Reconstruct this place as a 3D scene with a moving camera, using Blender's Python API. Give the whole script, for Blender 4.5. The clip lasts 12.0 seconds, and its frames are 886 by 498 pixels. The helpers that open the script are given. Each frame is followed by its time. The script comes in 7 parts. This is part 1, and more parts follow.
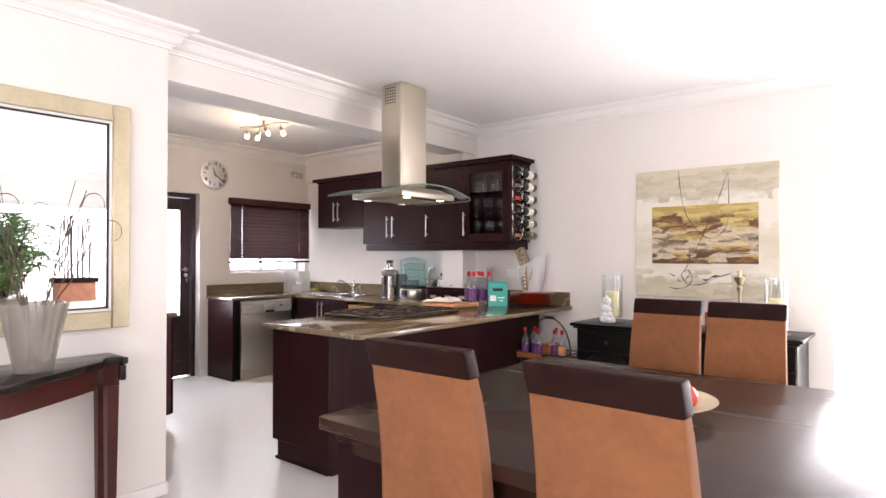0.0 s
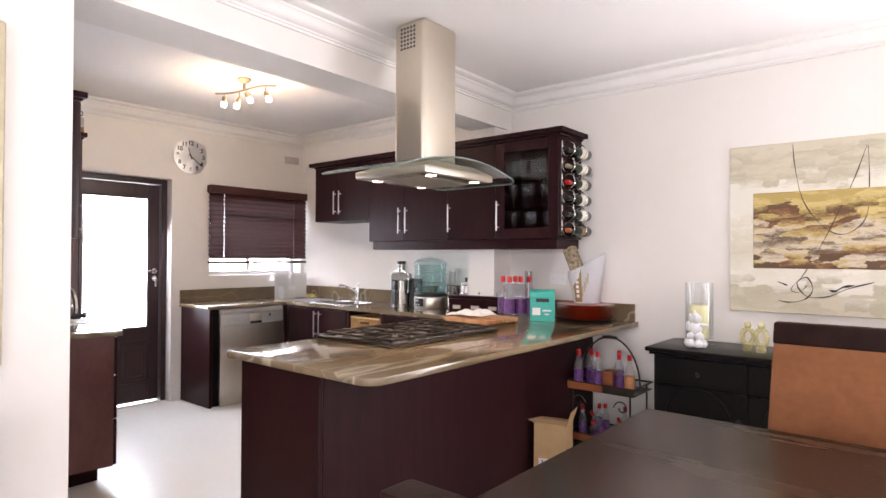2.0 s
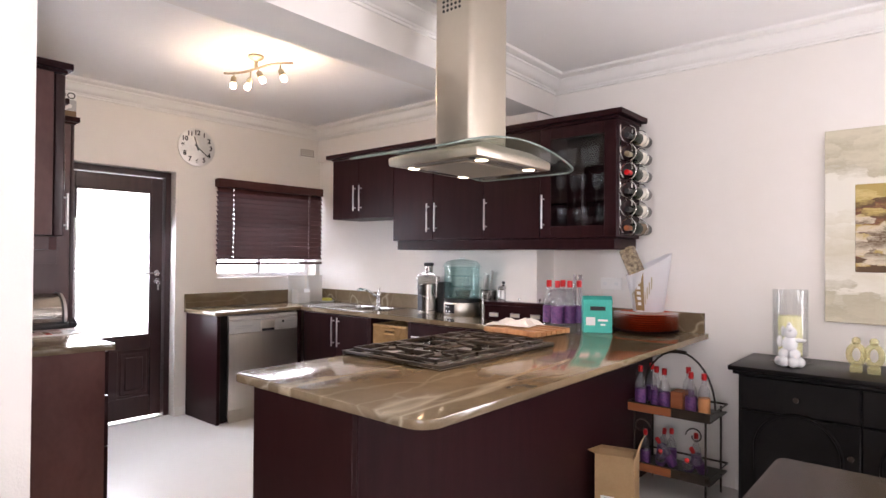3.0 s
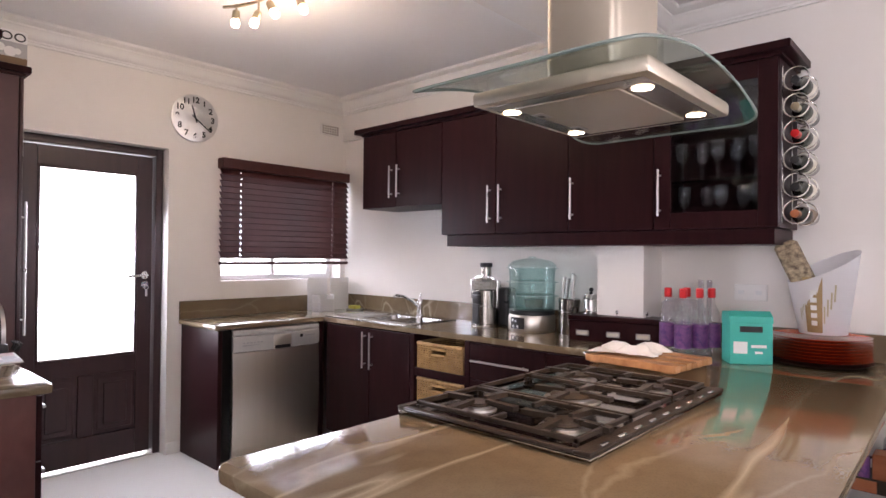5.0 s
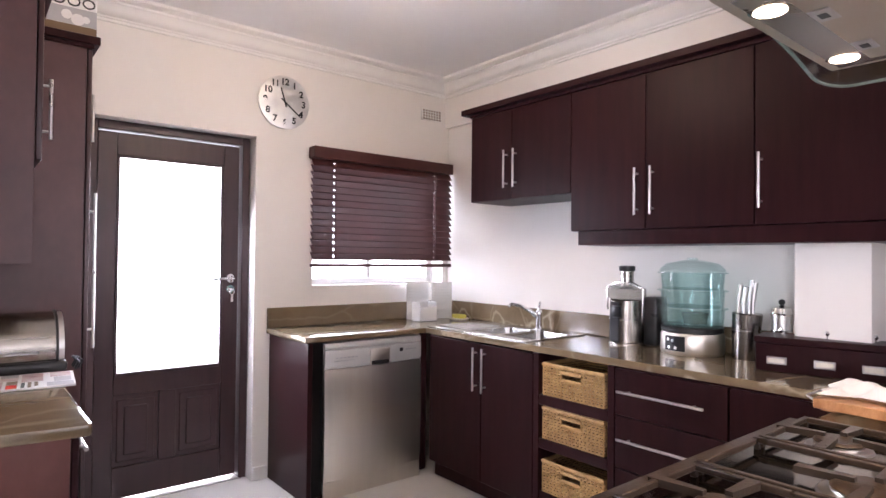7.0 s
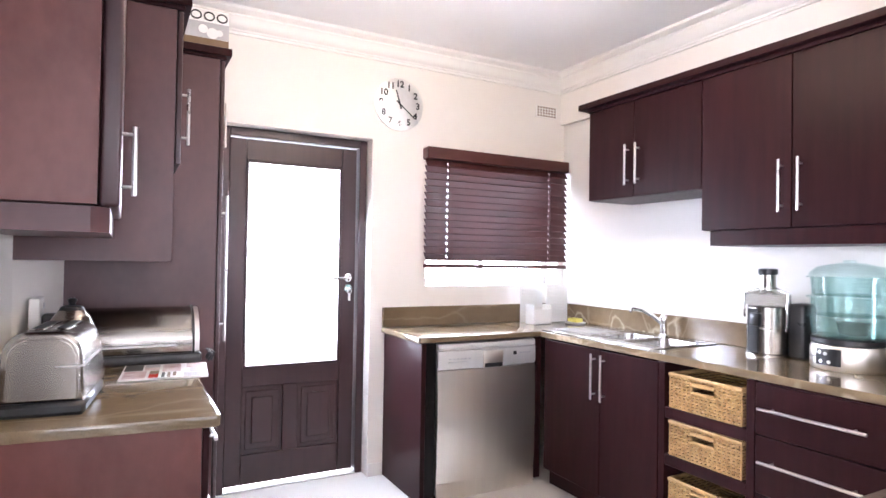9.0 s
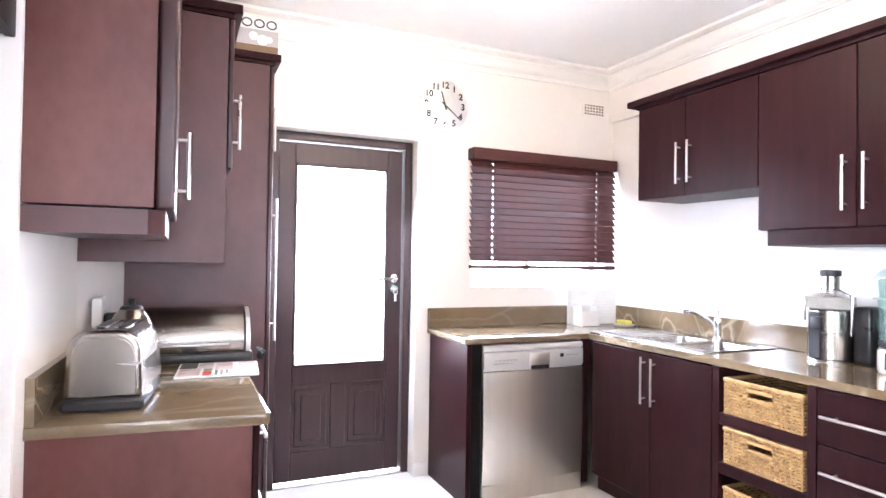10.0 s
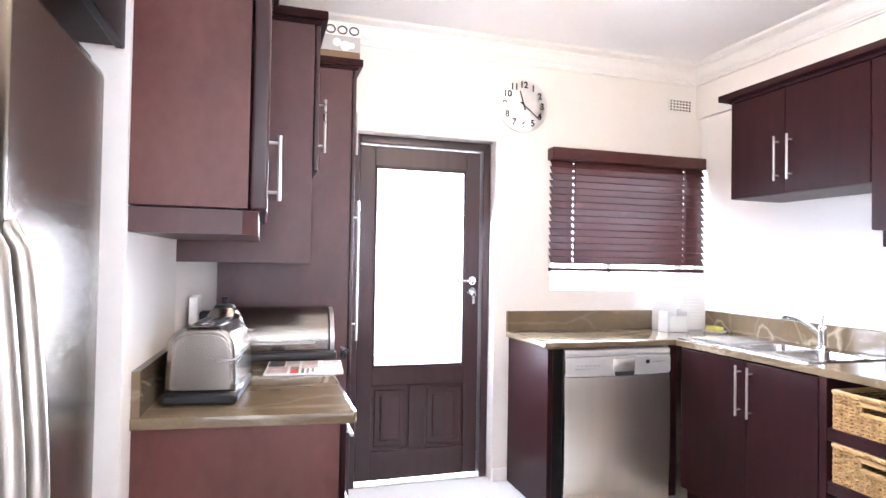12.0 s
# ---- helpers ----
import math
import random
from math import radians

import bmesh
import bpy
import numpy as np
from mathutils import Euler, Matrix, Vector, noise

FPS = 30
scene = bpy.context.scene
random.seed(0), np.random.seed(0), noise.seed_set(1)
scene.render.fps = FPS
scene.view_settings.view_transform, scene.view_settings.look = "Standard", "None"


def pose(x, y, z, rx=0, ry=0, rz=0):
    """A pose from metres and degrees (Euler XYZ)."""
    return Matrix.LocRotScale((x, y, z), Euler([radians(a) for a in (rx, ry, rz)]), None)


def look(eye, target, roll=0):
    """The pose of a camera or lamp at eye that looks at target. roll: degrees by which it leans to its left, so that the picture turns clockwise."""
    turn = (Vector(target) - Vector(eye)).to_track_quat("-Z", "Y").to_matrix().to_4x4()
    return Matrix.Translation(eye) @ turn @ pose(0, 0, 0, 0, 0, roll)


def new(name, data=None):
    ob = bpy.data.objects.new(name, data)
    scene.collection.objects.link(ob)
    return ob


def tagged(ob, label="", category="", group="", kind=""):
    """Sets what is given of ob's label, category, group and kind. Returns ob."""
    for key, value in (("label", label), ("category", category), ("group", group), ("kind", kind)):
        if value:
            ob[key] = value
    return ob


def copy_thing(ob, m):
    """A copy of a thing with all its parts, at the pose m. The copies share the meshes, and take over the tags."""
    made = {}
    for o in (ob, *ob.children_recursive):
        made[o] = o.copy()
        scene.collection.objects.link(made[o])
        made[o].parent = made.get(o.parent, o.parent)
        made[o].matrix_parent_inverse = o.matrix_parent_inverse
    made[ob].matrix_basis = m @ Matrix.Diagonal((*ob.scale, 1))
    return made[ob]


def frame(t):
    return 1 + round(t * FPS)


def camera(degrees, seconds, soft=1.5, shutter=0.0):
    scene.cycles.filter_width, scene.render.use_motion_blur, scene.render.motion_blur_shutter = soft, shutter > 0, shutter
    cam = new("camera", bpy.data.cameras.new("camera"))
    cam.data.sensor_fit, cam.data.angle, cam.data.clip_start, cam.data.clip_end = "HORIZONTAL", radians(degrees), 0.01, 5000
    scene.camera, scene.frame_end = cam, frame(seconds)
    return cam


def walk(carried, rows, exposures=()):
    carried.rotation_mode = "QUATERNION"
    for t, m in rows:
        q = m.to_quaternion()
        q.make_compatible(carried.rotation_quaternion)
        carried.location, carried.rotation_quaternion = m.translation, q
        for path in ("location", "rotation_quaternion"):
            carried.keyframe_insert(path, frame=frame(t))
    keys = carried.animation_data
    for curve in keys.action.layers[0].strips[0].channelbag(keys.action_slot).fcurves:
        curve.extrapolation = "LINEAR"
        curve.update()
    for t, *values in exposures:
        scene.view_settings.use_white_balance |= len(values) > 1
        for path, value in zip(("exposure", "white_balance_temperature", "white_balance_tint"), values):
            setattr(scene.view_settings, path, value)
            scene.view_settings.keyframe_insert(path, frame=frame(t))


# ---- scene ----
cam = camera(73.8, 12.0)
PATH = [
    (0, (-2.215, 1.992, 1.347), (-3.486, 3.536, 1.372), 0.0),
    (0.5, (-2.382, 2.18, 1.369), (-3.655, 3.723, 1.394), 0.1),
    (1, (-2.6, 2.376, 1.361), (-3.877, 3.916, 1.382), 0.1),
    (1.5, (-2.833, 2.578, 1.364), (-4.114, 4.115, 1.384), 0.2),
    (2, (-3.094, 2.794, 1.355), (-4.378, 4.327, 1.378), 0.3),
    (2.5, (-3.336, 2.945, 1.349), (-4.632, 4.468, 1.375), 0.3),
    (3, (-3.581, 3.077, 1.359), (-4.887, 4.591, 1.383), 0.4),
    (3.2, (-3.665, 3.147, 1.346), (-4.978, 4.656, 1.372), 0.4),
    (5, (-4.489, 3.682, 1.347), (-5.837, 5.16, 1.37), 0.5),
    (5.5, (-4.703, 3.809, 1.332), (-6.086, 5.253, 1.358), 0.5),
    (6, (-4.896, 3.918, 1.345), (-6.32, 5.322, 1.368), 0.5),
    (6.5, (-5.009, 3.989, 1.343), (-6.478, 5.346, 1.37), 0.5),
    (7, (-5.075, 4.016, 1.334), (-6.628, 5.275, 1.365), 0.6),
    (7.5, (-5.108, 4.028, 1.331), (-6.73, 5.198, 1.362), 0.8),
    (9.5, (-5.151, 4.044, 1.326), (-6.947, 4.924, 1.359), 0.9),
    (10, (-5.153, 4.046, 1.329), (-6.981, 4.857, 1.361), 0.9),
    (10.5, (-5.164, 4.041, 1.328), (-7.016, 4.794, 1.359), 1.0),
    (11, (-5.173, 4.032, 1.327), (-7.049, 4.724, 1.36), 1.0),
    (11.5, (-5.184, 4.031, 1.321), (-7.079, 4.667, 1.359), 1.0),
    (12, (-5.193, 4.023, 1.318), (-7.106, 4.604, 1.359), 1.0),
]
walk(cam, [(t, look(eye, target, roll)) for t, eye, target, roll in PATH],
     [(0, 0.0, 6700, 21), (1, 0.18, 6650, 20), (2.5, 0.15, 6600, 21), (3.2, 0.08, 6600, 22), (5, -0.05, 6550, 25), (6, 0.15, 6450, 26), (7, 0.43, 6300, 25), (7.7, 0.63, 6200, 24), (9.3, 1.38, 5950, 20), (10, 1.58, 5950, 19), (11.4, 1.58, 5950, 19), (12, 1.45, 5950, 19)])

# ---- world, sun, large lights ----
world = bpy.data.worlds.new("sky")
scene.world = world
world.use_nodes = True
wn = world.node_tree.nodes
sky = wn.new("ShaderNodeTexSky")
sky.sky_type, sky.sun_disc = "NISHITA", False
sky.sun_elevation, sky.sun_rotation = radians(62), radians(20)
world.node_tree.links.new(sky.outputs[0], wn["Background"].inputs[0])
wn["Background"].inputs[1].default_value = 0.12

sun = new("sun", bpy.data.lights.new("sun", "SUN"))
sun.data.energy, sun.data.angle, sun.data.color = 4.0, radians(0.5), (1.0, 0.95, 0.88)
sun.matrix_world = look((3.0, 8.0, 16.0), (0.0, 0.0, 0.0))


def window_light(name, centre, target, width, height, watts, colour):
    lamp = new(name, bpy.data.lights.new(name, "AREA"))
    lamp.data.shape, lamp.data.size, lamp.data.size_y = "RECTANGLE", width, height
    lamp.data.energy, lamp.data.color = watts, colour
    lamp.matrix_world = look(centre, target)
    return lamp


DAY = (0.97, 0.98, 1.0)
window_light("daylight_sliding_door", (-1.7, 7.0, 1.1), (-2.3, 5.0, 2.1), 1.9, 2.0, 135, DAY)
# South lamp is an added fill for the north wall; its window is unseen.
window_light("added_south_fill", (-1.9, -1.16, 1.55), (-2.4, 3.0, 3.2), 3.4, 1.5, 150, DAY)
window_light("daylight_kitchen_door", (-8.78, 4.9, 1.28), (-7.2, 4.9, 0.3), 0.54, 1.15, 42, (0.8, 0.9, 1.0))
window_light("daylight_kitchen_window", (-8.72, 6.25, 1.6), (-7.0, 6.25, 1.2), 1.0, 0.8, 28, (0.8, 0.9, 1.0))


# ---- materials ----
def mat(name, col, rough=0.5, metal=0.0, col2=None, scale=6.0, stretch=(1, 1, 1), bump=0.0, bscale=80.0, trans=0.0,
        ior=1.45, coat=0.0, sheen=0.0, rvar=0.08, bstretch=(1, 1, 1), vary=0.0, distort=0.0, spec=0.5):
    m = bpy.data.materials.new(name)
    m.use_nodes = True
    t = m.node_tree
    n, link = t.nodes, t.links.new
    p = n["Principled BSDF"]
    p.inputs["Roughness"].default_value = rough
    p.inputs["Metallic"].default_value = metal
    p.inputs["Transmission Weight"].default_value = trans
    p.inputs["IOR"].default_value = ior
    p.inputs["Coat Weight"].default_value = coat
    p.inputs["Coat Roughness"].default_value = 0.15
    p.inputs["Sheen Weight"].default_value = sheen
    p.inputs["Specular IOR Level"].default_value = spec
    p.inputs["Base Color"].default_value = (*col, 1)
    tc = n.new("ShaderNodeTexCoord")
    mp = n.new("ShaderNodeMapping")
    mp.inputs["Scale"].default_value = stretch
    link(tc.outputs["Object"], mp.inputs["Vector"])
    if col2:
        big = n.new("ShaderNodeTexNoise")
        big.inputs["Scale"].default_value, big.inputs["Detail"].default_value = scale, 6
        big.inputs["Distortion"].default_value = distort
        link(mp.outputs[0], big.inputs["Vector"])
        fine = n.new("ShaderNodeTexNoise")
        fine.inputs["Scale"].default_value, fine.inputs["Detail"].default_value = scale * 9, 3
        link(mp.outputs[0], fine.inputs["Vector"])
        add = n.new("ShaderNodeMath")
        add.operation = "MULTIPLY_ADD"
        add.inputs[1].default_value = 0.35
        link(fine.outputs["Fac"], add.inputs[0])
        link(big.outputs["Fac"], add.inputs[2])
        ramp = n.new("ShaderNodeMapRange")
        ramp.inputs["From Min"].default_value, ramp.inputs["From Max"].default_value = 0.45, 0.9
        link(add.outputs[0], ramp.inputs["Value"])
        mix = n.new("ShaderNodeMix")
        mix.data_type = "RGBA"
        mix.inputs[6].default_value, mix.inputs[7].default_value = (*col, 1), (*col2, 1)
        link(ramp.outputs[0], mix.inputs[0])
        out = mix.outputs[2]
        if vary:
            info = n.new("ShaderNodeObjectInfo")
            hsv = n.new("ShaderNodeHueSaturation")
            mr = n.new("ShaderNodeMapRange")
            mr.inputs["To Min"].default_value, mr.inputs["To Max"].default_value = 1 - vary, 1 + vary
            link(info.outputs["Random"], mr.inputs["Value"])
            link(mr.outputs[0], hsv.inputs["Value"])
            link(out, hsv.inputs["Color"])
            out = hsv.outputs[0]
        link(out, p.inputs["Base Color"])
        if rvar:
            rr = n.new("ShaderNodeMapRange")
            rr.inputs["To Min"].default_value, rr.inputs["To Max"].default_value = max(0.02, rough - rvar), rough + rvar
            link(big.outputs["Fac"], rr.inputs["Value"])
            link(rr.outputs[0], p.inputs["Roughness"])
    if bump:
        bm_map = n.new("ShaderNodeMapping")
        bm_map.inputs["Scale"].default_value = bstretch
        link(tc.outputs["Object"], bm_map.inputs["Vector"])
        bn = n.new("ShaderNodeTexNoise")
        bn.inputs["Scale"].default_value, bn.inputs["Detail"].default_value = bscale, 4
        link(bm_map.outputs[0], bn.inputs["Vector"])
        b = n.new("ShaderNodeBump")
        b.inputs["Strength"].default_value, b.inputs["Distance"].default_value = bump, 0.004
        link(bn.outputs["Fac"], b.inputs["Height"])
        link(b.outputs[0], p.inputs["Normal"])
    return m


def glow(name, col, strength):
    m = bpy.data.materials.new(name)
    m.use_nodes = True
    p = m.node_tree.nodes["Principled BSDF"]
    p.inputs["Base Color"].default_value = (*col, 1)
    p.inputs["Emission Color"].default_value = (*col, 1)
    p.inputs["Emission Strength"].default_value = strength
    return m


def clear(name, tint, body, cover, rough=0.03, ior=1.4):
    """A thin clear wall: light passes with a tint, a little body colour, and gloss by Fresnel."""
    m = bpy.data.materials.new(name)
    m.use_nodes = True
    t = m.node_tree
    n, link = t.nodes, t.links.new
    n.remove(n["Principled BSDF"])
    see = n.new("ShaderNodeBsdfTransparent")
    see.inputs["Color"].default_value = (*tint, 1)
    skin = n.new("ShaderNodeBsdfDiffuse")
    skin.inputs["Color"].default_value = (*body, 1)
    a = n.new("ShaderNodeMixShader")
    a.inputs[0].default_value = cover
    link(see.outputs[0], a.inputs[1])
    link(skin.outputs[0], a.inputs[2])
    gloss = n.new("ShaderNodeBsdfGlossy")
    gloss.inputs["Roughness"].default_value = rough
    fr = n.new("ShaderNodeLayerWeight")
    fr.inputs["Blend"].default_value = 0.2
    edge = n.new("ShaderNodeMath")
    edge.operation = "MULTIPLY_ADD"
    edge.inputs[1].default_value, edge.inputs[2].default_value = 0.4, (ior - 1) * 0.08
    link(fr.outputs["Facing"], edge.inputs[0])
    b = n.new("ShaderNodeMixShader")
    link(edge.outputs[0], b.inputs[0])
    link(a.outputs[0], b.inputs[1])
    link(gloss.outputs[0], b.inputs[2])
    link(b.outputs[0], n["Material Output"].inputs["Surface"])
    return m


def granite(name):
    m = mat(name, (0.128, 0.092, 0.054), 0.1, 0, (0.205, 0.152, 0.092), 2.2, (1.0, 0.75, 1), rvar=0.02, distort=0.4, spec=0.75)
    t = m.node_tree
    n, link = t.nodes, t.links.new
    p = n["Principled BSDF"]
    old = p.inputs["Base Color"].links[0].from_socket
    tc = n.new("ShaderNodeTexCoord")
    mp = n.new("ShaderNodeMapping")
    mp.inputs["Rotation"].default_value = (0, 0, 0.7)
    mp.inputs["Scale"].default_value = (1, 0.2, 1)
    link(tc.outputs["Object"], mp.inputs["Vector"])
    vein = n.new("ShaderNodeTexNoise")
    vein.inputs["Scale"].default_value, vein.inputs["Detail"].default_value, vein.inputs["Distortion"].default_value = 1.7, 4, 0.25
    link(mp.outputs[0], vein.inputs["Vector"])
    cr = n.new("ShaderNodeValToRGB")
    e = cr.color_ramp.elements
    e[0].position, e[0].color = 0.485, (0, 0, 0, 1)
    e[1].position, e[1].color = 0.515, (0, 0, 0, 1)
    mid = cr.color_ramp.elements.new(0.5)
    mid.color = (0.6, 0.6, 0.6, 1)
    link(vein.outputs["Fac"], cr.inputs[0])
    bend = n.new("ShaderNodeTexNoise")
    bend.inputs["Scale"].default_value, bend.inputs["Detail"].default_value = 2.5, 4
    link(tc.outputs["Object"], bend.inputs["Vector"])
    push = n.new("ShaderNodeMix")
    push.data_type, push.blend_type = "RGBA", "LINEAR_LIGHT"
    push.inputs[0].default_value = 0.09
    link(mp.outputs[0], push.inputs[6])
    link(bend.outputs["Color"], push.inputs[7])
    crack = n.new("ShaderNodeTexVoronoi")
    crack.feature = "DISTANCE_TO_EDGE"
    crack.inputs["Scale"].default_value = 2.6
    link(push.outputs[2], crack.inputs["Vector"])
    thin = n.new("ShaderNodeMapRange")
    thin.inputs["From Max"].default_value, thin.inputs["To Min"].default_value, thin.inputs["To Max"].default_value = 0.02, 0.4, 0.0
    link(crack.outputs["Distance"], thin.inputs["Value"])
    broken = n.new("ShaderNodeMath")
    broken.operation = "MULTIPLY"
    link(thin.outputs[0], broken.inputs[0])
    link(bend.outputs["Fac"], broken.inputs[1])
    both = n.new("ShaderNodeMath")
    both.operation = "MAXIMUM"
    link(cr.outputs[0], both.inputs[0])
    link(broken.outputs[0], both.inputs[1])
    mix = n.new("ShaderNodeMix")
    mix.data_type = "RGBA"
    mix.inputs[7].default_value = (0.46, 0.39, 0.28, 1)
    link(both.outputs[0], mix.inputs[0])
    link(old, mix.inputs[6])
    speck = n.new("ShaderNodeTexVoronoi")
    speck.inputs["Scale"].default_value = 160
    link(tc.outputs["Object"], speck.inputs["Vector"])
    sr = n.new("ShaderNodeMapRange")
    sr.inputs["From Max"].default_value, sr.inputs["To Min"].default_value, sr.inputs["To Max"].default_value = 0.5, 0.9, 1.05
    link(speck.outputs["Distance"], sr.inputs["Value"])
    mul = n.new("ShaderNodeMix")
    mul.data_type, mul.blend_type = "RGBA", "MULTIPLY"
    mul.inputs[0].default_value = 1.0
    link(mix.outputs[2], mul.inputs[6])
    link(sr.outputs[0], mul.inputs[7])
    link(mul.outputs[2], p.inputs["Base Color"])
    return m


M = {}
M["wall"] = mat("wall_paint", (0.79, 0.755, 0.71), 0.75, 0, (0.82, 0.785, 0.745), 1.2, bump=0.12, bscale=140)
M["ceiling"] = mat("ceiling_paint", (0.86, 0.85, 0.84), 0.8, 0, (0.89, 0.88, 0.87), 0.8, bump=0.06, bscale=90)
M["trim"] = mat("cornice_plaster", (0.83, 0.81, 0.78), 0.65, 0, (0.86, 0.845, 0.82), 2.0, bump=0.05, bscale=120)
M["floor"] = mat("cream_floor", (0.66, 0.635, 0.6), 0.34, 0, (0.69, 0.665, 0.63), 1.2, bump=0.04, bscale=30, rvar=0.02)
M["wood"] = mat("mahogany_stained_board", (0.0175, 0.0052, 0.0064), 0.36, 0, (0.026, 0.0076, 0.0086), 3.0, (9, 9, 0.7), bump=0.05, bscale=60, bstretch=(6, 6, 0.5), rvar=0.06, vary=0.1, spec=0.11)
# Lighter mahogany copies: glare on the side cabinets is put into the colour.
M["wood_red_lit"] = mat("glare_lit_mahogany_end", (0.088, 0.025, 0.021), 0.36, 0, (0.15, 0.055, 0.045), 2.6, (1.5, 1.5, 1.0), bump=0.04, bscale=60, bstretch=(6, 6, 0.5), vary=0.06, distort=0.4)
M["wood_plum_lit"] = mat("glare_lit_plum_mahogany", (0.062, 0.026, 0.027), 0.36, 0, (0.09, 0.039, 0.039), 2.6, (1.5, 1.5, 1.0), bump=0.04, bscale=60, bstretch=(6, 6, 0.5), distort=0.4)
M["wood_gloss"] = mat("lacquered_mahogany_front", (0.03, 0.011, 0.0125), 0.3, 0, (0.042, 0.016, 0.017), 3.0, (9, 9, 0.7), bump=0.03, bscale=60, bstretch=(6, 6, 0.5), rvar=0.05)
M["wood_mid"] = mat("mahogany_peninsula_board", (0.019, 0.006, 0.0062), 0.36, 0, (0.028, 0.009, 0.0088), 2.4, (4, 4, 0.8), bump=0.04, bscale=60, bstretch=(6, 6, 0.5), distort=0.3, spec=0.11)
M["hob_steel"] = mat("polished_hob_steel", (0.2, 0.165, 0.13), 0.1, 1, (0.26, 0.215, 0.17), 6.0, bump=0.02, bscale=30, rvar=0.05)
M["door_wood"] = mat("dark_door_timber", (0.03, 0.0125, 0.0145), 0.36, 0, (0.046, 0.02, 0.021), 3.0, (8, 8, 0.6), bump=0.06, bscale=60, bstretch=(6, 6, 0.5))
M["blind"] = mat("blind_timber", (0.052, 0.017, 0.016), 0.38, 0, (0.085, 0.029, 0.026), 4.0, (6, 0.6, 6), bump=0.04, vary=0.12)
M["table"] = mat("polished_table_timber", (0.026, 0.0105, 0.007), 0.27, 0, (0.034, 0.0145, 0.0095), 2.0, (0.7, 4, 8), rvar=0.015, spec=0.22)
M["black_wood"] = mat("black_painted_timber", (0.0045, 0.004, 0.0045), 0.33, 0, (0.008, 0.0072, 0.007), 4.0, bump=0.03, spec=0.16)
M["console"] = mat("red_mahogany", (0.05, 0.0105, 0.0075), 0.3, 0, (0.08, 0.019, 0.013), 3.0, (0.8, 0.8, 7), bump=0.03)
M["granite"] = granite("brown_granite")
M["black_stone"] = mat("black_polished_top", (0.014, 0.0105, 0.009), 0.18, 0, (0.024, 0.018, 0.015), 12, spec=0.3)
M["steel"] = mat("brushed_steel", (0.6, 0.57, 0.53), 0.33, 1, (0.64, 0.61, 0.57), 2.0, (0.4, 0.4, 14), bump=0.012, bscale=60, bstretch=(1, 1, 12), rvar=0.03)
M["steel_v"] = mat("brushed_steel_upright", (0.7, 0.66, 0.6), 0.36, 1, (0.75, 0.71, 0.65), 2.0, (9, 9, 0.3), bump=0.012, bscale=60, bstretch=(12, 12, 1), rvar=0.03)
M["fridge_steel"] = mat("warm_brushed_steel", (0.24, 0.215, 0.182), 0.24, 1, (0.255, 0.228, 0.194), 3.0, (0.4, 0.4, 6), rvar=0)
M["clock_face"] = mat("spun_aluminium", (0.74, 0.725, 0.71), 0.34, 0.7, (0.82, 0.805, 0.79), 30, rvar=0.05)
spun = M["clock_face"].node_tree
ring_way = spun.nodes.new("ShaderNodeTangent")
ring_way.direction_type, ring_way.axis = "RADIAL", "X"
spun.nodes["Principled BSDF"].inputs["Anisotropic"].default_value = 0.85
spun.links.new(ring_way.outputs[0], spun.nodes["Principled BSDF"].inputs["Tangent"])
M["small_steel"] = mat("toned_satin_steel", (0.33, 0.305, 0.275), 0.27, 1, (0.38, 0.352, 0.32), 3.0, (0.5, 0.5, 9), rvar=0.02)
M["hood_steel"] = mat("warm_satin_steel", (0.56, 0.5, 0.41), 0.4, 0.9, (0.6, 0.54, 0.45), 3.0, rvar=0.03)
M["sink_steel"] = mat("satin_sink_steel", (0.4, 0.39, 0.38), 0.22, 1, (0.46, 0.45, 0.44), 4.0, bump=0.02, rvar=0.04)
M["handle_steel"] = mat("satin_handle_steel", (0.42, 0.39, 0.345), 0.4, 1, (0.46, 0.43, 0.385), 4.0, rvar=0)
M["crystal"] = clear("yellow_crystal", (0.93, 0.9, 0.7), (0.8, 0.75, 0.42), 0.3, 0.03, 1.6)
M["chrome"] = mat("chrome", (0.74, 0.73, 0.72), 0.12, 1, (0.8, 0.79, 0.78), 8, rvar=0.04)
M["nickel"] = mat("satin_nickel", (0.56, 0.54, 0.52), 0.3, 1, (0.62, 0.6, 0.58), 10)
M["brass"] = mat("antique_brass", (0.4, 0.33, 0.22), 0.3, 1, (0.48, 0.4, 0.28), 10)
M["iron"] = mat("cast_iron", (0.026, 0.018, 0.013), 0.3, 0.0, (0.044, 0.032, 0.023), 20, bump=0.2, bscale=150, spec=0.3)
M["black_plastic"] = mat("black_plastic", (0.014, 0.014, 0.015), 0.3, 0, (0.024, 0.024, 0.025), 10)
M["white_plastic"] = mat("white_plastic", (0.75, 0.75, 0.74), 0.35, 0, (0.8, 0.8, 0.79), 6)
M["grey_plastic"] = mat("grey_plastic", (0.4, 0.4, 0.42), 0.4, 0, (0.46, 0.46, 0.48), 6)
M["suede"] = mat("tan_suede", (0.185, 0.07, 0.027), 0.88, 0, (0.275, 0.112, 0.049), 4.0, bump=0.25, bscale=260, sheen=0.12, distort=0.5, spec=0.2)
M["leather"] = mat("dark_brown_leather", (0.016, 0.0062, 0.005), 0.5, 0, (0.025, 0.01, 0.008), 10, bump=0.2, bscale=220, spec=0.1)
M["glass"] = mat("clear_glass", (0.97, 0.98, 0.98), 0.02, 0, None, trans=1.0)
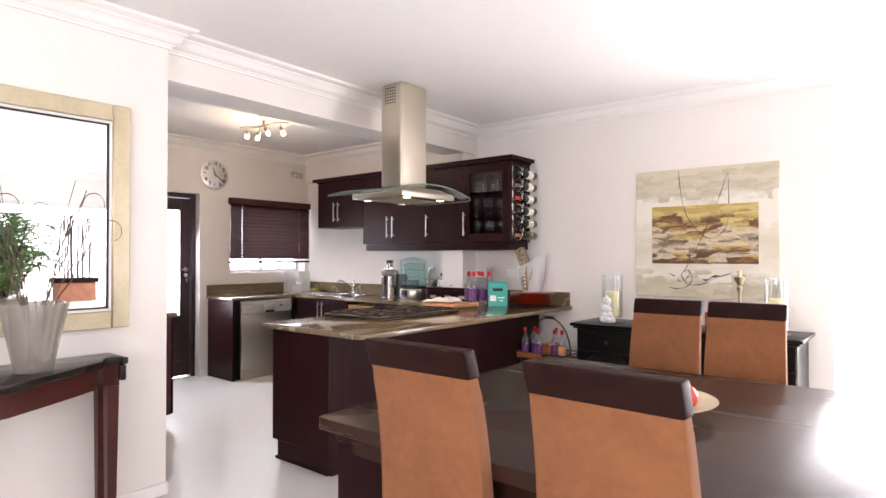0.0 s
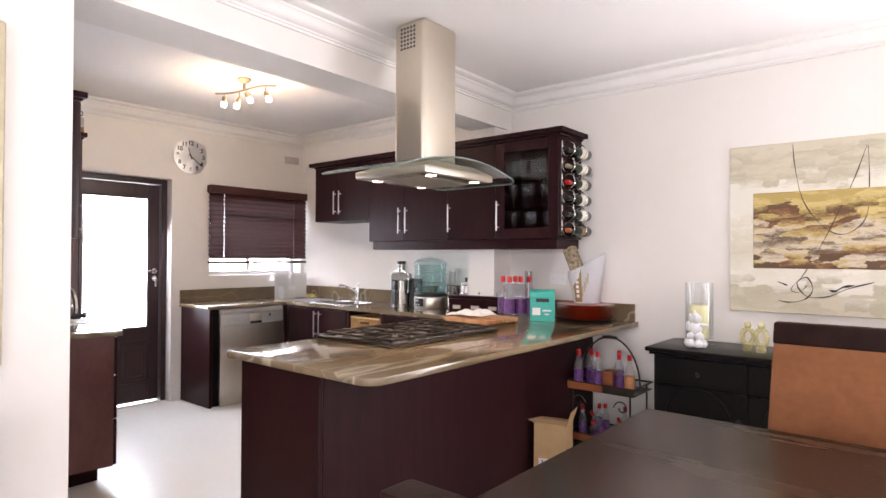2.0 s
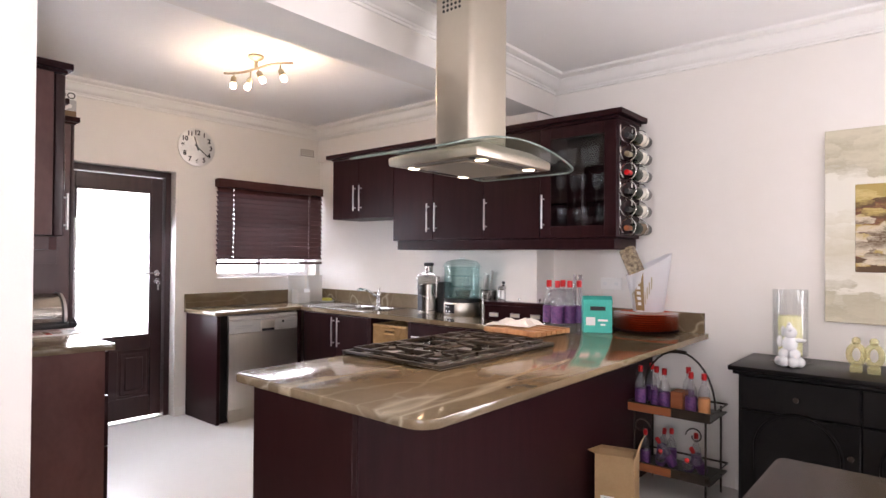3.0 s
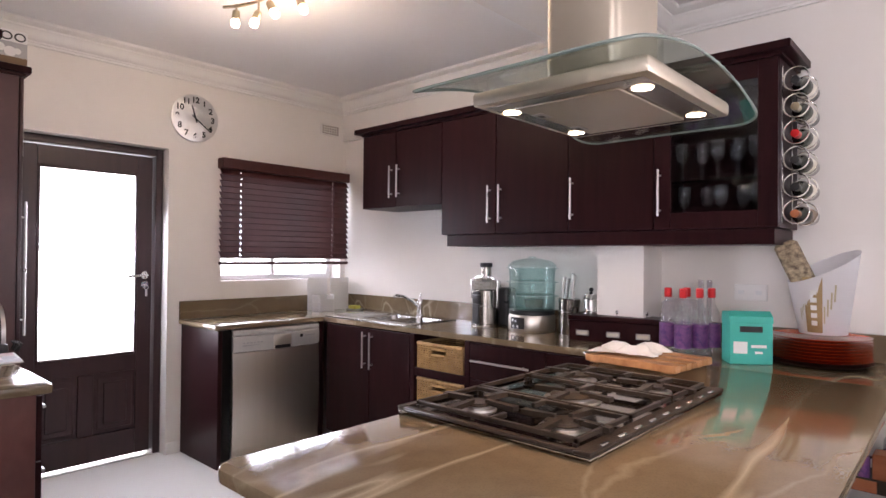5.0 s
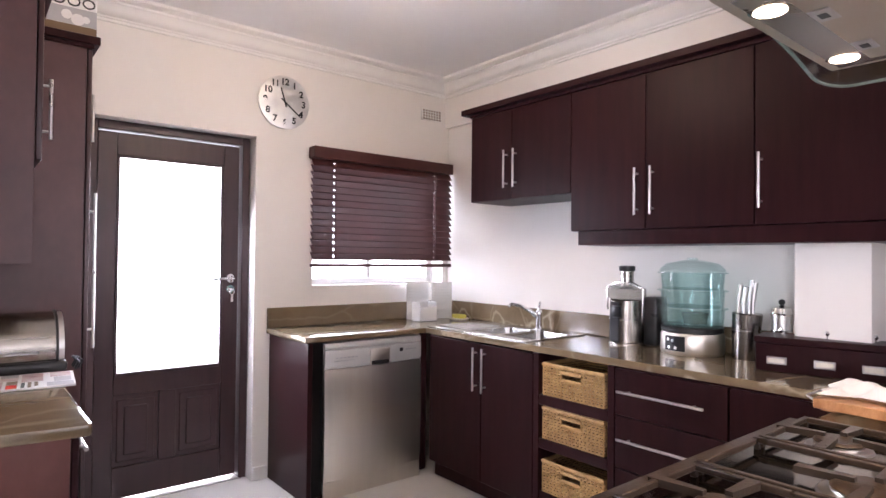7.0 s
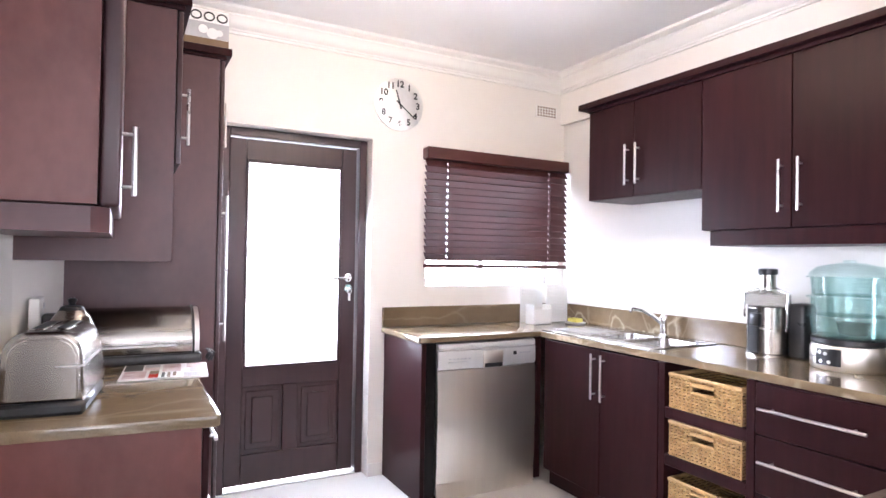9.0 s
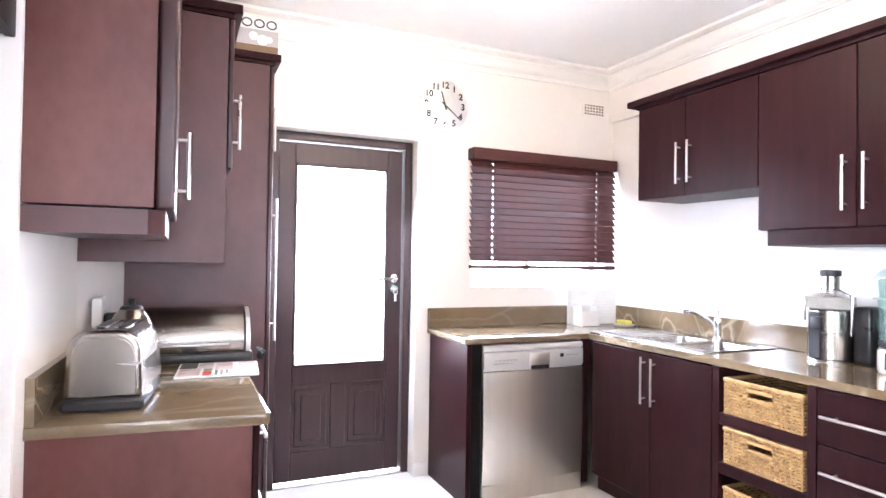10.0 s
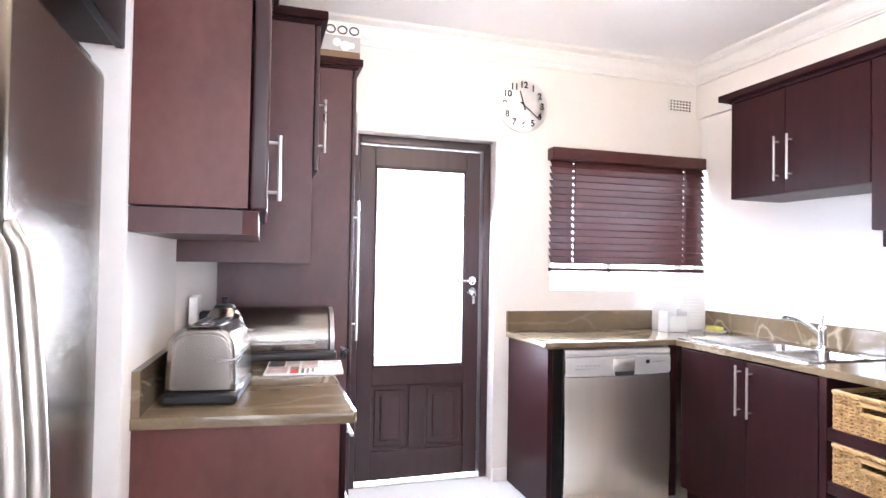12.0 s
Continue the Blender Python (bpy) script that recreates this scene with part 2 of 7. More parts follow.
M["hood_glass"] = clear("green_tinted_glass", (0.87, 0.92, 0.9), (0.3, 0.36, 0.33), 0.02, 0.02, 1.5)
M["dark_glass"] = mat("cabinet_glass", (0.62, 0.64, 0.66), 0.03, 0, None, trans=1.0)
M["aqua"] = clear("aqua_clear_plastic", (0.9, 0.975, 0.968), (0.3, 0.6, 0.58), 0.04, 0.05)
M["mirror"] = mat("silvered_mirror", (0.93, 0.94, 0.94), 0.01, 1)
M["champagne"] = mat("champagne_leaf_frame", (0.5, 0.43, 0.28), 0.42, 0.45, (0.63, 0.56, 0.4), 7, bump=0.15, bscale=60)
M["wicker"] = mat("natural_wicker", (0.36, 0.21, 0.08), 0.6, 0, (0.54, 0.35, 0.15), 30, bump=0.2, bscale=160)
M["board"] = mat("chopping_board_timber", (0.33, 0.15, 0.06), 0.45, 0, (0.52, 0.28, 0.13), 4, (10, 0.8, 4), bump=0.06)
M["cloth"] = mat("white_cotton", (0.78, 0.76, 0.73), 0.9, 0, (0.84, 0.82, 0.8), 12, bump=0.4, bscale=300)
M["card"] = mat("brown_cardboard", (0.42, 0.27, 0.13), 0.8, 0, (0.49, 0.33, 0.17), 8, bump=0.08, bscale=120)
M["teal"] = mat("teal_printed_card", (0.03, 0.42, 0.34), 0.45, 0, (0.04, 0.47, 0.39), 8)
M["white_card"] = mat("white_card", (0.78, 0.78, 0.77), 0.55, 0, (0.83, 0.83, 0.82), 8)
M["brown_print"] = mat("brown_print", (0.16, 0.1, 0.05), 0.5, 0, (0.2, 0.13, 0.07), 9)
M["black_print"] = mat("black_print", (0.015, 0.015, 0.015), 0.5, 0, (0.025, 0.025, 0.025), 9)
M["red_ceramic"] = mat("red_glazed_ceramic", (0.55, 0.06, 0.02), 0.15, 0, (0.62, 0.1, 0.03), 7)
M["cream_ceramic"] = mat("cream_glazed_ceramic", (0.66, 0.58, 0.4), 0.2, 0, (0.73, 0.65, 0.47), 7)
M["bottle"] = clear("bottle_glass", (0.97, 0.965, 0.975), (0.75, 0.75, 0.78), 0.1)
M["jug_plastic"] = clear("smoky_jug_plastic", (0.78, 0.76, 0.78), (0.6, 0.58, 0.6), 0.12, 0.1)
M["wine_glass"] = mat("dark_bottle_glass", (0.012, 0.02, 0.012), 0.06, 0, (0.02, 0.03, 0.018), 6, coat=0.3)
M["red_cap"] = mat("red_metal_cap", (0.5, 0.01, 0.012), 0.3, 0.3, (0.6, 0.02, 0.02), 10)
M["purple"] = mat("purple_printed_label", (0.035, 0.01, 0.12), 0.45, 0, (0.24, 0.085, 0.24), 26, distort=1.2)
M["orange_label"] = mat("orange_printed_label", (0.6, 0.24, 0.08), 0.5, 0, (0.7, 0.36, 0.16), 22)
M["paper"] = mat("cream_paper_label", (0.7, 0.66, 0.56), 0.6, 0, (0.76, 0.72, 0.62), 15)
M["magazine"] = mat("magazine_print", (0.72, 0.68, 0.67), 0.3, 0, (0.35, 0.12, 0.13), 16, rvar=0.03)
M["tan_wood"] = mat("orange_brown_timber", (0.26, 0.075, 0.025), 0.45, 0, (0.36, 0.12, 0.045), 4, (0.8, 6, 6), bump=0.06)
M["wax"] = mat("cream_candle_wax", (0.84, 0.79, 0.42), 0.5, 0, (0.88, 0.83, 0.5), 6)
M["orange_fruit"] = mat("orange_peel", (0.75, 0.33, 0.03), 0.4, 0, (0.85, 0.46, 0.08), 6, bump=0.25, bscale=220, vary=0.12)
M["yellow_fruit"] = mat("yellow_peel", (0.75, 0.4, 0.05), 0.4, 0, (0.82, 0.5, 0.1), 6, bump=0.2, bscale=200, vary=0.1)
M["red_fruit"] = mat("red_apple_skin", (0.5, 0.015, 0.015), 0.25, 0, (0.65, 0.06, 0.03), 5)
M["frosted"] = mat("frosted_glass", (0.5, 0.48, 0.44), 0.25, 0, (0.62, 0.6, 0.56), 8, trans=0.8, bump=0.1, ior=1.2)
M["twig"] = mat("dry_twig", (0.07, 0.05, 0.035), 0.8, 0, (0.13, 0.1, 0.07), 20)
M["terracotta"] = mat("terracotta", (0.33, 0.13, 0.07), 0.8, 0, (0.42, 0.19, 0.11), 9, bump=0.2)
M["leaf"] = mat("palm_leaf", (0.05, 0.11, 0.02), 0.5, 0, (0.1, 0.18, 0.04), 9, vary=0.25)
M["paving"] = mat("pale_paving", (0.55, 0.53, 0.5), 0.8, 0, (0.62, 0.6, 0.57), 3, bump=0.2)
M["render_wall"] = mat("white_rendered_wall", (0.75, 0.73, 0.7), 0.85, 0, (0.8, 0.78, 0.75), 2, bump=0.2)
M["brick"] = mat("red_brick", (0.3, 0.13, 0.09), 0.85, 0, (0.38, 0.18, 0.13), 12, bump=0.3, vary=0.2)
M["sponge"] = mat("yellow_sponge", (0.6, 0.55, 0.1), 0.9, 0, (0.68, 0.62, 0.16), 30, bump=0.5, bscale=120)
M["soft_grey"] = mat("grey_plush", (0.33, 0.33, 0.35), 0.9, 0, (0.42, 0.42, 0.44), 20, bump=0.3)
M["soft_white"] = mat("white_plush", (0.7, 0.7, 0.7), 0.8, 0, (0.76, 0.76, 0.76), 20, bump=0.3)
M["bulb"] = glow("lit_bulb", (1.0, 0.82, 0.55), 14.0)
M["vase_glass"] = clear("ribbed_vase_glass", (0.82, 0.8, 0.76), (0.5, 0.47, 0.43), 0.3, 0.12, 1.5)
M["bucket_white"] = mat("white_bucket_plastic", (0.86, 0.85, 0.87), 0.4, 0, (0.89, 0.88, 0.9), 6)
M["tan_print"] = mat("tan_print", (0.3, 0.2, 0.09), 0.5, 0, (0.36, 0.25, 0.12), 9)
M["hood_bulb"] = glow("lit_halogen_glass", (1.0, 0.85, 0.6), 9.0)
# Self-glowing backdrops: stand in for outdoor daylight and help light the rooms.
M["daylight"] = glow("glowing_yard_backdrop", (0.95, 0.98, 1.0), 7.0)
M["garden_glow"] = glow("glowing_garden_backdrop", (0.95, 0.98, 1.0), 3.2)
M["panel_metal"] = mat("pale_metal_panel", (0.55, 0.54, 0.53), 0.4, 0.35, (0.6, 0.59, 0.58), 12)
M["lit_glass_rim"] = mat("pale_lit_rim", (0.28, 0.36, 0.33), 0.15, 0, (0.34, 0.42, 0.39), 9, trans=0.3)


# ---- building helpers ----
ORIGIN = {}


def thing(name, at, label, category, group="", kind=""):
    ob = new(name)
    ob.empty_display_size = 0.05
    ob.location = at
    ORIGIN[ob.name] = Vector(at)
    return tagged(ob, label, category, group, kind)


def part(name, bm, material, parent=None, label="", smooth=True):
    """Links a bmesh, given in world places, as one mesh object."""
    base = ORIGIN.get(parent.name, Vector((0, 0, 0))) if parent else Vector((0, 0, 0))
    if parent:
        bmesh.ops.translate(bm, verts=bm.verts, vec=-base)
    me = bpy.data.meshes.new(name)
    bm.to_mesh(me)
    bm.free()
    me.materials.append(M[material])
    if smooth and len(me.polygons):
        me.shade_smooth()
        me.set_sharp_from_angle(angle=radians(38))
    ob = new(name, me)
    ORIGIN[ob.name] = base
    if parent:
        ob.parent = parent
    if label:
        tagged(ob, label)
    return ob


def box(bm, a, b, bev=0.0, seg=1):
    x0, x1 = sorted((a[0], b[0]))
    y0, y1 = sorted((a[1], b[1]))
    z0, z1 = sorted((a[2], b[2]))
    c = Vector(((x0 + x1) / 2, (y0 + y1) / 2, (z0 + z1) / 2))
    m = Matrix.Translation(c) @ Matrix.Diagonal((x1 - x0, y1 - y0, z1 - z0, 1))
    geo = bmesh.ops.create_cube(bm, size=1, matrix=m)
    if bev:
        edges = list({e for v in geo["verts"] for e in v.link_edges})
        bmesh.ops.bevel(bm, geom=edges, offset=bev, segments=seg, affect="EDGES", profile=0.5)
    return bm


def one_box(a, b, bev=0.0, seg=1):
    return box(bmesh.new(), a, b, bev, seg)


def turned(bm, prof, at=(0, 0, 0), axis=(0, 0, 1), seg=24, cap=True):
    """A lathe body: prof holds (radius, height) along the axis from at."""
    q = Vector((0, 0, 1)).rotation_difference(Vector(axis)).to_matrix()
    at = Vector(at)
    rings = []
    for r, h in prof:
        rings.append([bm.verts.new(at + q @ Vector((r * math.cos(2 * math.pi * i / seg), r * math.sin(2 * math.pi * i / seg), h))) for i in range(seg)])
    for lo, hi in zip(rings, rings[1:]):
        for i in range(seg):
            j = (i + 1) % seg
            bm.faces.new((lo[i], lo[j], hi[j], hi[i]))
    if cap:
        bm.faces.new(list(reversed(rings[0])))
        bm.faces.new(rings[-1])
    return bm


def tube(bm, pts, r, seg=8, closed=False):
    """A round bar along points."""
    pts = [Vector(p) for p in pts]
    rings, n = [], len(pts)
    last = None
    for i, p in enumerate(pts):
        if closed:
            d = (pts[(i + 1) % n] - pts[i - 1]).normalized()
        else:
            d = (pts[min(i + 1, n - 1)] - pts[max(i - 1, 0)]).normalized()
        if last is None:
            u = d.orthogonal().normalized()
        else:
            u = (last - d * last.dot(d)).normalized()
        last = u
        v = d.cross(u)
        rr = r[i] if isinstance(r, (list, tuple)) else r
        rings.append([bm.verts.new(p + rr * (math.cos(2 * math.pi * k / seg) * u + math.sin(2 * math.pi * k / seg) * v)) for k in range(seg)])
    pairs = list(zip(rings, rings[1:])) + ([(rings[-1], rings[0])] if closed else [])
    for lo, hi in pairs:
        for k in range(seg):
            j = (k + 1) % seg
            bm.faces.new((lo[k], lo[j], hi[j], hi[k]))
    if not closed:
        bm.faces.new(list(reversed(rings[0])))
        bm.faces.new(rings[-1])
    bmesh.ops.recalc_face_normals(bm, faces=bm.faces)
    return bm


def prism(bm, outline, z0, z1, frame_=None):
    """Extrudes a flat outline (x, y) from z0 to z1; frame_ carries it elsewhere."""
    f = frame_ or Matrix()
    lo = [bm.verts.new(f @ Vector((x, y, z0))) for x, y in outline]
    hi = [bm.verts.new(f @ Vector((x, y, z1))) for x, y in outline]
    n = len(outline)
    for i in range(n):
        j = (i + 1) % n
        bm.faces.new((lo[i], lo[j], hi[j], hi[i]))
    bm.faces.new(list(reversed(lo)))
    bm.faces.new(hi)
    bmesh.ops.recalc_face_normals(bm, faces=bm.faces)
    return bm


def arc(cx, cy, r, a0, a1, n):
    return [(cx + r * math.cos(radians(a0 + (a1 - a0) * i / n)), cy + r * math.sin(radians(a0 + (a1 - a0) * i / n))) for i in range(n + 1)]


def ball(bm, c, r, squash=(1, 1, 1), u=16, v=10):
    bmesh.ops.create_uvsphere(bm, u_segments=u, v_segments=v, radius=1, matrix=Matrix.Translation(c) @ Matrix.Diagonal((r * squash[0], r * squash[1], r * squash[2], 1)))
    return bm


def writing(name, body, size, m, material, parent, depth=0.001, bold=0.0):
    cu = bpy.data.curves.new(name, "FONT")
    cu.body, cu.size, cu.extrude, cu.align_x, cu.align_y = body, size, depth, "CENTER", "CENTER"
    cu.offset = bold
    tmp = new(name, cu)
    bpy.context.view_layer.update()
    me = bpy.data.meshes.new_from_object(tmp.evaluated_get(bpy.context.evaluated_depsgraph_get()))
    bpy.data.objects.remove(tmp)
    me.materials.clear()
    me.materials.append(M[material])
    me.transform(Matrix.Translation(-ORIGIN[parent.name]) @ m)
    ob = new(name, me)
    ob.parent = parent
    return ob


def flat_faced(ob):
    """Keeps the broad faces of a rounded body flat in their shading."""
    ob.modifiers.new("weighted_normal", "WEIGHTED_NORMAL").keep_sharp = True
    return ob


def bar_handle(parent, a, b, out, r=0.006, material="nickel"):
    """A bar handle from a to b, standing off by the vector out, on two posts."""
    a, b, out = Vector(a), Vector(b), Vector(out)
    bm = tube(bmesh.new(), [a + out, b + out], r, 10)
    for k in (0.12, 0.88):
        p = a.lerp(b, k)
        tube(bm, [p, p + out], r * 0.8, 8)
    return part("handle", bm, material, parent, "brushed steel bar handle")


# ---- the setting ----
WX, NY, SY, CEIL = -8.515, 6.85, 3.70, 2.65   # kitchen west, north and south wall faces, ceiling


def setting(name, boxes, material, label, category):
    bm = bmesh.new()
    for a, b in boxes:
        box(bm, a, b)
    return tagged(part(name, bm, material, None, smooth=False), label, category, kind="structure")


setting("floor", [((-8.9, -1.3, -0.12), (1.4, 7.1, 0.0))], "floor", "pale cream smooth floor through kitchen and dining room", "floor")
setting("ceiling", [((-8.8, -1.3, CEIL), (1.4, 7.1, CEIL + 0.15))], "ceiling", "white painted plaster ceiling with moulded cornices", "ceiling")
X0 = WX - 0.27
setting("wall_west", [((X0, 3.5, 0), (WX, 4.5, CEIL)), ((X0, 4.5, 2.05), (WX, 5.36, CEIL)), ((X0, 5.36, 0), (WX, 5.735, CEIL)),
                      ((X0, 5.735, 0), (WX, 6.80, 1.15)), ((X0, 5.735, 2.03), (WX, 6.80, CEIL)), ((X0, 6.80, 0), (WX, 7.1, CEIL))],
        "wall", "cream painted kitchen wall with back door and window", "wall")
setting("wall_north", [((WX, NY, 0), (-2.72, 7.1, CEIL)), ((-2.72, NY, 2.15), (-0.7, 7.1, CEIL)), ((-0.7, NY, 0), (1.2, 7.1, CEIL)),
                       ((-6.03, 6.616, 0), (-5.77, NY, 2.375)), ((WX, 6.815, 2.31), (-6.0, NY, CEIL))],
        "wall", "cream painted wall with a shallow pier and bulkhead", "wall")
setting("wall_south_kitchen", [((X0, 3.5, 0), (-6.79, SY, CEIL))], "wall", "cream painted kitchen wall behind the side cabinets", "wall")
setting("wall_recess_side", [((-6.94, 2.8, 0), (-6.79, 3.5, CEIL))], "wall", "cream painted side of the refrigerator recess", "wall")
setting("wall_recess_back", [((-6.79, 2.75, 0), (-5.75, 2.9, CEIL))], "wall", "cream painted back of the refrigerator recess", "wall")
bm = prism(bmesh.new(), [(-6.802, SY - 0.01), (-6.802, SY + 0.001), (-7.47, 3.728), (-7.953, 3.83), (-7.953, SY - 0.01)], 0.001, CEIL - 0.001)
tagged(part("wall_south_splay", bm, "wall", None, smooth=False), "cream painted wall face running slightly askew", "wall", kind="structure")
setting("wall_partition", [((-5.75, -1.2, 0), (-5.57, 3.59, CEIL))], "wall", "cream painted partition wall behind the mirror", "wall")
setting("wall_east", [((1.2, -1.2, 0), (1.4, 2.4, CEIL)), ((1.2, 2.4, 2.15), (1.4, 6.2, CEIL)), ((1.2, 6.2, 0), (1.4, 7.1, CEIL))],
        "wall", "cream painted wall with wide garden opening", "wall")
setting("wall_south", [((-5.75, -1.3, 0), (-3.7, -1.2, CEIL)), ((-3.7, -1.3, 0), (-0.1, -1.2, 0.7)), ((-3.7, -1.3, 2.4), (-0.1, -1.2, CEIL)), ((-0.1, -1.3, 0), (1.4, -1.2, CEIL))], "wall", "plain cream painted wall with an added wide opening", "wall")
bm = prism(bmesh.new(), [(-5.98, 3.59), (-5.635, 3.59), (-5.765, NY), (-6.02, NY)], 2.378, CEIL)
tagged(part("beam", bm, "wall", None, smooth=False), "cream painted plaster beam between kitchen and dining room", "beam", kind="structure")


def cornice(name, p, q, inward, m0=-1, m1=-1):
    """A moulded plaster cornice from p to q below the ceiling; inward is the room's side; m0, m1: -1 inner, 1 outer mitre."""
    prof = [(0, 0), (0.014, 0), (0.014, 0.014), (0.024, 0.014), (0.028, 0.024), (0.044, 0.03), (0.058, 0.05), (0.068, 0.074), (0.078, 0.08), (0.078, 0.09), (0.1, 0.094), (0.118, 0.104), (0.122, 0.118), (0, 0.118)]
    p, q, inn = Vector((*p, 0)), Vector((*q, 0)), Vector((*inward, 0))
    d = (q - p).normalized()
    bm = bmesh.new()
    ends = []
    for e, s in ((p, -m0), (q, m1)):
        ends.append([bm.verts.new(e + inn * a + d * (s * a) + Vector((0, 0, CEIL - 0.1185 + h))) for a, h in prof])
    n = len(prof)
    for i in range(n):
        j = (i + 1) % n
        bm.faces.new((ends[0][i], ends[0][j], ends[1][j], ends[1][i]))
    bm.faces.new(ends[0])
    bm.faces.new(list(reversed(ends[1])))
    bmesh.ops.recalc_face_normals(bm, faces=bm.faces)
    return tagged(part(name, bm, "trim", None), "white moulded plaster cornice along the ceiling", "cornice", kind="structure")


cornice("cornice", (WX, SY), (WX, 6.815), (1, 0))
cornice("cornice", (WX, 6.815), (-6.0, 6.815), (0, -1))
cornice("cornice", (-6.79, SY), (WX, SY), (0, 1), 1, -1)
cornice("cornice", (-6.0, 6.815), (-6.0, 3.59), (-1, 0), -1, 0)
cornice("cornice", (-5.635, 3.59), (-5.765, NY), (1, 0), -1, -1)
cornice("cornice", (-5.765, NY), (1.2, NY), (0, -1))
cornice("cornice", (-5.57, -1.2), (-5.57, 3.59), (1, 0), -1, 1)
cornice("cornice", (-5.57, 3.59), (-5.635, 3.59), (0, 1), 1, -1)
cornice("cornice", (1.2, NY), (1.2, -1.2), (-1, 0))
cornice("cornice", (1.2, -1.2), (-5.57, -1.2), (0, 1))


def skirting(boxes):
    bm = bmesh.new()
    for a, b in boxes:
        box(bm, a, b, 0.004)
    tagged(part("baseboard", bm, "trim", None), "low cream painted skirting at the wall foot", "skirting", kind="structure")


skirting([((-5.572, -1.2, 0.001), (-5.556, 3.588, 0.07)), ((-5.752, 3.588, 0.001), (-5.556, 3.602, 0.07))])
skirting([((WX - 0.002, 5.362, 0.001), (WX + 0.012, 5.455, 0.08))])
skirting([((-4.55, NY - 0.014, 0.001), (-2.72, NY + 0.002, 0.08))])

# back door: frame, leaf with glazed upper part and two fielded panels
back_door = thing("door_1", (-8.65, 4.93, 0), "dark stained timber back door with a tall glazed panel, closed", "door", kind="structure")
bm = bmesh.new()
for a, b in (((-8.72, 4.502, 0), (-8.60, 4.548, 2.048)), ((-8.72, 5.312, 0), (-8.60, 5.358, 2.048)), ((-8.72, 4.548, 2.0), (-8.60, 5.312, 2.048))):
    box(bm, a, b, 0.004)
part("door_frame", bm, "door_wood", back_door)
bm = bmesh.new()
for a, b in (((-8.685, 4.553, 0.022), (-8.643, 4.645, 1.995)), ((-8.685, 5.215, 0.022), (-8.643, 5.307, 1.995)), ((-8.685, 4.645, 1.875), (-8.643, 5.215, 1.995)),
             ((-8.685, 4.645, 0.575), (-8.643, 5.215, 0.68)), ((-8.685, 4.645, 0.022), (-8.643, 5.215, 0.19)), ((-8.685, 4.875, 0.19), (-8.643, 4.965, 0.575)),
             ((-8.675, 4.645, 0.19), (-8.655, 4.875, 0.575)), ((-8.675, 4.965, 0.19), (-8.655, 5.215, 0.575))):
    box(bm, a, b, 0.003)
leaf = part("door_leaf", bm, "door_wood", back_door)
for y0, y1 in ((4.665, 4.855), (4.985, 5.195)):
    bm = bmesh.new()
    for k, e in ((0.0, 0.008), (0.035, 0.016)):
        box(bm, (-8.657, y0 + k, 0.215 + k), (-8.655 + e, y1 - k, 0.55 - k), 0.005)
    part("fielded_panel", bm, "door_wood", leaf)
bm = bmesh.new()
for a, b in (((-8.66, 4.645, 0.68), (-8.636, 4.66, 1.875)), ((-8.66, 5.2, 0.68), (-8.636, 5.215, 1.875)), ((-8.66, 4.66, 1.86), (-8.636, 5.2, 1.875)), ((-8.66, 4.66, 0.68), (-8.636, 5.2, 0.697))):
    box(bm, a, b, 0.003)
part("glazing_bead", bm, "door_wood", leaf)
pane = part("pane", one_box((-8.668, 4.645, 0.68), (-8.664, 5.215, 1.875)), "glass", leaf, smooth=False)
pane.visible_shadow = False
bm = turned(bmesh.new(), [(0.026, 0), (0.026, 0.008), (0.022, 0.011)], (-8.643, 5.262, 1.2), (1, 0, 0), 20)
tube(bm, [(-8.64, 5.262, 1.2), (-8.595, 5.262, 1.2), (-8.588, 5.25, 1.2), (-8.588, 5.14, 1.197)], 0.0085, 10)
turned(bm, [(0.024, 0), (0.024, 0.006)], (-8.643, 5.262, 1.135), (1, 0, 0), 18)
part("door_handle", bm, "chrome", leaf, "chrome lever handle and key plate")
bm = tube(bmesh.new(), [(-8.64, 5.262, 1.135), (-8.61, 5.262, 1.135)], 0.004, 8)
tube(bm, [(-8.61 + 0.0, 5.262 + 0.014 * math.cos(a), 1.118 + 0.014 * math.sin(a)) for a in [k * 0.524 for k in range(12)]], 0.002, 6, closed=True)
box(bm, (-8.614, 5.256, 1.06), (-8.611, 5.27, 1.106), 0.001)
part("key", bm, "nickel", leaf)
setting("door_sill", [((-8.785, 4.5, 0.0), (-8.6, 5.36, 0.008))], "nickel", "worn metal threshold below the back door", "threshold")

# window: white frame low behind the blind
window = thing("window_1", (-8.65, 6.25, 1.15), "white framed kitchen window half covered by a blind", "window", kind="structure")
bm = bmesh.new()
for a, b in (((-8.70, 5.738, 1.152), (-8.65, 5.775, 2.028)), ((-8.70, 6.755, 1.152), (-8.65, 6.797, 2.028)), ((-8.70, 5.775, 1.152), (-8.65, 6.755, 1.19)),
             ((-8.70, 5.775, 1.99), (-8.65, 6.755, 2.028)), ((-8.70, 6.22, 1.19), (-8.65, 6.255, 1.99))):
    box(bm, a, b, 0.003)
part("window_frame", bm, "white_plastic", window)
for y0, y1 in ((5.775, 6.22), (6.255, 6.755)):
    g = part("pane", one_box((-8.678, y0, 1.19), (-8.674, y1, 1.99)), "glass", window, smooth=False)
    g.visible_shadow = False
bm = tube(bmesh.new(), [(-8.648, 5.81, 1.21), (-8.62, 5.81, 1.21), (-8.61, 5.81, 1.25)], 0.006, 8)
part("stay", bm, "nickel", window)

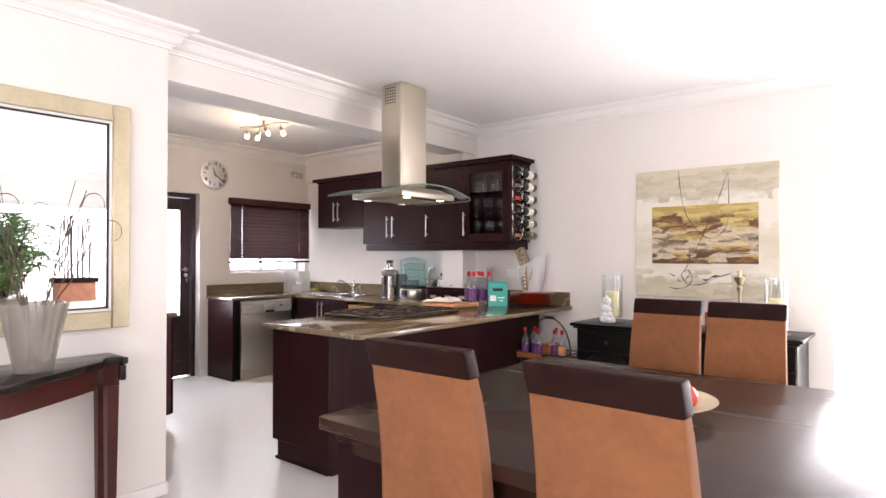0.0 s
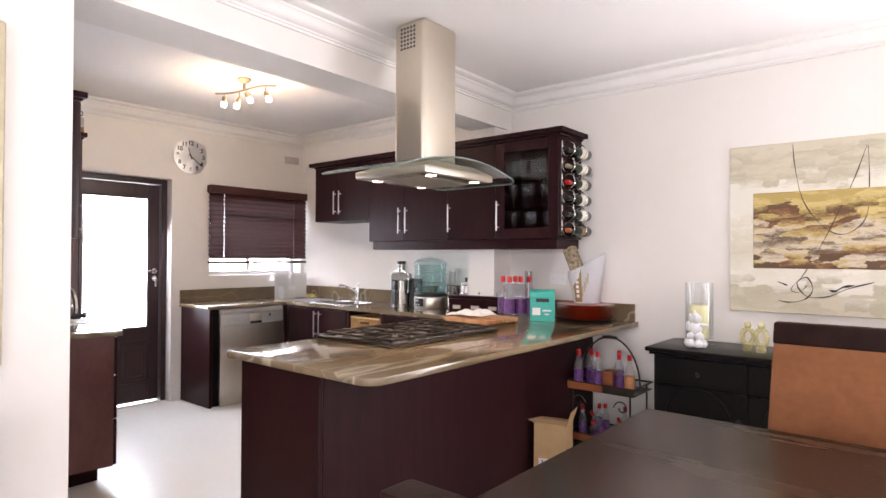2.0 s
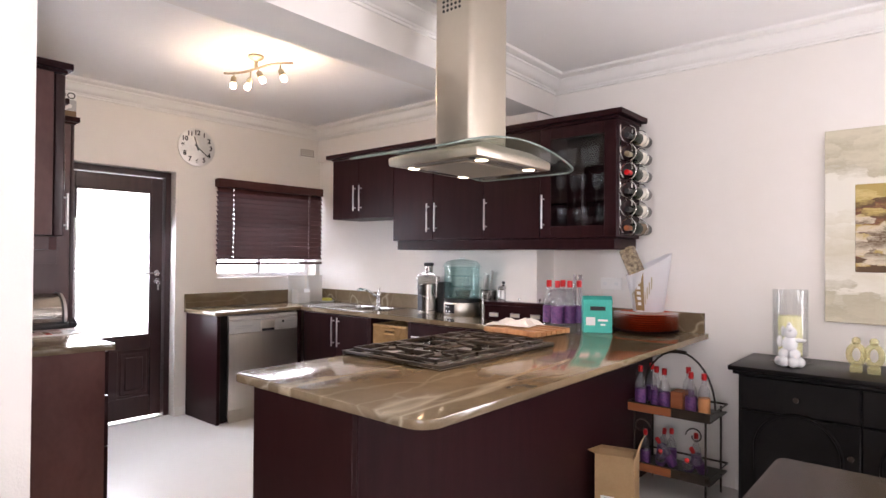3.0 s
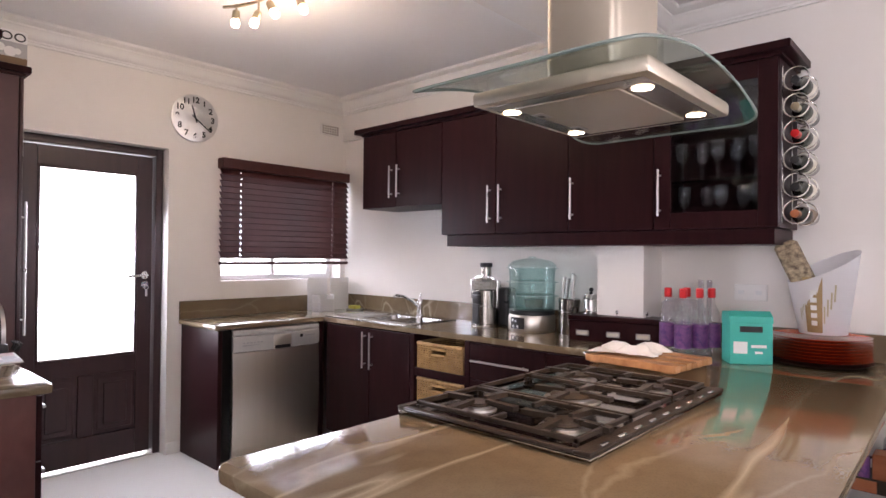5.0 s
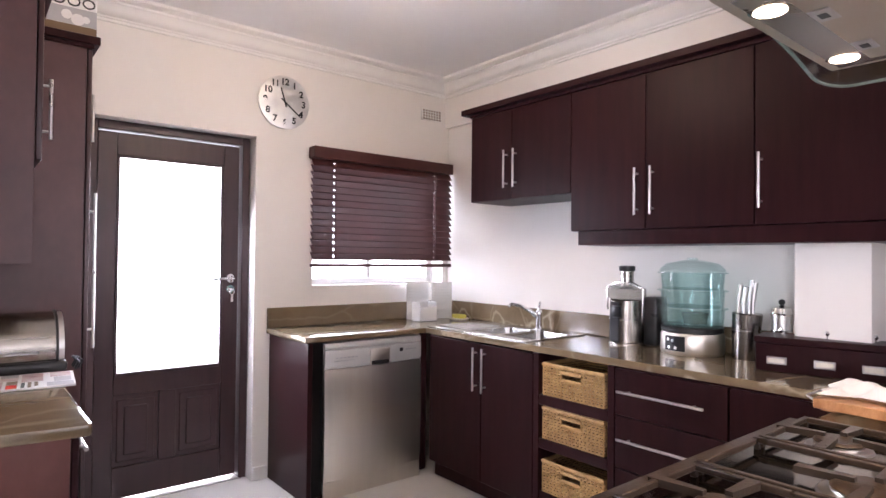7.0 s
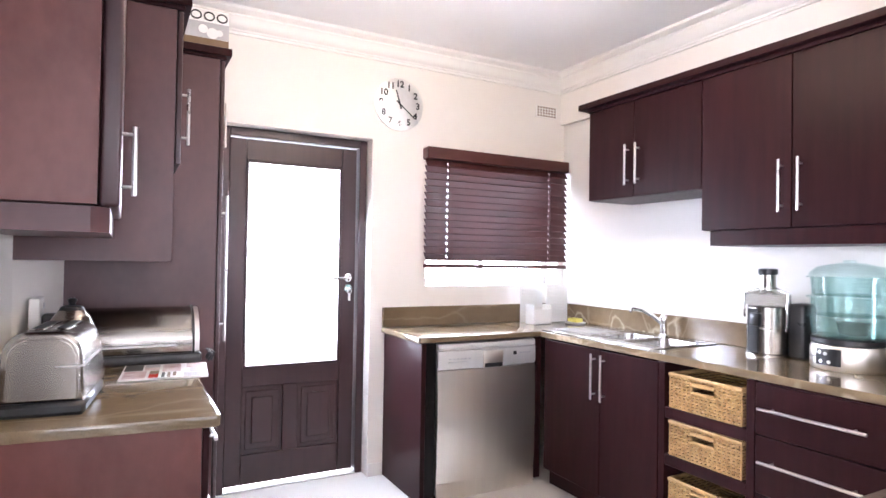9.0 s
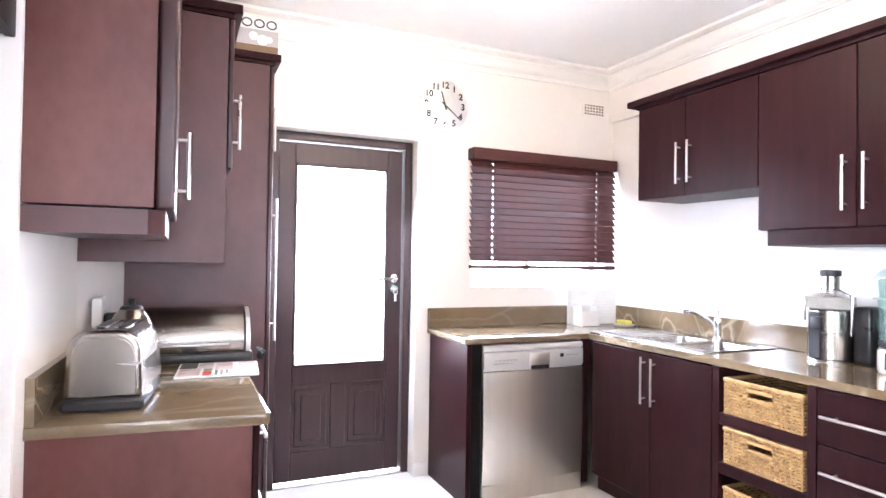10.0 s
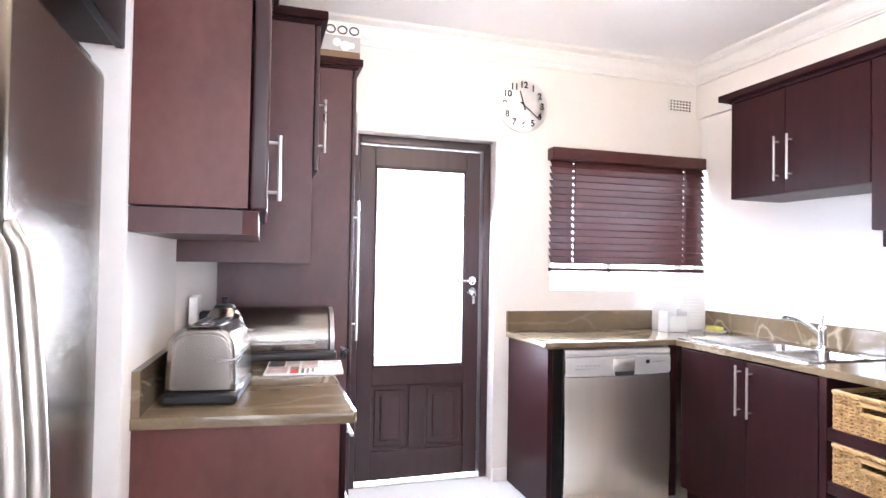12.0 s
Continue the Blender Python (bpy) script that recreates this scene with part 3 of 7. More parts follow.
# venetian blind
blind = thing("venetian_blind", (-8.49, 6.25, 1.27), "dark stained timber venetian blind, lowered and nearly closed", "blind")
part("headrail", one_box((-8.512, 5.70, 1.955), (-8.43, 6.83, 2.03), 0.005), "blind", blind)
N_SLAT, Z_TOP = 15, 1.935
slat_bm = bmesh.new()
for y0, y1 in ((-0.563, -0.412), (-0.404, 0.404), (0.412, 0.563)):
    box(slat_bm, (-0.031, y0, -0.002), (0.031, y1, 0.002))
for y0 in (-0.412, 0.404):
    for x0, x1 in ((-0.031, -0.009), (0.009, 0.031)):
        box(slat_bm, (x0, y0, -0.002), (x1, y0 + 0.008, 0.002))
slat_me = None
for i in range(N_SLAT):
    z = Z_TOP - 0.0425 * i
    if slat_me is None:
        s = part("slat", slat_bm, "blind", None)
        slat_me = s.data
    else:
        s = new("slat", slat_me)
    s.parent = blind
    s.matrix_basis = pose(-8.465 + 8.49, 6.265 - 6.25, z - 1.27, 0, 51 + random.uniform(-1.5, 1.5), 0)
part("bottom_rail", one_box((-8.485, 5.70, 1.268), (-8.445, 6.83, 1.292), 0.004), "blind", blind)
for y in (5.857, 6.673):
    bm = tube(bmesh.new(), [(-8.441, y, 1.955), (-8.441, y, 1.29)], 0.0016, 6)
    tube(bm, [(-8.489, y, 1.955), (-8.489, y, 1.29)], 0.0016, 6)
    part("cord", bm, "blind", blind)

# sliding glass door in the north wall and garden doors in the east wall
for nm, at, boxes, gl in (
    ("door_2", (-1.71, 6.97, 0), [((-2.72, 6.93, 0), (-2.67, 7.0, 2.15)), ((-0.75, 6.93, 0), (-0.7, 7.0, 2.15)), ((-2.67, 6.93, 2.1), (-0.75, 7.0, 2.15)), ((-1.74, 6.93, 0), (-1.68, 7.0, 2.1))],
     [((-2.67, 6.962, 0.0), (-1.74, 6.968, 2.1)), ((-1.68, 6.962, 0.0), (-0.75, 6.968, 2.1))]),
    ("door_3", (1.3, 4.3, 0), [((1.26, 2.4, 0), (1.34, 2.45, 2.15)), ((1.26, 6.15, 0), (1.34, 6.2, 2.15)), ((1.26, 2.45, 2.1), (1.34, 6.15, 2.15))], [])):
    d = thing(nm, at, "white framed glass sliding door to the bright garden", "glass door", kind="structure")
    bm = bmesh.new()
    for a, b in boxes:
        box(bm, a, b, 0.004)
    part("door_frame", bm, "white_plastic", d)
    for a, b in gl:
        g = part("pane", one_box(a, b), "glass", d, smooth=False)
        g.visible_shadow = False

# unseen south window, added to go with the fill lamp
win2 = thing("window_2", (-1.9, -1.25, 0.7), "unseen white framed window, added for fill light from the south", "window", kind="structure")
bm = bmesh.new()
for a, b in (((-3.698, -1.28, 0.702), (-3.64, -1.23, 2.398)), ((-0.16, -1.28, 0.702), (-0.102, -1.23, 2.398)), ((-3.64, -1.28, 0.702), (-0.16, -1.23, 0.76)), ((-3.64, -1.28, 2.34), (-0.16, -1.23, 2.398)), ((-1.93, -1.28, 0.76), (-1.87, -1.23, 2.34))):
    box(bm, a, b, 0.003)
part("window_frame", bm, "white_plastic", win2)
for x0, x1 in ((-3.64, -1.93), (-1.87, -0.16)):
    g = part("pane", one_box((x0, -1.258, 0.76), (x1, -1.254, 2.34)), "glass", win2, smooth=False)
    g.visible_shadow = False

# outside: ground, and glowing panels added in place of the bright yard and garden
setting("ground", [((-400, -400, -0.3), (400, 400, -0.125))], "paving", "pale paved ground around the house", "ground")
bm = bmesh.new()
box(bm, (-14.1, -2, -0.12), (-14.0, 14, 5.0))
tagged(part("backdrop", bm, "daylight", None, smooth=False), "glowing white panel standing in for daylight beyond the kitchen yard", "backdrop", kind="structure")
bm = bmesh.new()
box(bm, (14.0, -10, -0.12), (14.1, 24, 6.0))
tagged(part("backdrop", bm, "garden_glow", None, smooth=False), "glowing white panel standing in for daylight beyond the garden", "backdrop", kind="structure")
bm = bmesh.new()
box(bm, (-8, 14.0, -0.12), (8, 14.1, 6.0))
tagged(part("backdrop", bm, "daylight", None, smooth=False), "glowing white panel standing in for daylight beyond the patio", "backdrop", kind="structure")

# ---- kitchen: worktops ----
def rounded_slab(parent, outline, z0, z1, bev=0.006):
    bm = prism(bmesh.new(), outline, z0, z1)
    flat = [e for e in bm.edges if abs(e.verts[0].co.z - e.verts[1].co.z) < 1e-6]
    bmesh.ops.bevel(bm, geom=flat, offset=bev, segments=2, affect="EDGES", profile=0.5)
    return bm


worktop = thing("worktop", (-6.2, 5.6, 0.87), "polished brown veined granite worktop running round to a breakfast peninsula", "worktop")
pen = [(-5.70, 6.25), (-5.70, 4.33)] + arc(-5.65, 4.33, 0.05, 180, 270, 6) + arc(-4.76, 4.36, 0.08, 270, 360, 8) + [(-4.70, 6.25)]
part("peninsula_slab", rounded_slab(worktop, pen, 0.868, 0.9), "granite", worktop)
for a, b in (((WX, 6.25, 0.868), (-7.72, 6.845, 0.9)), ((-7.72, 6.25, 0.868), (-7.2, 6.36, 0.9)), ((-7.72, 6.70, 0.868), (-7.2, 6.845, 0.9)), ((-7.2, 6.25, 0.868), (-4.70, 6.845, 0.9))):
    part("back_slab", one_box(a, b), "granite", worktop, smooth=False)
part("side_slab", rounded_slab(worktop, [(WX, 6.25), (WX, 5.44), (-8.0, 5.44), (-7.99, 5.45), (-7.99, 6.25)], 0.868, 0.9, 0.004), "granite", worktop)
bm = bmesh.new()
box(bm, (WX, 5.44, 0.9005), (WX + 0.02, 6.845, 1.022), 0.002)
box(bm, (WX + 0.021, 6.825, 0.9005), (-6.035, 6.845, 1.022), 0.002)
box(bm, (-5.765, 6.825, 0.9005), (-4.72, 6.845, 1.022), 0.002)
part("upstand", bm, "granite", worktop)

side_top = thing("side_worktop", (-7.35, 3.99, 0.87), "polished brown granite worktop below the wall cabinets", "worktop")
part("slab", rounded_slab(side_top, [(-7.95, 3.702), (-6.878, 3.702)] + arc(-6.835, 4.265, 0.015, 0, 90, 4) + [(-7.95, 4.28)], 0.868, 0.9, 0.005), "granite", side_top)
part("upstand", prism(bmesh.new(), [(-6.88, 3.705), (-6.88, 3.726), (-7.47, 3.749), (-7.95, 3.851), (-7.95, 3.831), (-7.47, 3.729)], 0.9005, 1.02), "granite", side_top, smooth=False)


# ---- kitchen: cabinets ----
def base_unit(name, x0, x1, label):
    return thing(name, ((x0 + x1) / 2, 6.5, 0), label, "cabinet", "base cabinets under the granite worktop")


F = 6.24   # face of the base doors on the long run
def carcass(t, x0, x1, plinth=True):
    part("body", one_box((x0 + 0.001, F + 0.02, 0.1), (x1 - 0.001, 6.84, 0.866)), "wood", t)
    if plinth:
        part("plinth", one_box((x0 + 0.001, F + 0.06, 0.001), (x1 - 0.001, F + 0.08, 0.099)), "wood", t)


t = base_unit("sink_cabinet", -7.95, -7.09, "dark mahogany sink cabinet with two plain doors")
bm = bmesh.new()
for a, b in (((-7.949, F + 0.02, 0.1), (-7.93, 6.84, 0.866)), ((-7.11, F + 0.02, 0.1), (-7.091, 6.84, 0.866)), ((-7.93, F + 0.02, 0.1), (-7.11, 6.84, 0.12)), ((-7.93, 6.8, 0.12), (-7.11, 6.84, 0.866))):
    box(bm, a, b)
part("body", bm, "wood", t)
part("plinth", one_box((-7.949, F + 0.06, 0.001), (-7.091, F + 0.08, 0.099)), "wood", t)
for x0, x1, hx in ((-7.935, -7.477, -7.512), (-7.473, -7.095, -7.441)):
    d = part("door", one_box((x0, F, 0.105), (x1, F + 0.018, 0.86), 0.002), "wood", t)
    bar_handle(d, (hx, F, 0.6), (hx, F, 0.84), (0, -0.03, 0))

bunit = base_unit("basket_cabinet", -7.09, -6.615, "dark mahogany open cabinet holding three wicker baskets")
bm = bmesh.new()
for a, b in (((-7.089, F, 0.1), (-7.055, 6.84, 0.866)), ((-6.65, F, 0.1), (-6.616, 6.84, 0.866)), ((-7.055, 6.8, 0.1), (-6.65, 6.84, 0.866)), ((-7.055, F + 0.01, 0.1), (-6.65, 6.8, 0.19))):
    box(bm, a, b, 0.001)
part("body", bm, "wood", bunit)
for z in (0.40, 0.615):
    part("shelf", one_box((-7.055, F + 0.002, z), (-6.65, 6.8, z + 0.05), 0.002), "wood", bunit)
part("plinth", one_box((-7.089, F + 0.06, 0.001), (-6.616, F + 0.08, 0.099)), "wood", bunit)


def basket(z):
    b = thing("wicker_basket", (-6.852, 6.42, z), "natural woven wicker drawer basket with a cut hand hole", "basket", "wicker baskets in the open cabinet")
    x0, x1, y0, y1, h = -7.03, -6.675, F + 0.008, 6.6, 0.152
    hx0, hx1, hz0, hz1 = -6.91, -6.795, z + 0.09, z + 0.126
    n, bm = 11, bmesh.new()
    for i in range(n):
        zz = z + 0.008 + (h - 0.016) * i / (n - 1)
        runs = [(x0, x1)] if not (hz0 < zz < hz1) else [(x0, hx0), (hx1, x1)]
        for a, c in runs:
            m = max(6, int((c - a) / 0.0105))
            tube(bm, [(a + (c - a) * k / m, y0 + (0.004 if (k + i) % 2 else -0.004), zz + random.uniform(-0.001, 0.001)) for k in range(m + 1)], 0.0056, 5)
        for xx in (x0, x1):
            m = 16
            tube(bm, [(xx + (0.003 if (k + i) % 2 else -0.003), y0 + (y1 - y0) * k / m, zz) for k in range(m + 1)], 0.0056, 5)
        tube(bm, [(x0, y1, zz), (x1, y1, zz)], 0.0056, 5)
    part("weave", bm, "wicker", b)
    bm = bmesh.new()
    for k in range(17):
        xx = x0 + (x1 - x0) * k / 16
        if hx0 < xx < hx1:
            tube(bm, [(xx, y0, z + 0.003), (xx, y0, hz0)], 0.004, 5)
        else:
            tube(bm, [(xx, y0, z + 0.003), (xx, y0, z + h)], 0.004, 5)
    tagged(part("stake_weave", bm, "wicker", b), kind="stuff")
    bm = bmesh.new()
    tube(bm, [(x0, y0, z + h), (x1, y0, z + h), (x1, y1, z + h), (x0, y1, z + h)], 0.0095, 6, closed=True)
    tube(bm, [(hx0, y0 - 0.003, hz0), (hx1, y0 - 0.003, hz0), (hx1, y0 - 0.003, hz1), (hx0, y0 - 0.003, hz1)], 0.009, 6, closed=True)
    part("rim", bm, "wicker", b)
    part("base", one_box((x0, y0, z + 0.0005), (x1, y1, z + 0.006)), "wicker", b)


for z in (0.191, 0.4505, 0.6655):
    basket(z)

t = base_unit("drawer_cabinet", -6.615, -6.117, "dark mahogany cabinet with three plain drawers")
carcass(t, -6.615, -6.117)
for z0, z1, hz in ((0.66, 0.86, 0.766), (0.43, 0.655, 0.56), (0.105, 0.425, 0.34)):
    d = part("drawer", one_box((-6.611, F, z0), (-6.121, F + 0.018, z1), 0.002), "wood", t)
    bar_handle(d, (-6.585, F, hz), (-6.2, F, hz), (0, -0.03, 0))
t = base_unit("corner_cabinet", -6.117, -5.65, "dark mahogany corner cabinet beside the peninsula")
carcass(t, -6.117, -5.65)
part("door", one_box((-6.113, F, 0.105), (-5.70, F + 0.018, 0.86), 0.002), "wood", t)

t = thing("end_panel", (-8.25, 5.47, 0), "dark mahogany end panel and filler framing the dishwasher", "cabinet")
part("panel", one_box((-8.51, 5.457, 0.001), (-7.992, 5.485, 0.866), 0.002), "wood", t)
part("stile", one_box((-8.01, 5.486, 0.03), (-7.995, 5.548, 0.866), 0.002), "black_wood", t)
part("filler", one_box((-8.02, 6.218, 0.03), (-7.994, F + 0.02, 0.866), 0.002), "wood", t)
part("plinth", one_box((-8.05, 5.49, 0.001), (-8.03, 6.24, 0.03)), "wood", t)

dish = thing("dishwasher", (-8.25, 5.885, 0), "brushed stainless steel dishwasher with grey control panel", "dishwasher")
part("body", one_box((-8.5, 5.555, 0.031), (-8.02, 6.212, 0.855)), "grey_plastic", dish)
def bowed(z_x, y0, y1, depth, n=14):
    """A front panel bowed outwards across its width: z_x holds (height, face) rows; its back is flat."""
    bm = bmesh.new()
    cols = []
    for k in range(n + 1):
        u = 2 * k / n - 1
        y = y0 + (y1 - y0) * k / n
        cols.append([bm.verts.new((x - depth * u * u, y, z)) for z, x in z_x] + [bm.verts.new((-8.018, y, z_x[-1][0])), bm.verts.new((-8.018, y, z_x[0][0]))])
    m = len(cols[0])
    for p, q in zip(cols, cols[1:]):
        for i in range(m):
            bm.faces.new((p[i], q[i], q[(i + 1) % m], p[(i + 1) % m]))
    bm.faces.new(cols[0]), bm.faces.new(list(reversed(cols[-1])))
    bmesh.ops.recalc_face_normals(bm, faces=bm.faces)
    return bm
door = part("door", bowed([(0.1, -7.972), (0.2, -7.966), (0.42, -7.963), (0.6, -7.966), (0.712, -7.972)], 5.556, 6.21, 0.02), "steel_v", dish)
panel = part("control_panel", bowed([(0.716, -7.974), (0.735, -7.964), (0.815, -7.966), (0.822, -7.972)], 5.556, 6.21, 0.02), "panel_metal", dish, "pale metal control panel")
part("top_rail", bowed([(0.825, -7.972), (0.832, -7.968), (0.85, -7.97), (0.857, -7.976)], 5.556, 6.21, 0.02), "panel_metal", dish)
part("grip", one_box((-7.972, 5.83, 0.7165), (-7.958, 5.965, 0.812), 0.006, 2), "steel_v", panel)
part("grip_recess", one_box((-7.9585, 5.838, 0.72), (-7.9572, 5.957, 0.742), 0), "black_plastic", panel)
bm = bmesh.new()
for k in range(6):
    box(bm, (-7.972, 5.615 + 0.024 * k, 0.772), (-7.9635 - 0.02 * (1 - (k + 4) / 12) ** 2, 5.63 + 0.024 * k, 0.779))
box(bm, (-7.978, 5.61, 0.757), (-7.969, 5.755, 0.76))
part("printed_marks", bm, "grey_plastic", panel)
part("display", one_box((-7.972, 6.04, 0.778), (-7.964, 6.06, 0.798), 0.001), "black_plastic", panel)
bm = bmesh.new()
for k in range(4):
    box(bm, (-7.975, 6.085 + 0.022 * k, 0.783), (-7.967 - 0.002 * k, 6.098 + 0.022 * k, 0.79))
part("printed_marks", bm, "grey_plastic", panel)
part("kickplate", one_box((-8.0, 5.556, 0.001), (-7.99, 6.21, 0.098), 0.002), "steel_v", dish)

# sink and tap
sink = thing("kitchen_sink", (-7.6, 6.53, 0.89), "stainless steel inset sink with drainer and bowls", "sink")
def bowl(bm, x0, x1, y0, y1, z, depth, r=0.05):
    top = arc(x1 - r, y0 + r, r, 270, 360, 5) + arc(x1 - r, y1 - r, r, 0, 90, 5) + arc(x0 + r, y1 - r, r, 90, 180, 5) + arc(x0 + r, y0 + r, r, 180, 270, 5)
    cx, cy = (x0 + x1) / 2, (y0 + y1) / 2
    rings = [[bm.verts.new((cx + (x - cx) * k, cy + (y - cy) * k, zz)) for x, y in top] for k, zz in ((1.06, z), (1.0, z), (0.97, z - 0.02), (0.9, z - depth + 0.02), (0.8, z - depth))]
    for lo, hi in zip(rings, rings[1:]):
        for i in range(len(top)):
            j = (i + 1) % len(top)
            bm.faces.new((lo[i], lo[j], hi[j], hi[i]))
    bm.faces.new(rings[-1])
for x0, x1 in ((-7.46, -7.21), (-7.71, -7.49)):
    bm = bmesh.new()
    bowl(bm, x0, x1, 6.37, 6.69, 0.905, 0.15)
    part("bowl", bm, "sink_steel", sink)
bm = bmesh.new()
for a, b in (((-8.03, 6.29, 0.9005), (-7.71, 6.79, 0.906)), ((-7.71, 6.29, 0.9005), (-7.19, 6.37, 0.906)), ((-7.71, 6.69, 0.9005), (-7.19, 6.79, 0.906)), ((-7.21, 6.37, 0.9005), (-7.19, 6.69, 0.906)), ((-7.49, 6.37, 0.9005), (-7.46, 6.69, 0.906))):
    box(bm, a, b, 0.0015)
part("rim", bm, "sink_steel", sink)
bm = bmesh.new()
for k in range(9):
    tube(bm, [(-8.0 + 0.03 * k, 6.36, 0.906), (-8.0 + 0.03 * k, 6.7, 0.906)], 0.005, 6)
part("drainer_ribs", bm, "sink_steel", sink)
tap = thing("mixer_tap", (-7.5, 6.74, 0.906), "chrome kitchen mixer tap with lever", "tap")
bm = turned(bmesh.new(), [(0.027, 0), (0.027, 0.01), (0.02, 0.016), (0.02, 0.085), (0.022, 0.1), (0.018, 0.115)], (-7.5, 6.74, 0.906), seg=20)
part("body", bm, "chrome", tap)
part("spout", tube(bmesh.new(), [(-7.5, 6.74, 0.97), (-7.53, 6.69, 1.02), (-7.56, 6.63, 1.055), (-7.58, 6.58, 1.06), (-7.585, 6.565, 1.045)], [0.012, 0.012, 0.011, 0.011, 0.012], 12), "chrome", tap)
part("lever", tube(bmesh.new(), [(-7.5, 6.74, 1.015), (-7.505, 6.745, 1.04), (-7.515, 6.765, 1.07)], [0.013, 0.009, 0.006], 10), "chrome", tap)

# wall cabinets on the long run
UF = 6.46
def wall_unit(name, x0, x1, z0, label, doors, glazed=False, z1=2.205):
    t = thing(name, ((x0 + x1) / 2, 6.65, z0), label, "cabinet", "wall cabinets on the long wall")
    if not glazed:
        part("body", one_box((x0 + 0.001, UF + 0.02, z0), (x1 - 0.001, 6.81, z1)), "wood", t)
    for a, b in () if not glazed else (((x0 + 0.001, UF + 0.02, z0), (x0 + 0.018, 6.81, z1)), ((x1 - 0.018, UF + 0.02, z0), (x1 - 0.001, 6.81, z1)), ((x0 + 0.018, UF + 0.02, z0), (x1 - 0.018, 6.81, z0 + 0.018)),
                 ((x0 + 0.018, UF + 0.02, z1 - 0.018), (x1 - 0.018, 6.81, z1)), ((x0 + 0.018, 6.795, z0 + 0.018), (x1 - 0.018, 6.81, z1 - 0.018))):
        part("side_board", one_box(a, b), "wood", t)
    for a, b, hx in doors:
        if glazed:
            s = 0.078
            frame_parts = []
            for p, q in (((a, UF, z0), (a + s, UF + 0.019, z1 - 0.003)), ((b - s, UF, z0), (b, UF + 0.019, z1 - 0.003)), ((a + s, UF, z0), (b - s, UF + 0.019, z0 + s)), ((a + s, UF, z1 - s), (b - s, UF + 0.019, z1 - 0.003))):
                nm = "door_stile" if p[2] == z0 and q[2] > z1 - 0.01 else "door_rail"
                frame_parts.append(part(nm, one_box(p, q, 0.002), "wood", t))
            d = frame_parts[0]
            g = part("pane", one_box((a + s, UF + 0.008, z0 + s), (b - s, UF + 0.012, z1 - s)), "dark_glass", t, smooth=False)
            g.visible_shadow = False
        else:
            d = part("door", one_box((a, UF, z0 + 0.001), (b, UF + 0.019, z1 - 0.003), 0.002), "wood", t)
        bar_handle(d, (hx, UF, z0 + 0.065), (hx, UF, z0 + 0.285), (0, -0.03, 0))
    return t


wall_unit("wall_cabinet", -7.82, -7.04, 1.68, "short dark mahogany wall cabinet with two plain doors", ((-7.818, -7.472, -7.507), (-7.468, -7.042, -7.432)))
wall_unit("wall_cabinet", -7.04, -6.12, 1.48, "dark mahogany wall cabinet with two plain doors", ((-7.038, -6.608, -6.646), (-6.604, -6.122, -6.566)))
wall_unit("wall_cabinet", -6.12, -5.654, 1.48, "dark mahogany wall cabinet with one plain door", ((-6.118, -5.656, -6.093),))
gcab = wall_unit("glass_cabinet", -5.654, -5.118, 1.48, "dark mahogany wall cabinet with glazed door and stemware inside", ((-5.652, -5.12, -5.622),), glazed=True)
for z in (1.70, 1.94):
    part("shelf", one_box((-5.635, 6.5, z), (-5.137, 6.79, z + 0.008)), "glass", gcab, "clear glass shelf")
bm = bmesh.new()
box(bm, (-7.0, UF + 0.012, 1.408), (-5.135, 6.80, 1.478), 0.002)
t = thing("pelmet", (-6.1, 6.6, 1.408), "dark mahogany light pelmet under the wall cabinets", "pelmet")
part("board", bm, "wood", t)
t = thing("cabinet_crown", (-6.5, 6.6, 2.206), "dark mahogany crown moulding on top of the wall cabinets", "moulding")
bm = bmesh.new()
box(bm, (-7.83, UF - 0.005, 2.206), (-5.105, 6.81, 2.222), 0.002)
box(bm, (-7.87, UF - 0.045, 2.222), (-5.065, 6.81, 2.256), 0.003)
part("board", bm, "wood", t)

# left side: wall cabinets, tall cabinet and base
def side_unit(name, x0, x1, z0, z1, y1, label, hx, hz, pelmet=0.0, thick=0.018, door_z0=None, board="wood_plum_lit", grip=0.21):
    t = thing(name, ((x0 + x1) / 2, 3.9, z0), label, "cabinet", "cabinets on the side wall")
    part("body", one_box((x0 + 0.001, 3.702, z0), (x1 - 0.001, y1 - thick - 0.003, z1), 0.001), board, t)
    d = part("door", one_box((x0 + 0.002, y1 - thick, z0 - 0.004 if door_z0 is None else door_z0), (x1 - 0.002, y1, z1 - 0.003), min(0.01, thick * 0.2), 3), "wood_gloss", t)
    bar_handle(d, (hx, y1, hz), (hx, y1, hz + grip), (0, 0.03, 0))
    if pelmet:
        bm = prism(bmesh.new(), [(x0 + 0.01, 3.702), (x1 - 0.004, 3.702), (x1 - 0.004, y1 - 0.062), (x1 - 0.03, y1 - 0.022), (x0 + 0.01, y1 - 0.022)], z0 - pelmet, z0 - 0.005)
        part("pelmet", bm, "wood_plum_lit", t, smooth=False)
    bm = one_box((x0, 3.702, z1 + 0.0005), (x1 + 0.006, y1 + 0.006, z1 + 0.016), 0.002)
    box(bm, (x0, 3.702, z1 + 0.016), (x1 + 0.022, y1 + 0.026, z1 + 0.05), 0.003)
    part("crown", bm, "wood", t)
    return t


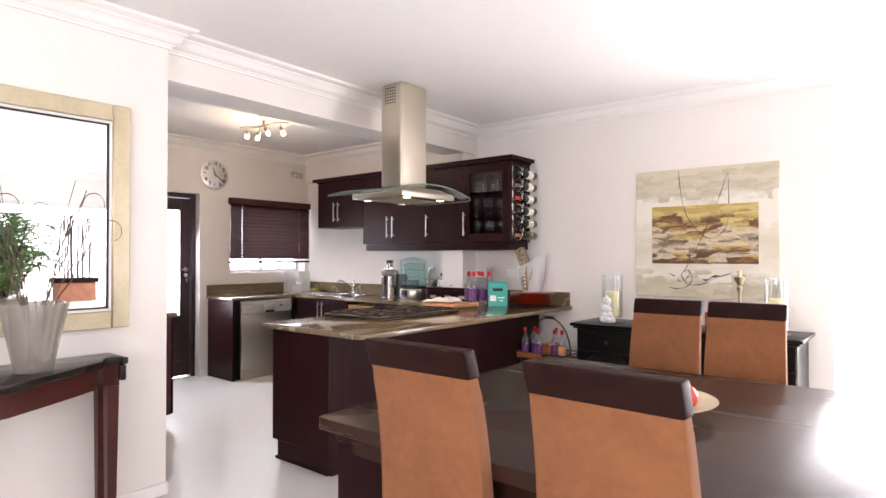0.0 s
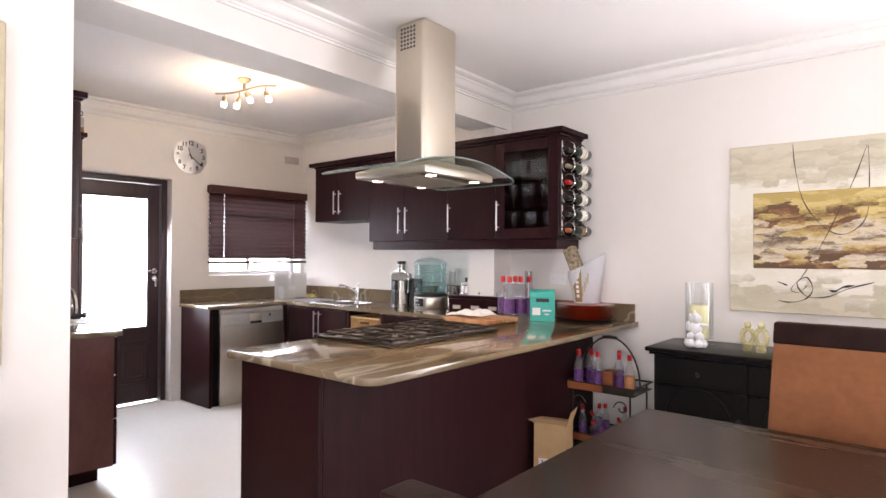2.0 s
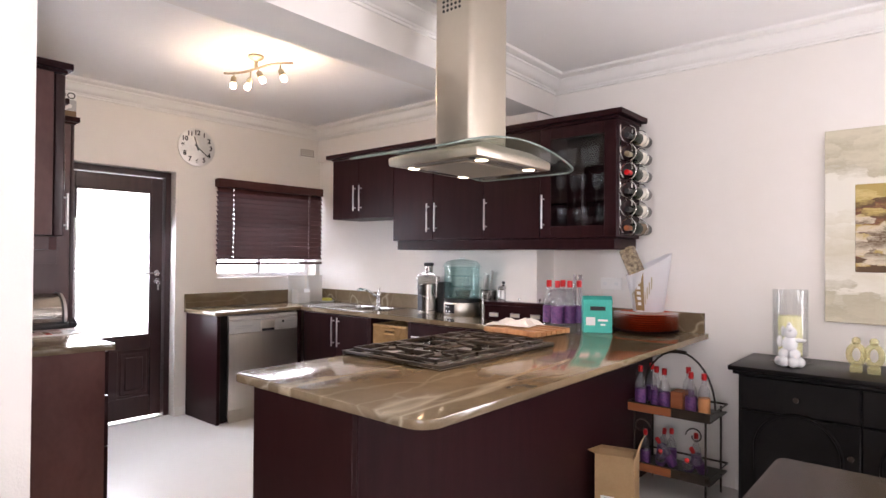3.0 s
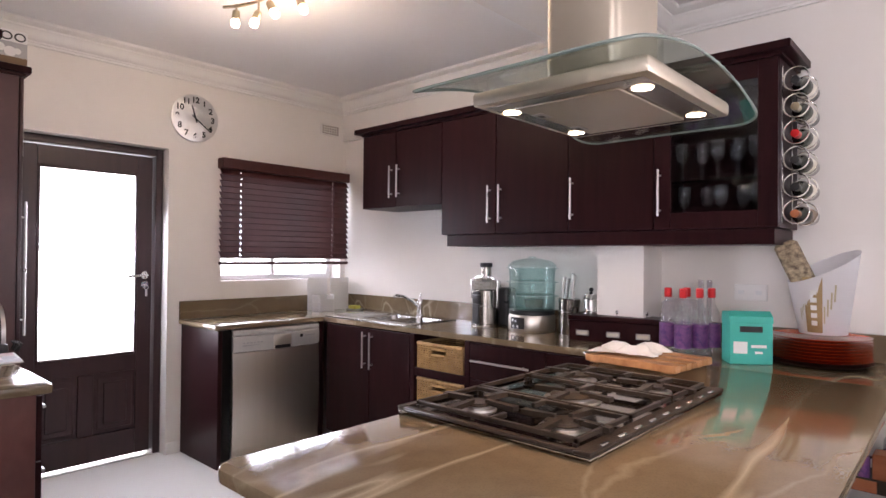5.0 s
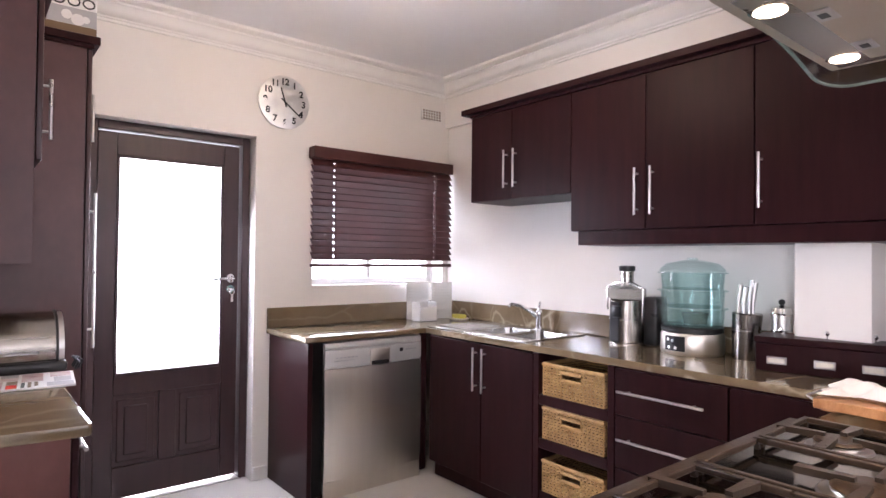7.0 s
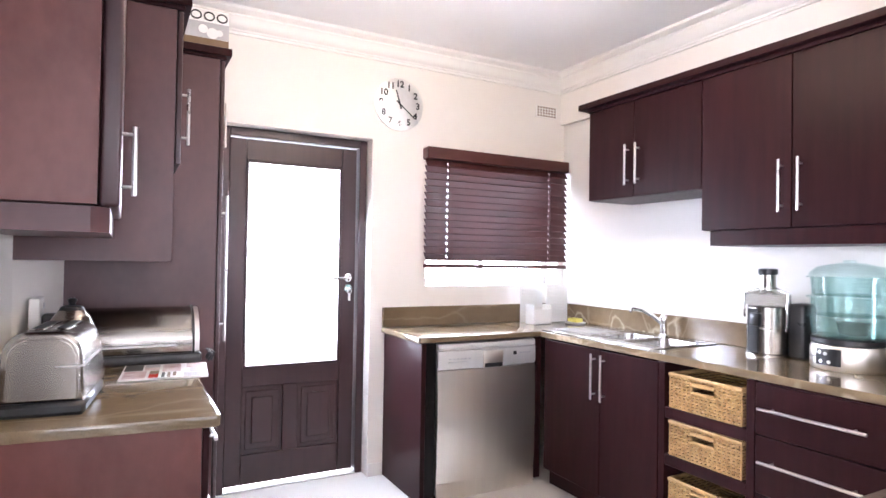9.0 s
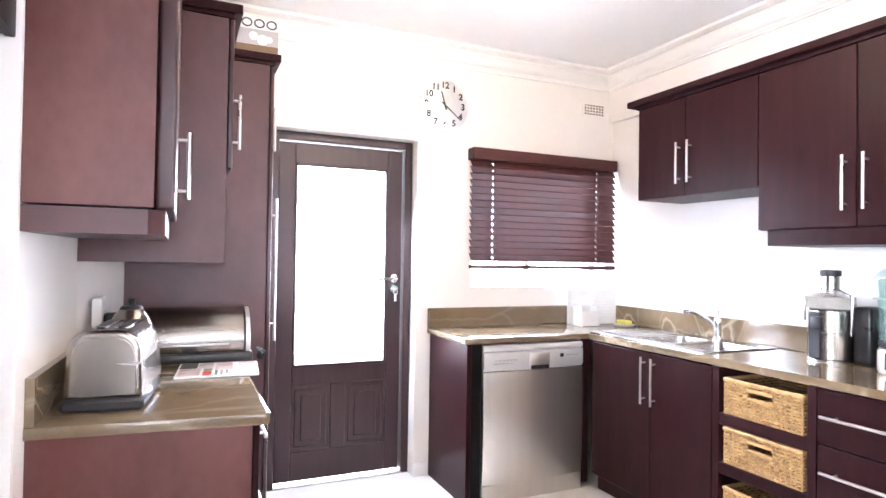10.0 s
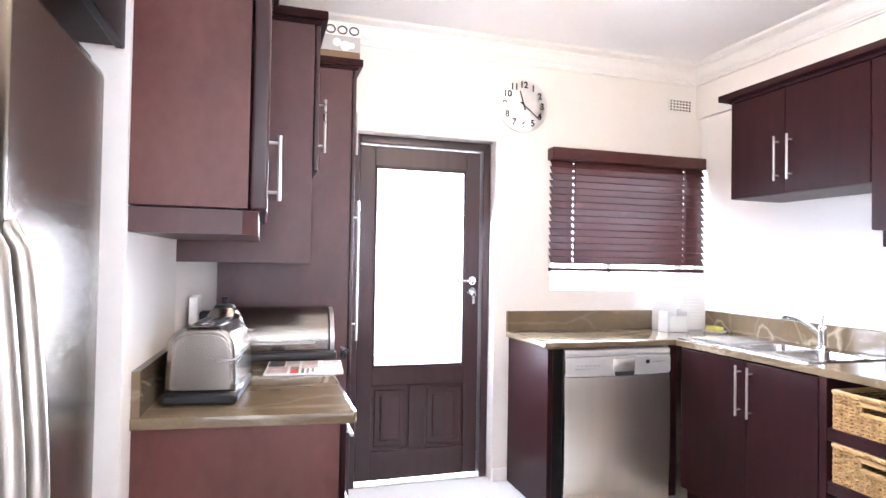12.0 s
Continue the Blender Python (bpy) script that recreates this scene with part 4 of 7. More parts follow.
side_unit("wall_cabinet", -7.42, -6.80, 1.445, 2.22, 4.03, "dark mahogany wall cabinet over the side worktop", -6.86, 1.475, 0.068, thick=0.046, board="wood_red_lit", grip=0.178)
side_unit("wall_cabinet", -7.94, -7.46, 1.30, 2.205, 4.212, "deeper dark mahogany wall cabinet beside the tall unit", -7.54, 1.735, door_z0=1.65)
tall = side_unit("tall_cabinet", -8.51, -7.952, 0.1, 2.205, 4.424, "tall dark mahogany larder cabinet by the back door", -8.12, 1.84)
part("plinth", one_box((-8.5, 3.75, 0.001), (-7.96, 4.33, 0.099)), "wood", tall)
bar_handle(tall, (-8.02, 4.424, 0.93), (-8.02, 4.424, 1.6), (0, 0.03, 0))
t = thing("base_cabinet", (-7.38, 3.95, 0), "dark mahogany base cabinet with drawers below the side worktop", "cabinet")
part("body", prism(bmesh.new(), [(-7.95, 3.702), (-6.893, 3.702), (-6.845, 4.235), (-7.95, 4.235)], 0.1, 0.866), "wood_red_lit", t, smooth=False)
part("plinth", one_box((-7.95, 3.75, 0.001), (-6.95, 4.19, 0.099), 0.002), "wood", t)
for x0, x1 in ((-7.945, -7.38), (-7.376, -6.848)):
    for z0, z1 in ((0.64, 0.86), (0.38, 0.635), (0.105, 0.375)):
        d = part("drawer", one_box((x0, 4.237, z0), (x1, 4.255, z1), 0.002), "wood", t)
        bar_handle(d, (x0 + 0.1, 4.255, z1 - 0.06), (x1 - 0.1, 4.255, z1 - 0.06), (0, 0.03, 0))

# fridge and cabinet over it
fridge = thing("refrigerator", (-6.27, 3.3, 0), "brushed stainless steel double door refrigerator with curved handles", "refrigerator")
part("body", one_box((-6.715, 2.95, 0.03), (-5.885, 3.595, 1.74), 0.01), "grey_plastic", fridge)
for x0, x1, hx in ((-6.725, -6.157, -6.2), (-6.153, -5.875, -6.11)):
    d = part("door", one_box((x0, 3.6, 0.09), (x1, 3.667, 1.75), 0.032, 5), "fridge_steel", fridge)
    flat_faced(d)
    pts = [(hx, 3.66, 0.4), (hx, 3.682, 0.44)] + [(hx, 3.682 + 0.03 * math.sin(math.pi * k / 12), 0.44 + 0.88 * k / 12) for k in range(1, 12)] + [(hx, 3.682, 1.32), (hx, 3.66, 1.36)]
    part("handle", tube(bmesh.new(), pts, 0.018, 12), "handle_steel", d, "curved satin metal handle")
part("hinge_cover", one_box((-6.70, 3.5, 1.751), (-6.6, 3.64, 1.772), 0.006), "black_plastic", fridge)
part("grille", one_box((-6.715, 3.6, 0.005), (-5.885, 3.63, 0.085), 0.004), "black_plastic", fridge)
t = thing("bridge_cabinet", (-6.27, 3.35, 1.86), "dark mahogany cabinet bridging over the refrigerator", "cabinet")
part("body", one_box((-6.785, 2.91, 1.825), (-5.99, 3.666, 2.4), 0.002), "wood", t)
for x0, x1 in ((-6.78, -6.39), (-6.386, -5.995)):
    d = part("door", one_box((x0, 3.668, 1.818), (x1, 3.69, 2.395), 0.003), "black_wood", t)

# peninsula base
t = thing("peninsula_base", (-5.33, 5.3, 0), "dark mahogany peninsula cabinet with reddish end panel and overhanging top", "cabinet")
part("end_panel", one_box((-5.62, 4.33, 0.13), (-5.042, 4.352, 0.866), 0.002), "wood_mid", t, "reddish mahogany end panel")
part("back_panel", one_box((-5.06, 4.354, 0.001), (-5.04, 6.845, 0.866), 0.002), "wood", t)
part("body", one_box((-5.615, 4.353, 0.13), (-5.062, 6.2, 0.866)), "wood", t)
bm = one_box((-5.59, 4.35, 0.001), (-5.062, 6.2, 0.129), 0.002)
box(bm, (-5.6, 4.338, 0.001), (-5.062, 4.35, 0.02), 0.002)
part("plinth", bm, "wood", t)

# hob
hob = thing("gas_hob", (-5.41, 5.28, 0.9), "black and steel five burner gas hob with cast iron supports", "hob")
bm = one_box((-5.715, 4.84, 0.9005), (-5.11, 5.72, 0.912), 0.004)
part("tray", bm, "hob_steel", hob)
for a, b in (((-5.715, 4.838, 0.9125), (-5.69, 5.722, 0.922)), ((-5.155, 4.838, 0.9125), (-5.108, 5.722, 0.924)), ((-5.69, 4.838, 0.9125), (-5.155, 4.86, 0.922)), ((-5.69, 5.7, 0.9125), (-5.155, 5.722, 0.922))):
    part("frame_bar", one_box(a, b, 0.003), "iron", hob)
for bx, by, r in ((-5.55, 5.0, 0.04), (-5.27, 5.0, 0.05), (-5.41, 5.28, 0.066), (-5.55, 5.56, 0.05), (-5.27, 5.56, 0.04)):
    b = part("burner", turned(bmesh.new(), [(r * 1.35, 0), (r * 1.3, 0.006), (r, 0.008), (r, 0.013)], (bx, by, 0.9122), seg=24), "nickel", hob)
    part("burner_cap", turned(bmesh.new(), [(r * 0.95, 0), (r * 1.02, 0.003), (r * 0.9, 0.009)], (bx, by, 0.9254), seg=24), "iron", b)
for k in range(3):
    y0 = 4.87 + 0.279 * k
    y1 = y0 + 0.268
    bm = bmesh.new()
    zt = 0.926
    for a, b in (((-5.67, y0, zt), (-5.16, y0 + 0.013, zt + 0.013)), ((-5.67, y1 - 0.013, zt), (-5.16, y1, zt + 0.013)), ((-5.67, y0, zt), (-5.658, y1, zt + 0.013)), ((-5.172, y0, zt), (-5.16, y1, zt + 0.013)),
                 ((-5.417, y0, zt), (-5.403, y0 + 0.07, zt + 0.014)), ((-5.417, y1 - 0.07, zt), (-5.403, y1, zt + 0.014))):
        box(bm, a, b, 0.002)
    ym = (y0 + y1) / 2
    for cx in ((-5.55, -5.27) if k != 1 else (-5.41,)):
        for dx, dy in ((1, 0), (-1, 0), (0, 1), (0, -1)):
            side = Vector((-dy, dx, 0))
            tip, root = Vector((cx + 0.028 * dx, ym + 0.028 * dy, 0)), Vector((cx + 0.128 * dx, ym + 0.128 * dy, 0))
            low = [tip - side * 0.007, tip + side * 0.007, root + side * 0.013, root - side * 0.013]
            f = bm.faces.new([bm.verts.new((v.x, v.y, zt + (0.003 if k2 < 2 else 0.0))) for k2, v in enumerate(low)])
            up = bmesh.ops.extrude_face_region(bm, geom=[f])
            bmesh.ops.translate(bm, verts=[v for v in up["geom"] if isinstance(v, bmesh.types.BMVert)], vec=(0, 0, 0.014))
    for xx in (-5.664, -5.166):
        for yy in (y0 + 0.006, y1 - 0.006):
            box(bm, (xx - 0.006, yy - 0.006, 0.9121), (xx + 0.006, yy + 0.006, zt), 0.001)
    bmesh.ops.recalc_face_normals(bm, faces=bm.faces)
    part("pan_support", bm, "iron", hob)
for k in range(9):
    part("edge_tab", one_box((-5.122, 4.9 + 0.088 * k, 0.9242), (-5.112, 4.935 + 0.088 * k, 0.929), 0.002), "chrome", hob)

# extractor hood
hood = thing("extractor_hood", (-5.31, 5.29, 1.775), "steel island extractor hood with curved glass canopy, lamps lit", "extractor hood")
bm = one_box((-5.435, 5.15, 1.86), (-5.205, 5.435, CEIL - 0.002), 0.028, 4)
chimney = part("chimney", bm, "hood_steel", hood)
bm = bmesh.new()
for i in range(5):
    for j in range(6):
        turned(bm, [(0.0075, 0), (0.0075, 0.003)], (-5.355 + 0.024 * i - 0.02, 5.152, 2.5 + 0.022 * j), (0, -1, 0), 10)
part("vent_holes", bm, "black_print", chimney)
bm = bmesh.new()
lo = [bm.verts.new(v) for v in ((-5.57, 4.99, 1.775), (-5.05, 4.99, 1.775), (-5.05, 5.57, 1.775), (-5.57, 5.57, 1.775))]
md = [bm.verts.new(v) for v in ((-5.57, 4.985, 1.812), (-5.05, 4.985, 1.812), (-5.05, 5.575, 1.812), (-5.57, 5.575, 1.812))]
hi = [bm.verts.new(v) for v in ((-5.52, 5.1, 1.852), (-5.1, 5.1, 1.852), (-5.1, 5.46, 1.852), (-5.52, 5.46, 1.852))]
for r0, r1 in ((lo, md), (md, hi)):
    for i in range(4):
        bm.faces.new((r0[i], r0[(i + 1) % 4], r1[(i + 1) % 4], r1[i]))
bm.faces.new(list(reversed(lo)))
bm.faces.new(hi)
bmesh.ops.bevel(bm, geom=list(bm.edges), offset=0.006, segments=2, affect="EDGES", profile=0.5)
canopy = part("canopy", bm, "hood_steel", hood)
part("filter_surround", one_box((-5.545, 5.02, 1.7725), (-5.075, 5.545, 1.7752), 0.001), "small_steel", canopy, "darker polished underside")
grease_filter = part("filter", one_box((-5.475, 5.06, 1.766), (-5.155, 5.50, 1.7722), 0.003), "hood_steel", canopy, "aluminium grease filter")
for y in (5.17, 5.39):
    part("latch", one_box((-5.47, y - 0.03, 1.7625), (-5.435, y + 0.03, 1.7655), 0.001), "nickel", grease_filter)
    part("latch_slot", one_box((-5.46, y - 0.012, 1.7615), (-5.445, y + 0.012, 1.7624), 0), "black_plastic", grease_filter)
bm = bmesh.new()
gx0, gx1, gy0, gy1 = -5.655, -5.01, 4.79, 5.775
SPAN = [-1, -0.996, -0.985, -0.965, -0.94, -0.91, -0.87] + [k / 10 for k in range(-8, 9)] + [0.87, 0.91, 0.94, 0.965, 0.985, 0.996, 1]
def along(sx, s):
    """The rim of the arched glass, its corners rounded off."""
    d, r = (1 - abs(s)) * (gy1 - gy0) / 2, 0.075
    pinch = r - math.sqrt(r * r - (r - d) ** 2) if d < r else 0.0
    return ((gx0 + pinch) if sx < 0 else (gx1 - pinch), (gy0 + gy1) / 2 + (gy1 - gy0) / 2 * s, 1.872 - 0.085 * s * s)
top, bot = [], []
for s in SPAN:
    rim_pair = [Vector(along(sx, s)) for sx in (-1, 1)]
    top.append([bm.verts.new(v + Vector((0, 0, 0.004))) for v in rim_pair])
    bot.append([bm.verts.new(v - Vector((0, 0, 0.004))) for v in rim_pair])
n = len(SPAN) - 1
for i in range(n):
    bm.faces.new((top[i][0], top[i + 1][0], top[i + 1][1], top[i][1]))
    bm.faces.new((bot[i][0], bot[i][1], bot[i + 1][1], bot[i + 1][0]))
    bm.faces.new((top[i][0], bot[i][0], bot[i + 1][0], top[i + 1][0]))
    bm.faces.new((top[i][1], top[i + 1][1], bot[i + 1][1], bot[i][1]))
bm.faces.new((top[0][0], top[0][1], bot[0][1], bot[0][0]))
bm.faces.new((top[n][0], bot[n][0], bot[n][1], top[n][1]))
bmesh.ops.recalc_face_normals(bm, faces=bm.faces)
gl = part("glass_canopy", bm, "hood_glass", hood, "curved green tinted glass")
gl.visible_shadow = False
edge = [along(-1, s) for s in SPAN] + [along(1, s) for s in reversed(SPAN)]
# Added pale tube: the highlight along the glass rim is put into its colour.
part("lit_glass_rim", tube(bmesh.new(), edge, 0.0042, 6, closed=True), "lit_glass_rim", gl, "pale tube standing in for the light caught by the glass edge")
for x, y in ((-5.515, 5.105), (-5.515, 5.48), (-5.115, 5.105), (-5.115, 5.48)):
    ring = part("lamp_ring", turned(bmesh.new(), [(0.036, -0.004), (0.036, 0.0), (0.03, 0.001)], (x, y, 1.774), (0, 0, -1), 24), "chrome", canopy)
    part("lamp_glass", turned(bmesh.new(), [(0.028, 0.0), (0.027, 0.003)], (x, y, 1.7735), (0, 0, -1), 24), "hood_bulb", canopy, "lit halogen lamp")
    lamp = new("hood_lamp", bpy.data.lights.new("hood_lamp", "SPOT"))
    lamp.data.energy, lamp.data.color, lamp.data.spot_size, lamp.data.spot_blend, lamp.data.shadow_soft_size = 10, (1.0, 0.66, 0.35), radians(115), 0.6, 0.03
    lamp.matrix_world = look((x, y, 1.765), (x, y, 0.9))

# ceiling spot light
spot = thing("ceiling_spotlight", (-7.0, 5.17, CEIL), "brass ceiling spotlight bar with four lit warm lamps", "ceiling light")
bm = turned(bmesh.new(), [(0.05, 0), (0.05, 0.012), (0.035, 0.025), (0.012, 0.035), (0.012, 0.075)], (-7.0, 5.17, CEIL - 0.0005), (0, 0, -1), 24)
part("ceiling_rose", bm, "brass", spot)
pts = [(-7.0 + 0.265 * s, 5.18 + 0.085 * s, CEIL - 0.078 + 0.012 * math.sin(3.1 * s)) for s in [k / 8 - 1 for k in range(17)]]
part("arm", tube(bmesh.new(), pts, 0.0075, 10), "brass", spot)
for s, tilt, drop in ((-0.7, (-0.35, 0.1), 0.03), (-0.2, (-0.15, -0.3), 0.06), (0.02, (0.2, 0.5), 0.02), (0.66, (0.25, 0.3), 0.03)):
    p = Vector((-7.0 + 0.265 * s, 5.18 + 0.085 * s, CEIL - 0.078))
    d = Vector((tilt[0], tilt[1], -1)).normalized()
    q = p + Vector((0, 0, -drop))
    bm = tube(bmesh.new(), [p, q], 0.005, 8)
    turned(bm, [(0.014, 0), (0.018, 0.01), (0.02, 0.04)], q, d, 16)
    h = part("lamp_head", bm, "brass", spot)
    b = part("bulb", turned(bmesh.new(), [(0.014, 0), (0.02, 0.01), (0.022, 0.026), (0.016, 0.04), (0.004, 0.045)], q + d * 0.04, d, 16), "bulb", h, "lit frosted bulb")
    b.visible_shadow = False
    lamp = new("spot_lamp", bpy.data.lights.new("spot_lamp", "POINT"))
    lamp.data.energy, lamp.data.color, lamp.data.shadow_soft_size = 4.4, (1.0, 0.78, 0.52), 0.03
    lamp.location = q + d * 0.075

# ---- dining room ----
tbl = thing("dining_table", (-3.12, 4.27, 0), "large polished dark timber dining table", "table")
top = arc(-2.25, 3.43, 0.03, 270, 360, 4) + arc(-2.25, 5.11, 0.03, 0, 90, 4) + arc(-3.96, 5.11, 0.03, 90, 180, 4) + arc(-3.96, 3.43, 0.03, 180, 270, 4)
part("tabletop", rounded_slab(tbl, top, 0.70, 0.75, 0.008), "table", tbl)
bm = bmesh.new()
for a, b in (((-3.90, 3.5, 0.6), (-2.32, 3.53, 0.699)), ((-3.90, 5.01, 0.6), (-2.32, 5.04, 0.699)), ((-3.90, 3.53, 0.6), (-3.89, 5.01, 0.699)), ((-2.35, 3.53, 0.6), (-2.32, 5.01, 0.699))):
    box(bm, a, b, 0.002)
part("apron", bm, "table", tbl)
for x in (-3.72, -2.52):
    for y in (3.62, 4.82):
        part("leg", one_box((x, y, 0.001), (x + 0.1, y + 0.1, 0.6985), 0.006), "table", tbl)


stool = thing("low_stool", (-4.3, 4.07, 0), "low dark brown leather stool standing by the table end", "stool")
part("seat", one_box((-4.5, 3.92, 0.43), (-4.1, 4.22, 0.49), 0.018, 3), "leather", stool)
part("base", one_box((-4.49, 3.93, 0.03), (-4.11, 4.21, 0.429), 0.006), "wood", stool)
part("plinth", one_box((-4.47, 3.95, 0.001), (-4.13, 4.19, 0.029), 0.002), "wood", stool)


def dining_chair():
    c = thing("dining_chair", (0, 0, 0), "dining chair upholstered in tan suede with dark leather top band", "chair", "chairs round the dining table")
    w = 0.19
    def spine(z):
        k = (z - 0.42) / 0.67
        return -0.215 - 0.02 * k - 0.075 * k * k * k
    def slab(z0, z1, n, extra, wk):
        bm = bmesh.new()
        rows = []
        for i in range(n + 1):
            z = z0 + (z1 - z0) * i / n
            ww = w + wk(z)
            y = spine(z)
            rows.append([bm.verts.new(v) for v in ((-ww, y - 0.028 - extra, z), (ww, y - 0.028 - extra, z), (ww, y + 0.022 + extra, z), (-ww, y + 0.022 + extra, z))])
        for lo, hi in zip(rows, rows[1:]):
            for k in range(4):
                bm.faces.new((lo[k], lo[(k + 1) % 4], hi[(k + 1) % 4], hi[k]))
        bm.faces.new(list(reversed(rows[0])))
        bm.faces.new(rows[-1])
        bmesh.ops.recalc_face_normals(bm, faces=bm.faces)
        long_ = [e for e in bm.edges if abs(e.verts[0].co.z - e.verts[1].co.z) > 0.01 or e.verts[0].co.z > z1 - 1e-5 and e.verts[1].co.z > z1 - 1e-5 or e.verts[0].co.z < z0 + 1e-5 and e.verts[1].co.z < z0 + 1e-5]
        bmesh.ops.bevel(bm, geom=long_, offset=0.008, segments=3, affect="EDGES", profile=0.5)
        return bm
    taper = lambda z: 0.02 * (1.0 - (z - 0.42) / 0.67)
    part("backrest", slab(0.40, 1.01, 10, 0.0, taper), "suede", c)
    part("top_band", slab(1.005, 1.09, 3, 0.004, lambda z: 0.006), "leather", c, "dark brown leather band")
    for s in (-1, 1):
        for e in (-0.026, 0.02):
            bm = tube(bmesh.new(), [(s * (w + taper(z) - 0.004), spine(z) + e, z) for z in [0.42 + 0.055 * k for k in range(11)]], 0.0035, 6)
            part("piping", bm, "suede", c)
    part("seat", one_box((-0.215, -0.2, 0.40), (0.215, 0.23, 0.48), 0.02, 3), "suede", c)
    for x in (-0.185, 0.15):
        for y in (-0.21, 0.18):
            part("leg", one_box((x, y, 0.001), (x + 0.035, y + 0.035, 0.405), 0.004), "wood", c)
    return c


chair = dining_chair()
chair.matrix_basis = pose(-3.385, 3.60, 0, 0, 0, 0)
copy_thing(chair, pose(-2.79, 3.575, 0, 0, 0, -2))
copy_thing(chair, pose(-3.415, 5.25, 0, 0, 0, 180))
copy_thing(chair, pose(-2.985, 5.26, 0, 0, 0, 181))

# sideboard
sb = thing("sideboard", (-3.64, 6.58, 0), "black painted sideboard with arched moulded door panels", "sideboard")
part("top", one_box((-4.45, 6.31, 0.79), (-2.83, 6.83, 0.815), 0.006, 2), "black_wood", sb)
part("under_moulding", one_box((-4.43, 6.325, 0.772), (-2.85, 6.82, 0.789), 0.004), "black_wood", sb)
part("carcass", one_box((-4.41, 6.36, 0.07), (-2.87, 6.82, 0.771), 0.003), "black_wood", sb)
part("plinth", one_box((-4.43, 6.34, 0.001), (-2.85, 6.82, 0.069), 0.004), "black_wood", sb)
for k in range(3):
    x0 = -4.40 + 0.51 * k
    x1 = x0 + 0.505
    dr = part("drawer", one_box((x0, 6.343, 0.60), (x1, 6.359, 0.765), 0.004), "black_wood", sb)
    part("knob", turned(bmesh.new(), [(0.007, 0), (0.006, 0.012), (0.014, 0.02), (0.012, 0.028)], ((x0 + x1) / 2, 6.343, 0.68), (0, -1, 0), 14), "iron", dr)
    dd = part("door", one_box((x0, 6.343, 0.08), (x1, 6.359, 0.594), 0.004), "black_wood", sb)
    bm = tube(bmesh.new(), [(x0 + 0.07, 6.342, 0.13), (x0 + 0.07, 6.342, 0.42)] + [(px, 6.342, pz) for px, pz in arc((x0 + x1) / 2, 0.42, (x1 - x0) / 2 - 0.07, 180, 0, 14)] + [(x1 - 0.07, 6.342, 0.13)], 0.008, 6, closed=True)
    part("arched_moulding", bm, "black_wood", dd)
    part("knob", turned(bmesh.new(), [(0.007, 0), (0.006, 0.012), (0.014, 0.02), (0.012, 0.028)], (x1 - 0.035, 6.343, 0.45), (0, -1, 0), 14), "iron", dd)

# mirror
mir = thing("wall_mirror", (-5.56, 2.7, 0.97), "large wall mirror in a broad champagne leaf frame", "mirror")
my0, my1, mz0, mz1 = 2.10, 3.375, 0.97, 2.15
def rim(bm, y0, y1, z0, z1, wd, xa, xb, bev):
    for a, b in (((xa, y0, z0), (xb, y0 + wd, z1)), ((xa, y1 - wd, z0), (xb, y1, z1)), ((xa, y0 + wd, z0), (xb, y1 - wd, z0 + wd)), ((xa, y0 + wd, z1 - wd), (xb, y1 - wd, z1))):
        box(bm, a, b, bev)
    return bm
part("frame", rim(bmesh.new(), my0, my1, mz0, mz1, 0.09, -5.568, -5.535, 0.006), "champagne", mir)
part("inner_bead", rim(bmesh.new(), my0 + 0.0905, my1 - 0.0905, mz0 + 0.0905, mz1 - 0.0905, 0.012, -5.568, -5.542, 0.002), "trim", mir)
part("dark_line", rim(bmesh.new(), my0 + 0.103, my1 - 0.103, mz0 + 0.103, mz1 - 0.103, 0.009, -5.568, -5.55, 0.001), "black_print", mir)
part("glass", one_box((-5.568, my0 + 0.112, mz0 + 0.112), (-5.556, my1 - 0.112, mz1 - 0.112)), "mirror", mir, smooth=False)

# console table
con = thing("console_table", (-5.3, 2.4, 0), "red mahogany console table with black polished curved top", "console table")
half = [(-5.56, 3.285), (-5.335, 3.285), (-5.335, 3.262), (-5.362, 3.25), (-5.378, 3.225), (-5.375, 3.195), (-5.35, 3.175), (-5.30, 3.155), (-5.22, 3.04), (-5.12, 2.88), (-5.03, 2.73), (-4.98, 2.58), (-4.96, 2.3)]
outline = half + [(x, 4.6 - y) for x, y in reversed(half)]
part("top", rounded_slab(con, [(x, y) for x, y in outline], 0.805, 0.84, 0.006), "black_stone", con)
inner = [(-5.545 if x < -5.5 else x - 0.03, 2.3 + (y - 2.3) * 0.97) for x, y in outline]
part("apron", prism(bmesh.new(), inner, 0.70, 0.804), "console", con)
for y in (3.28, 1.32):
    part("corner_block", one_box((-5.40, y - 0.03, 0.725), (-5.338, y, 0.803), 0.008, 2), "black_stone", con, "dark scrolled corner block")
for x, y in ((-5.42, 3.2), (-5.54, 3.2), (-5.08, 2.62), (-5.42, 1.35), (-5.54, 1.35), (-5.08, 1.93)):
    bm = prism(bmesh.new(), [(x, y), (x + 0.055, y), (x + 0.055, y + 0.055), (x, y + 0.055)], 0.001, 0.6985)
    for v in bm.verts:
        if v.co.z < 0.1:
            v.co.x += (x + 0.0275 - v.co.x) * 0.3
            v.co.y += (y + 0.0275 - v.co.y) * 0.3
    part("leg", bm, "console", con)


# ---- things on the walls ----
def facing_east(x, y, z):
    return Matrix(((0, 0, 1, x), (1, 0, 0, y), (0, 1, 0, z), (0, 0, 0, 1)))


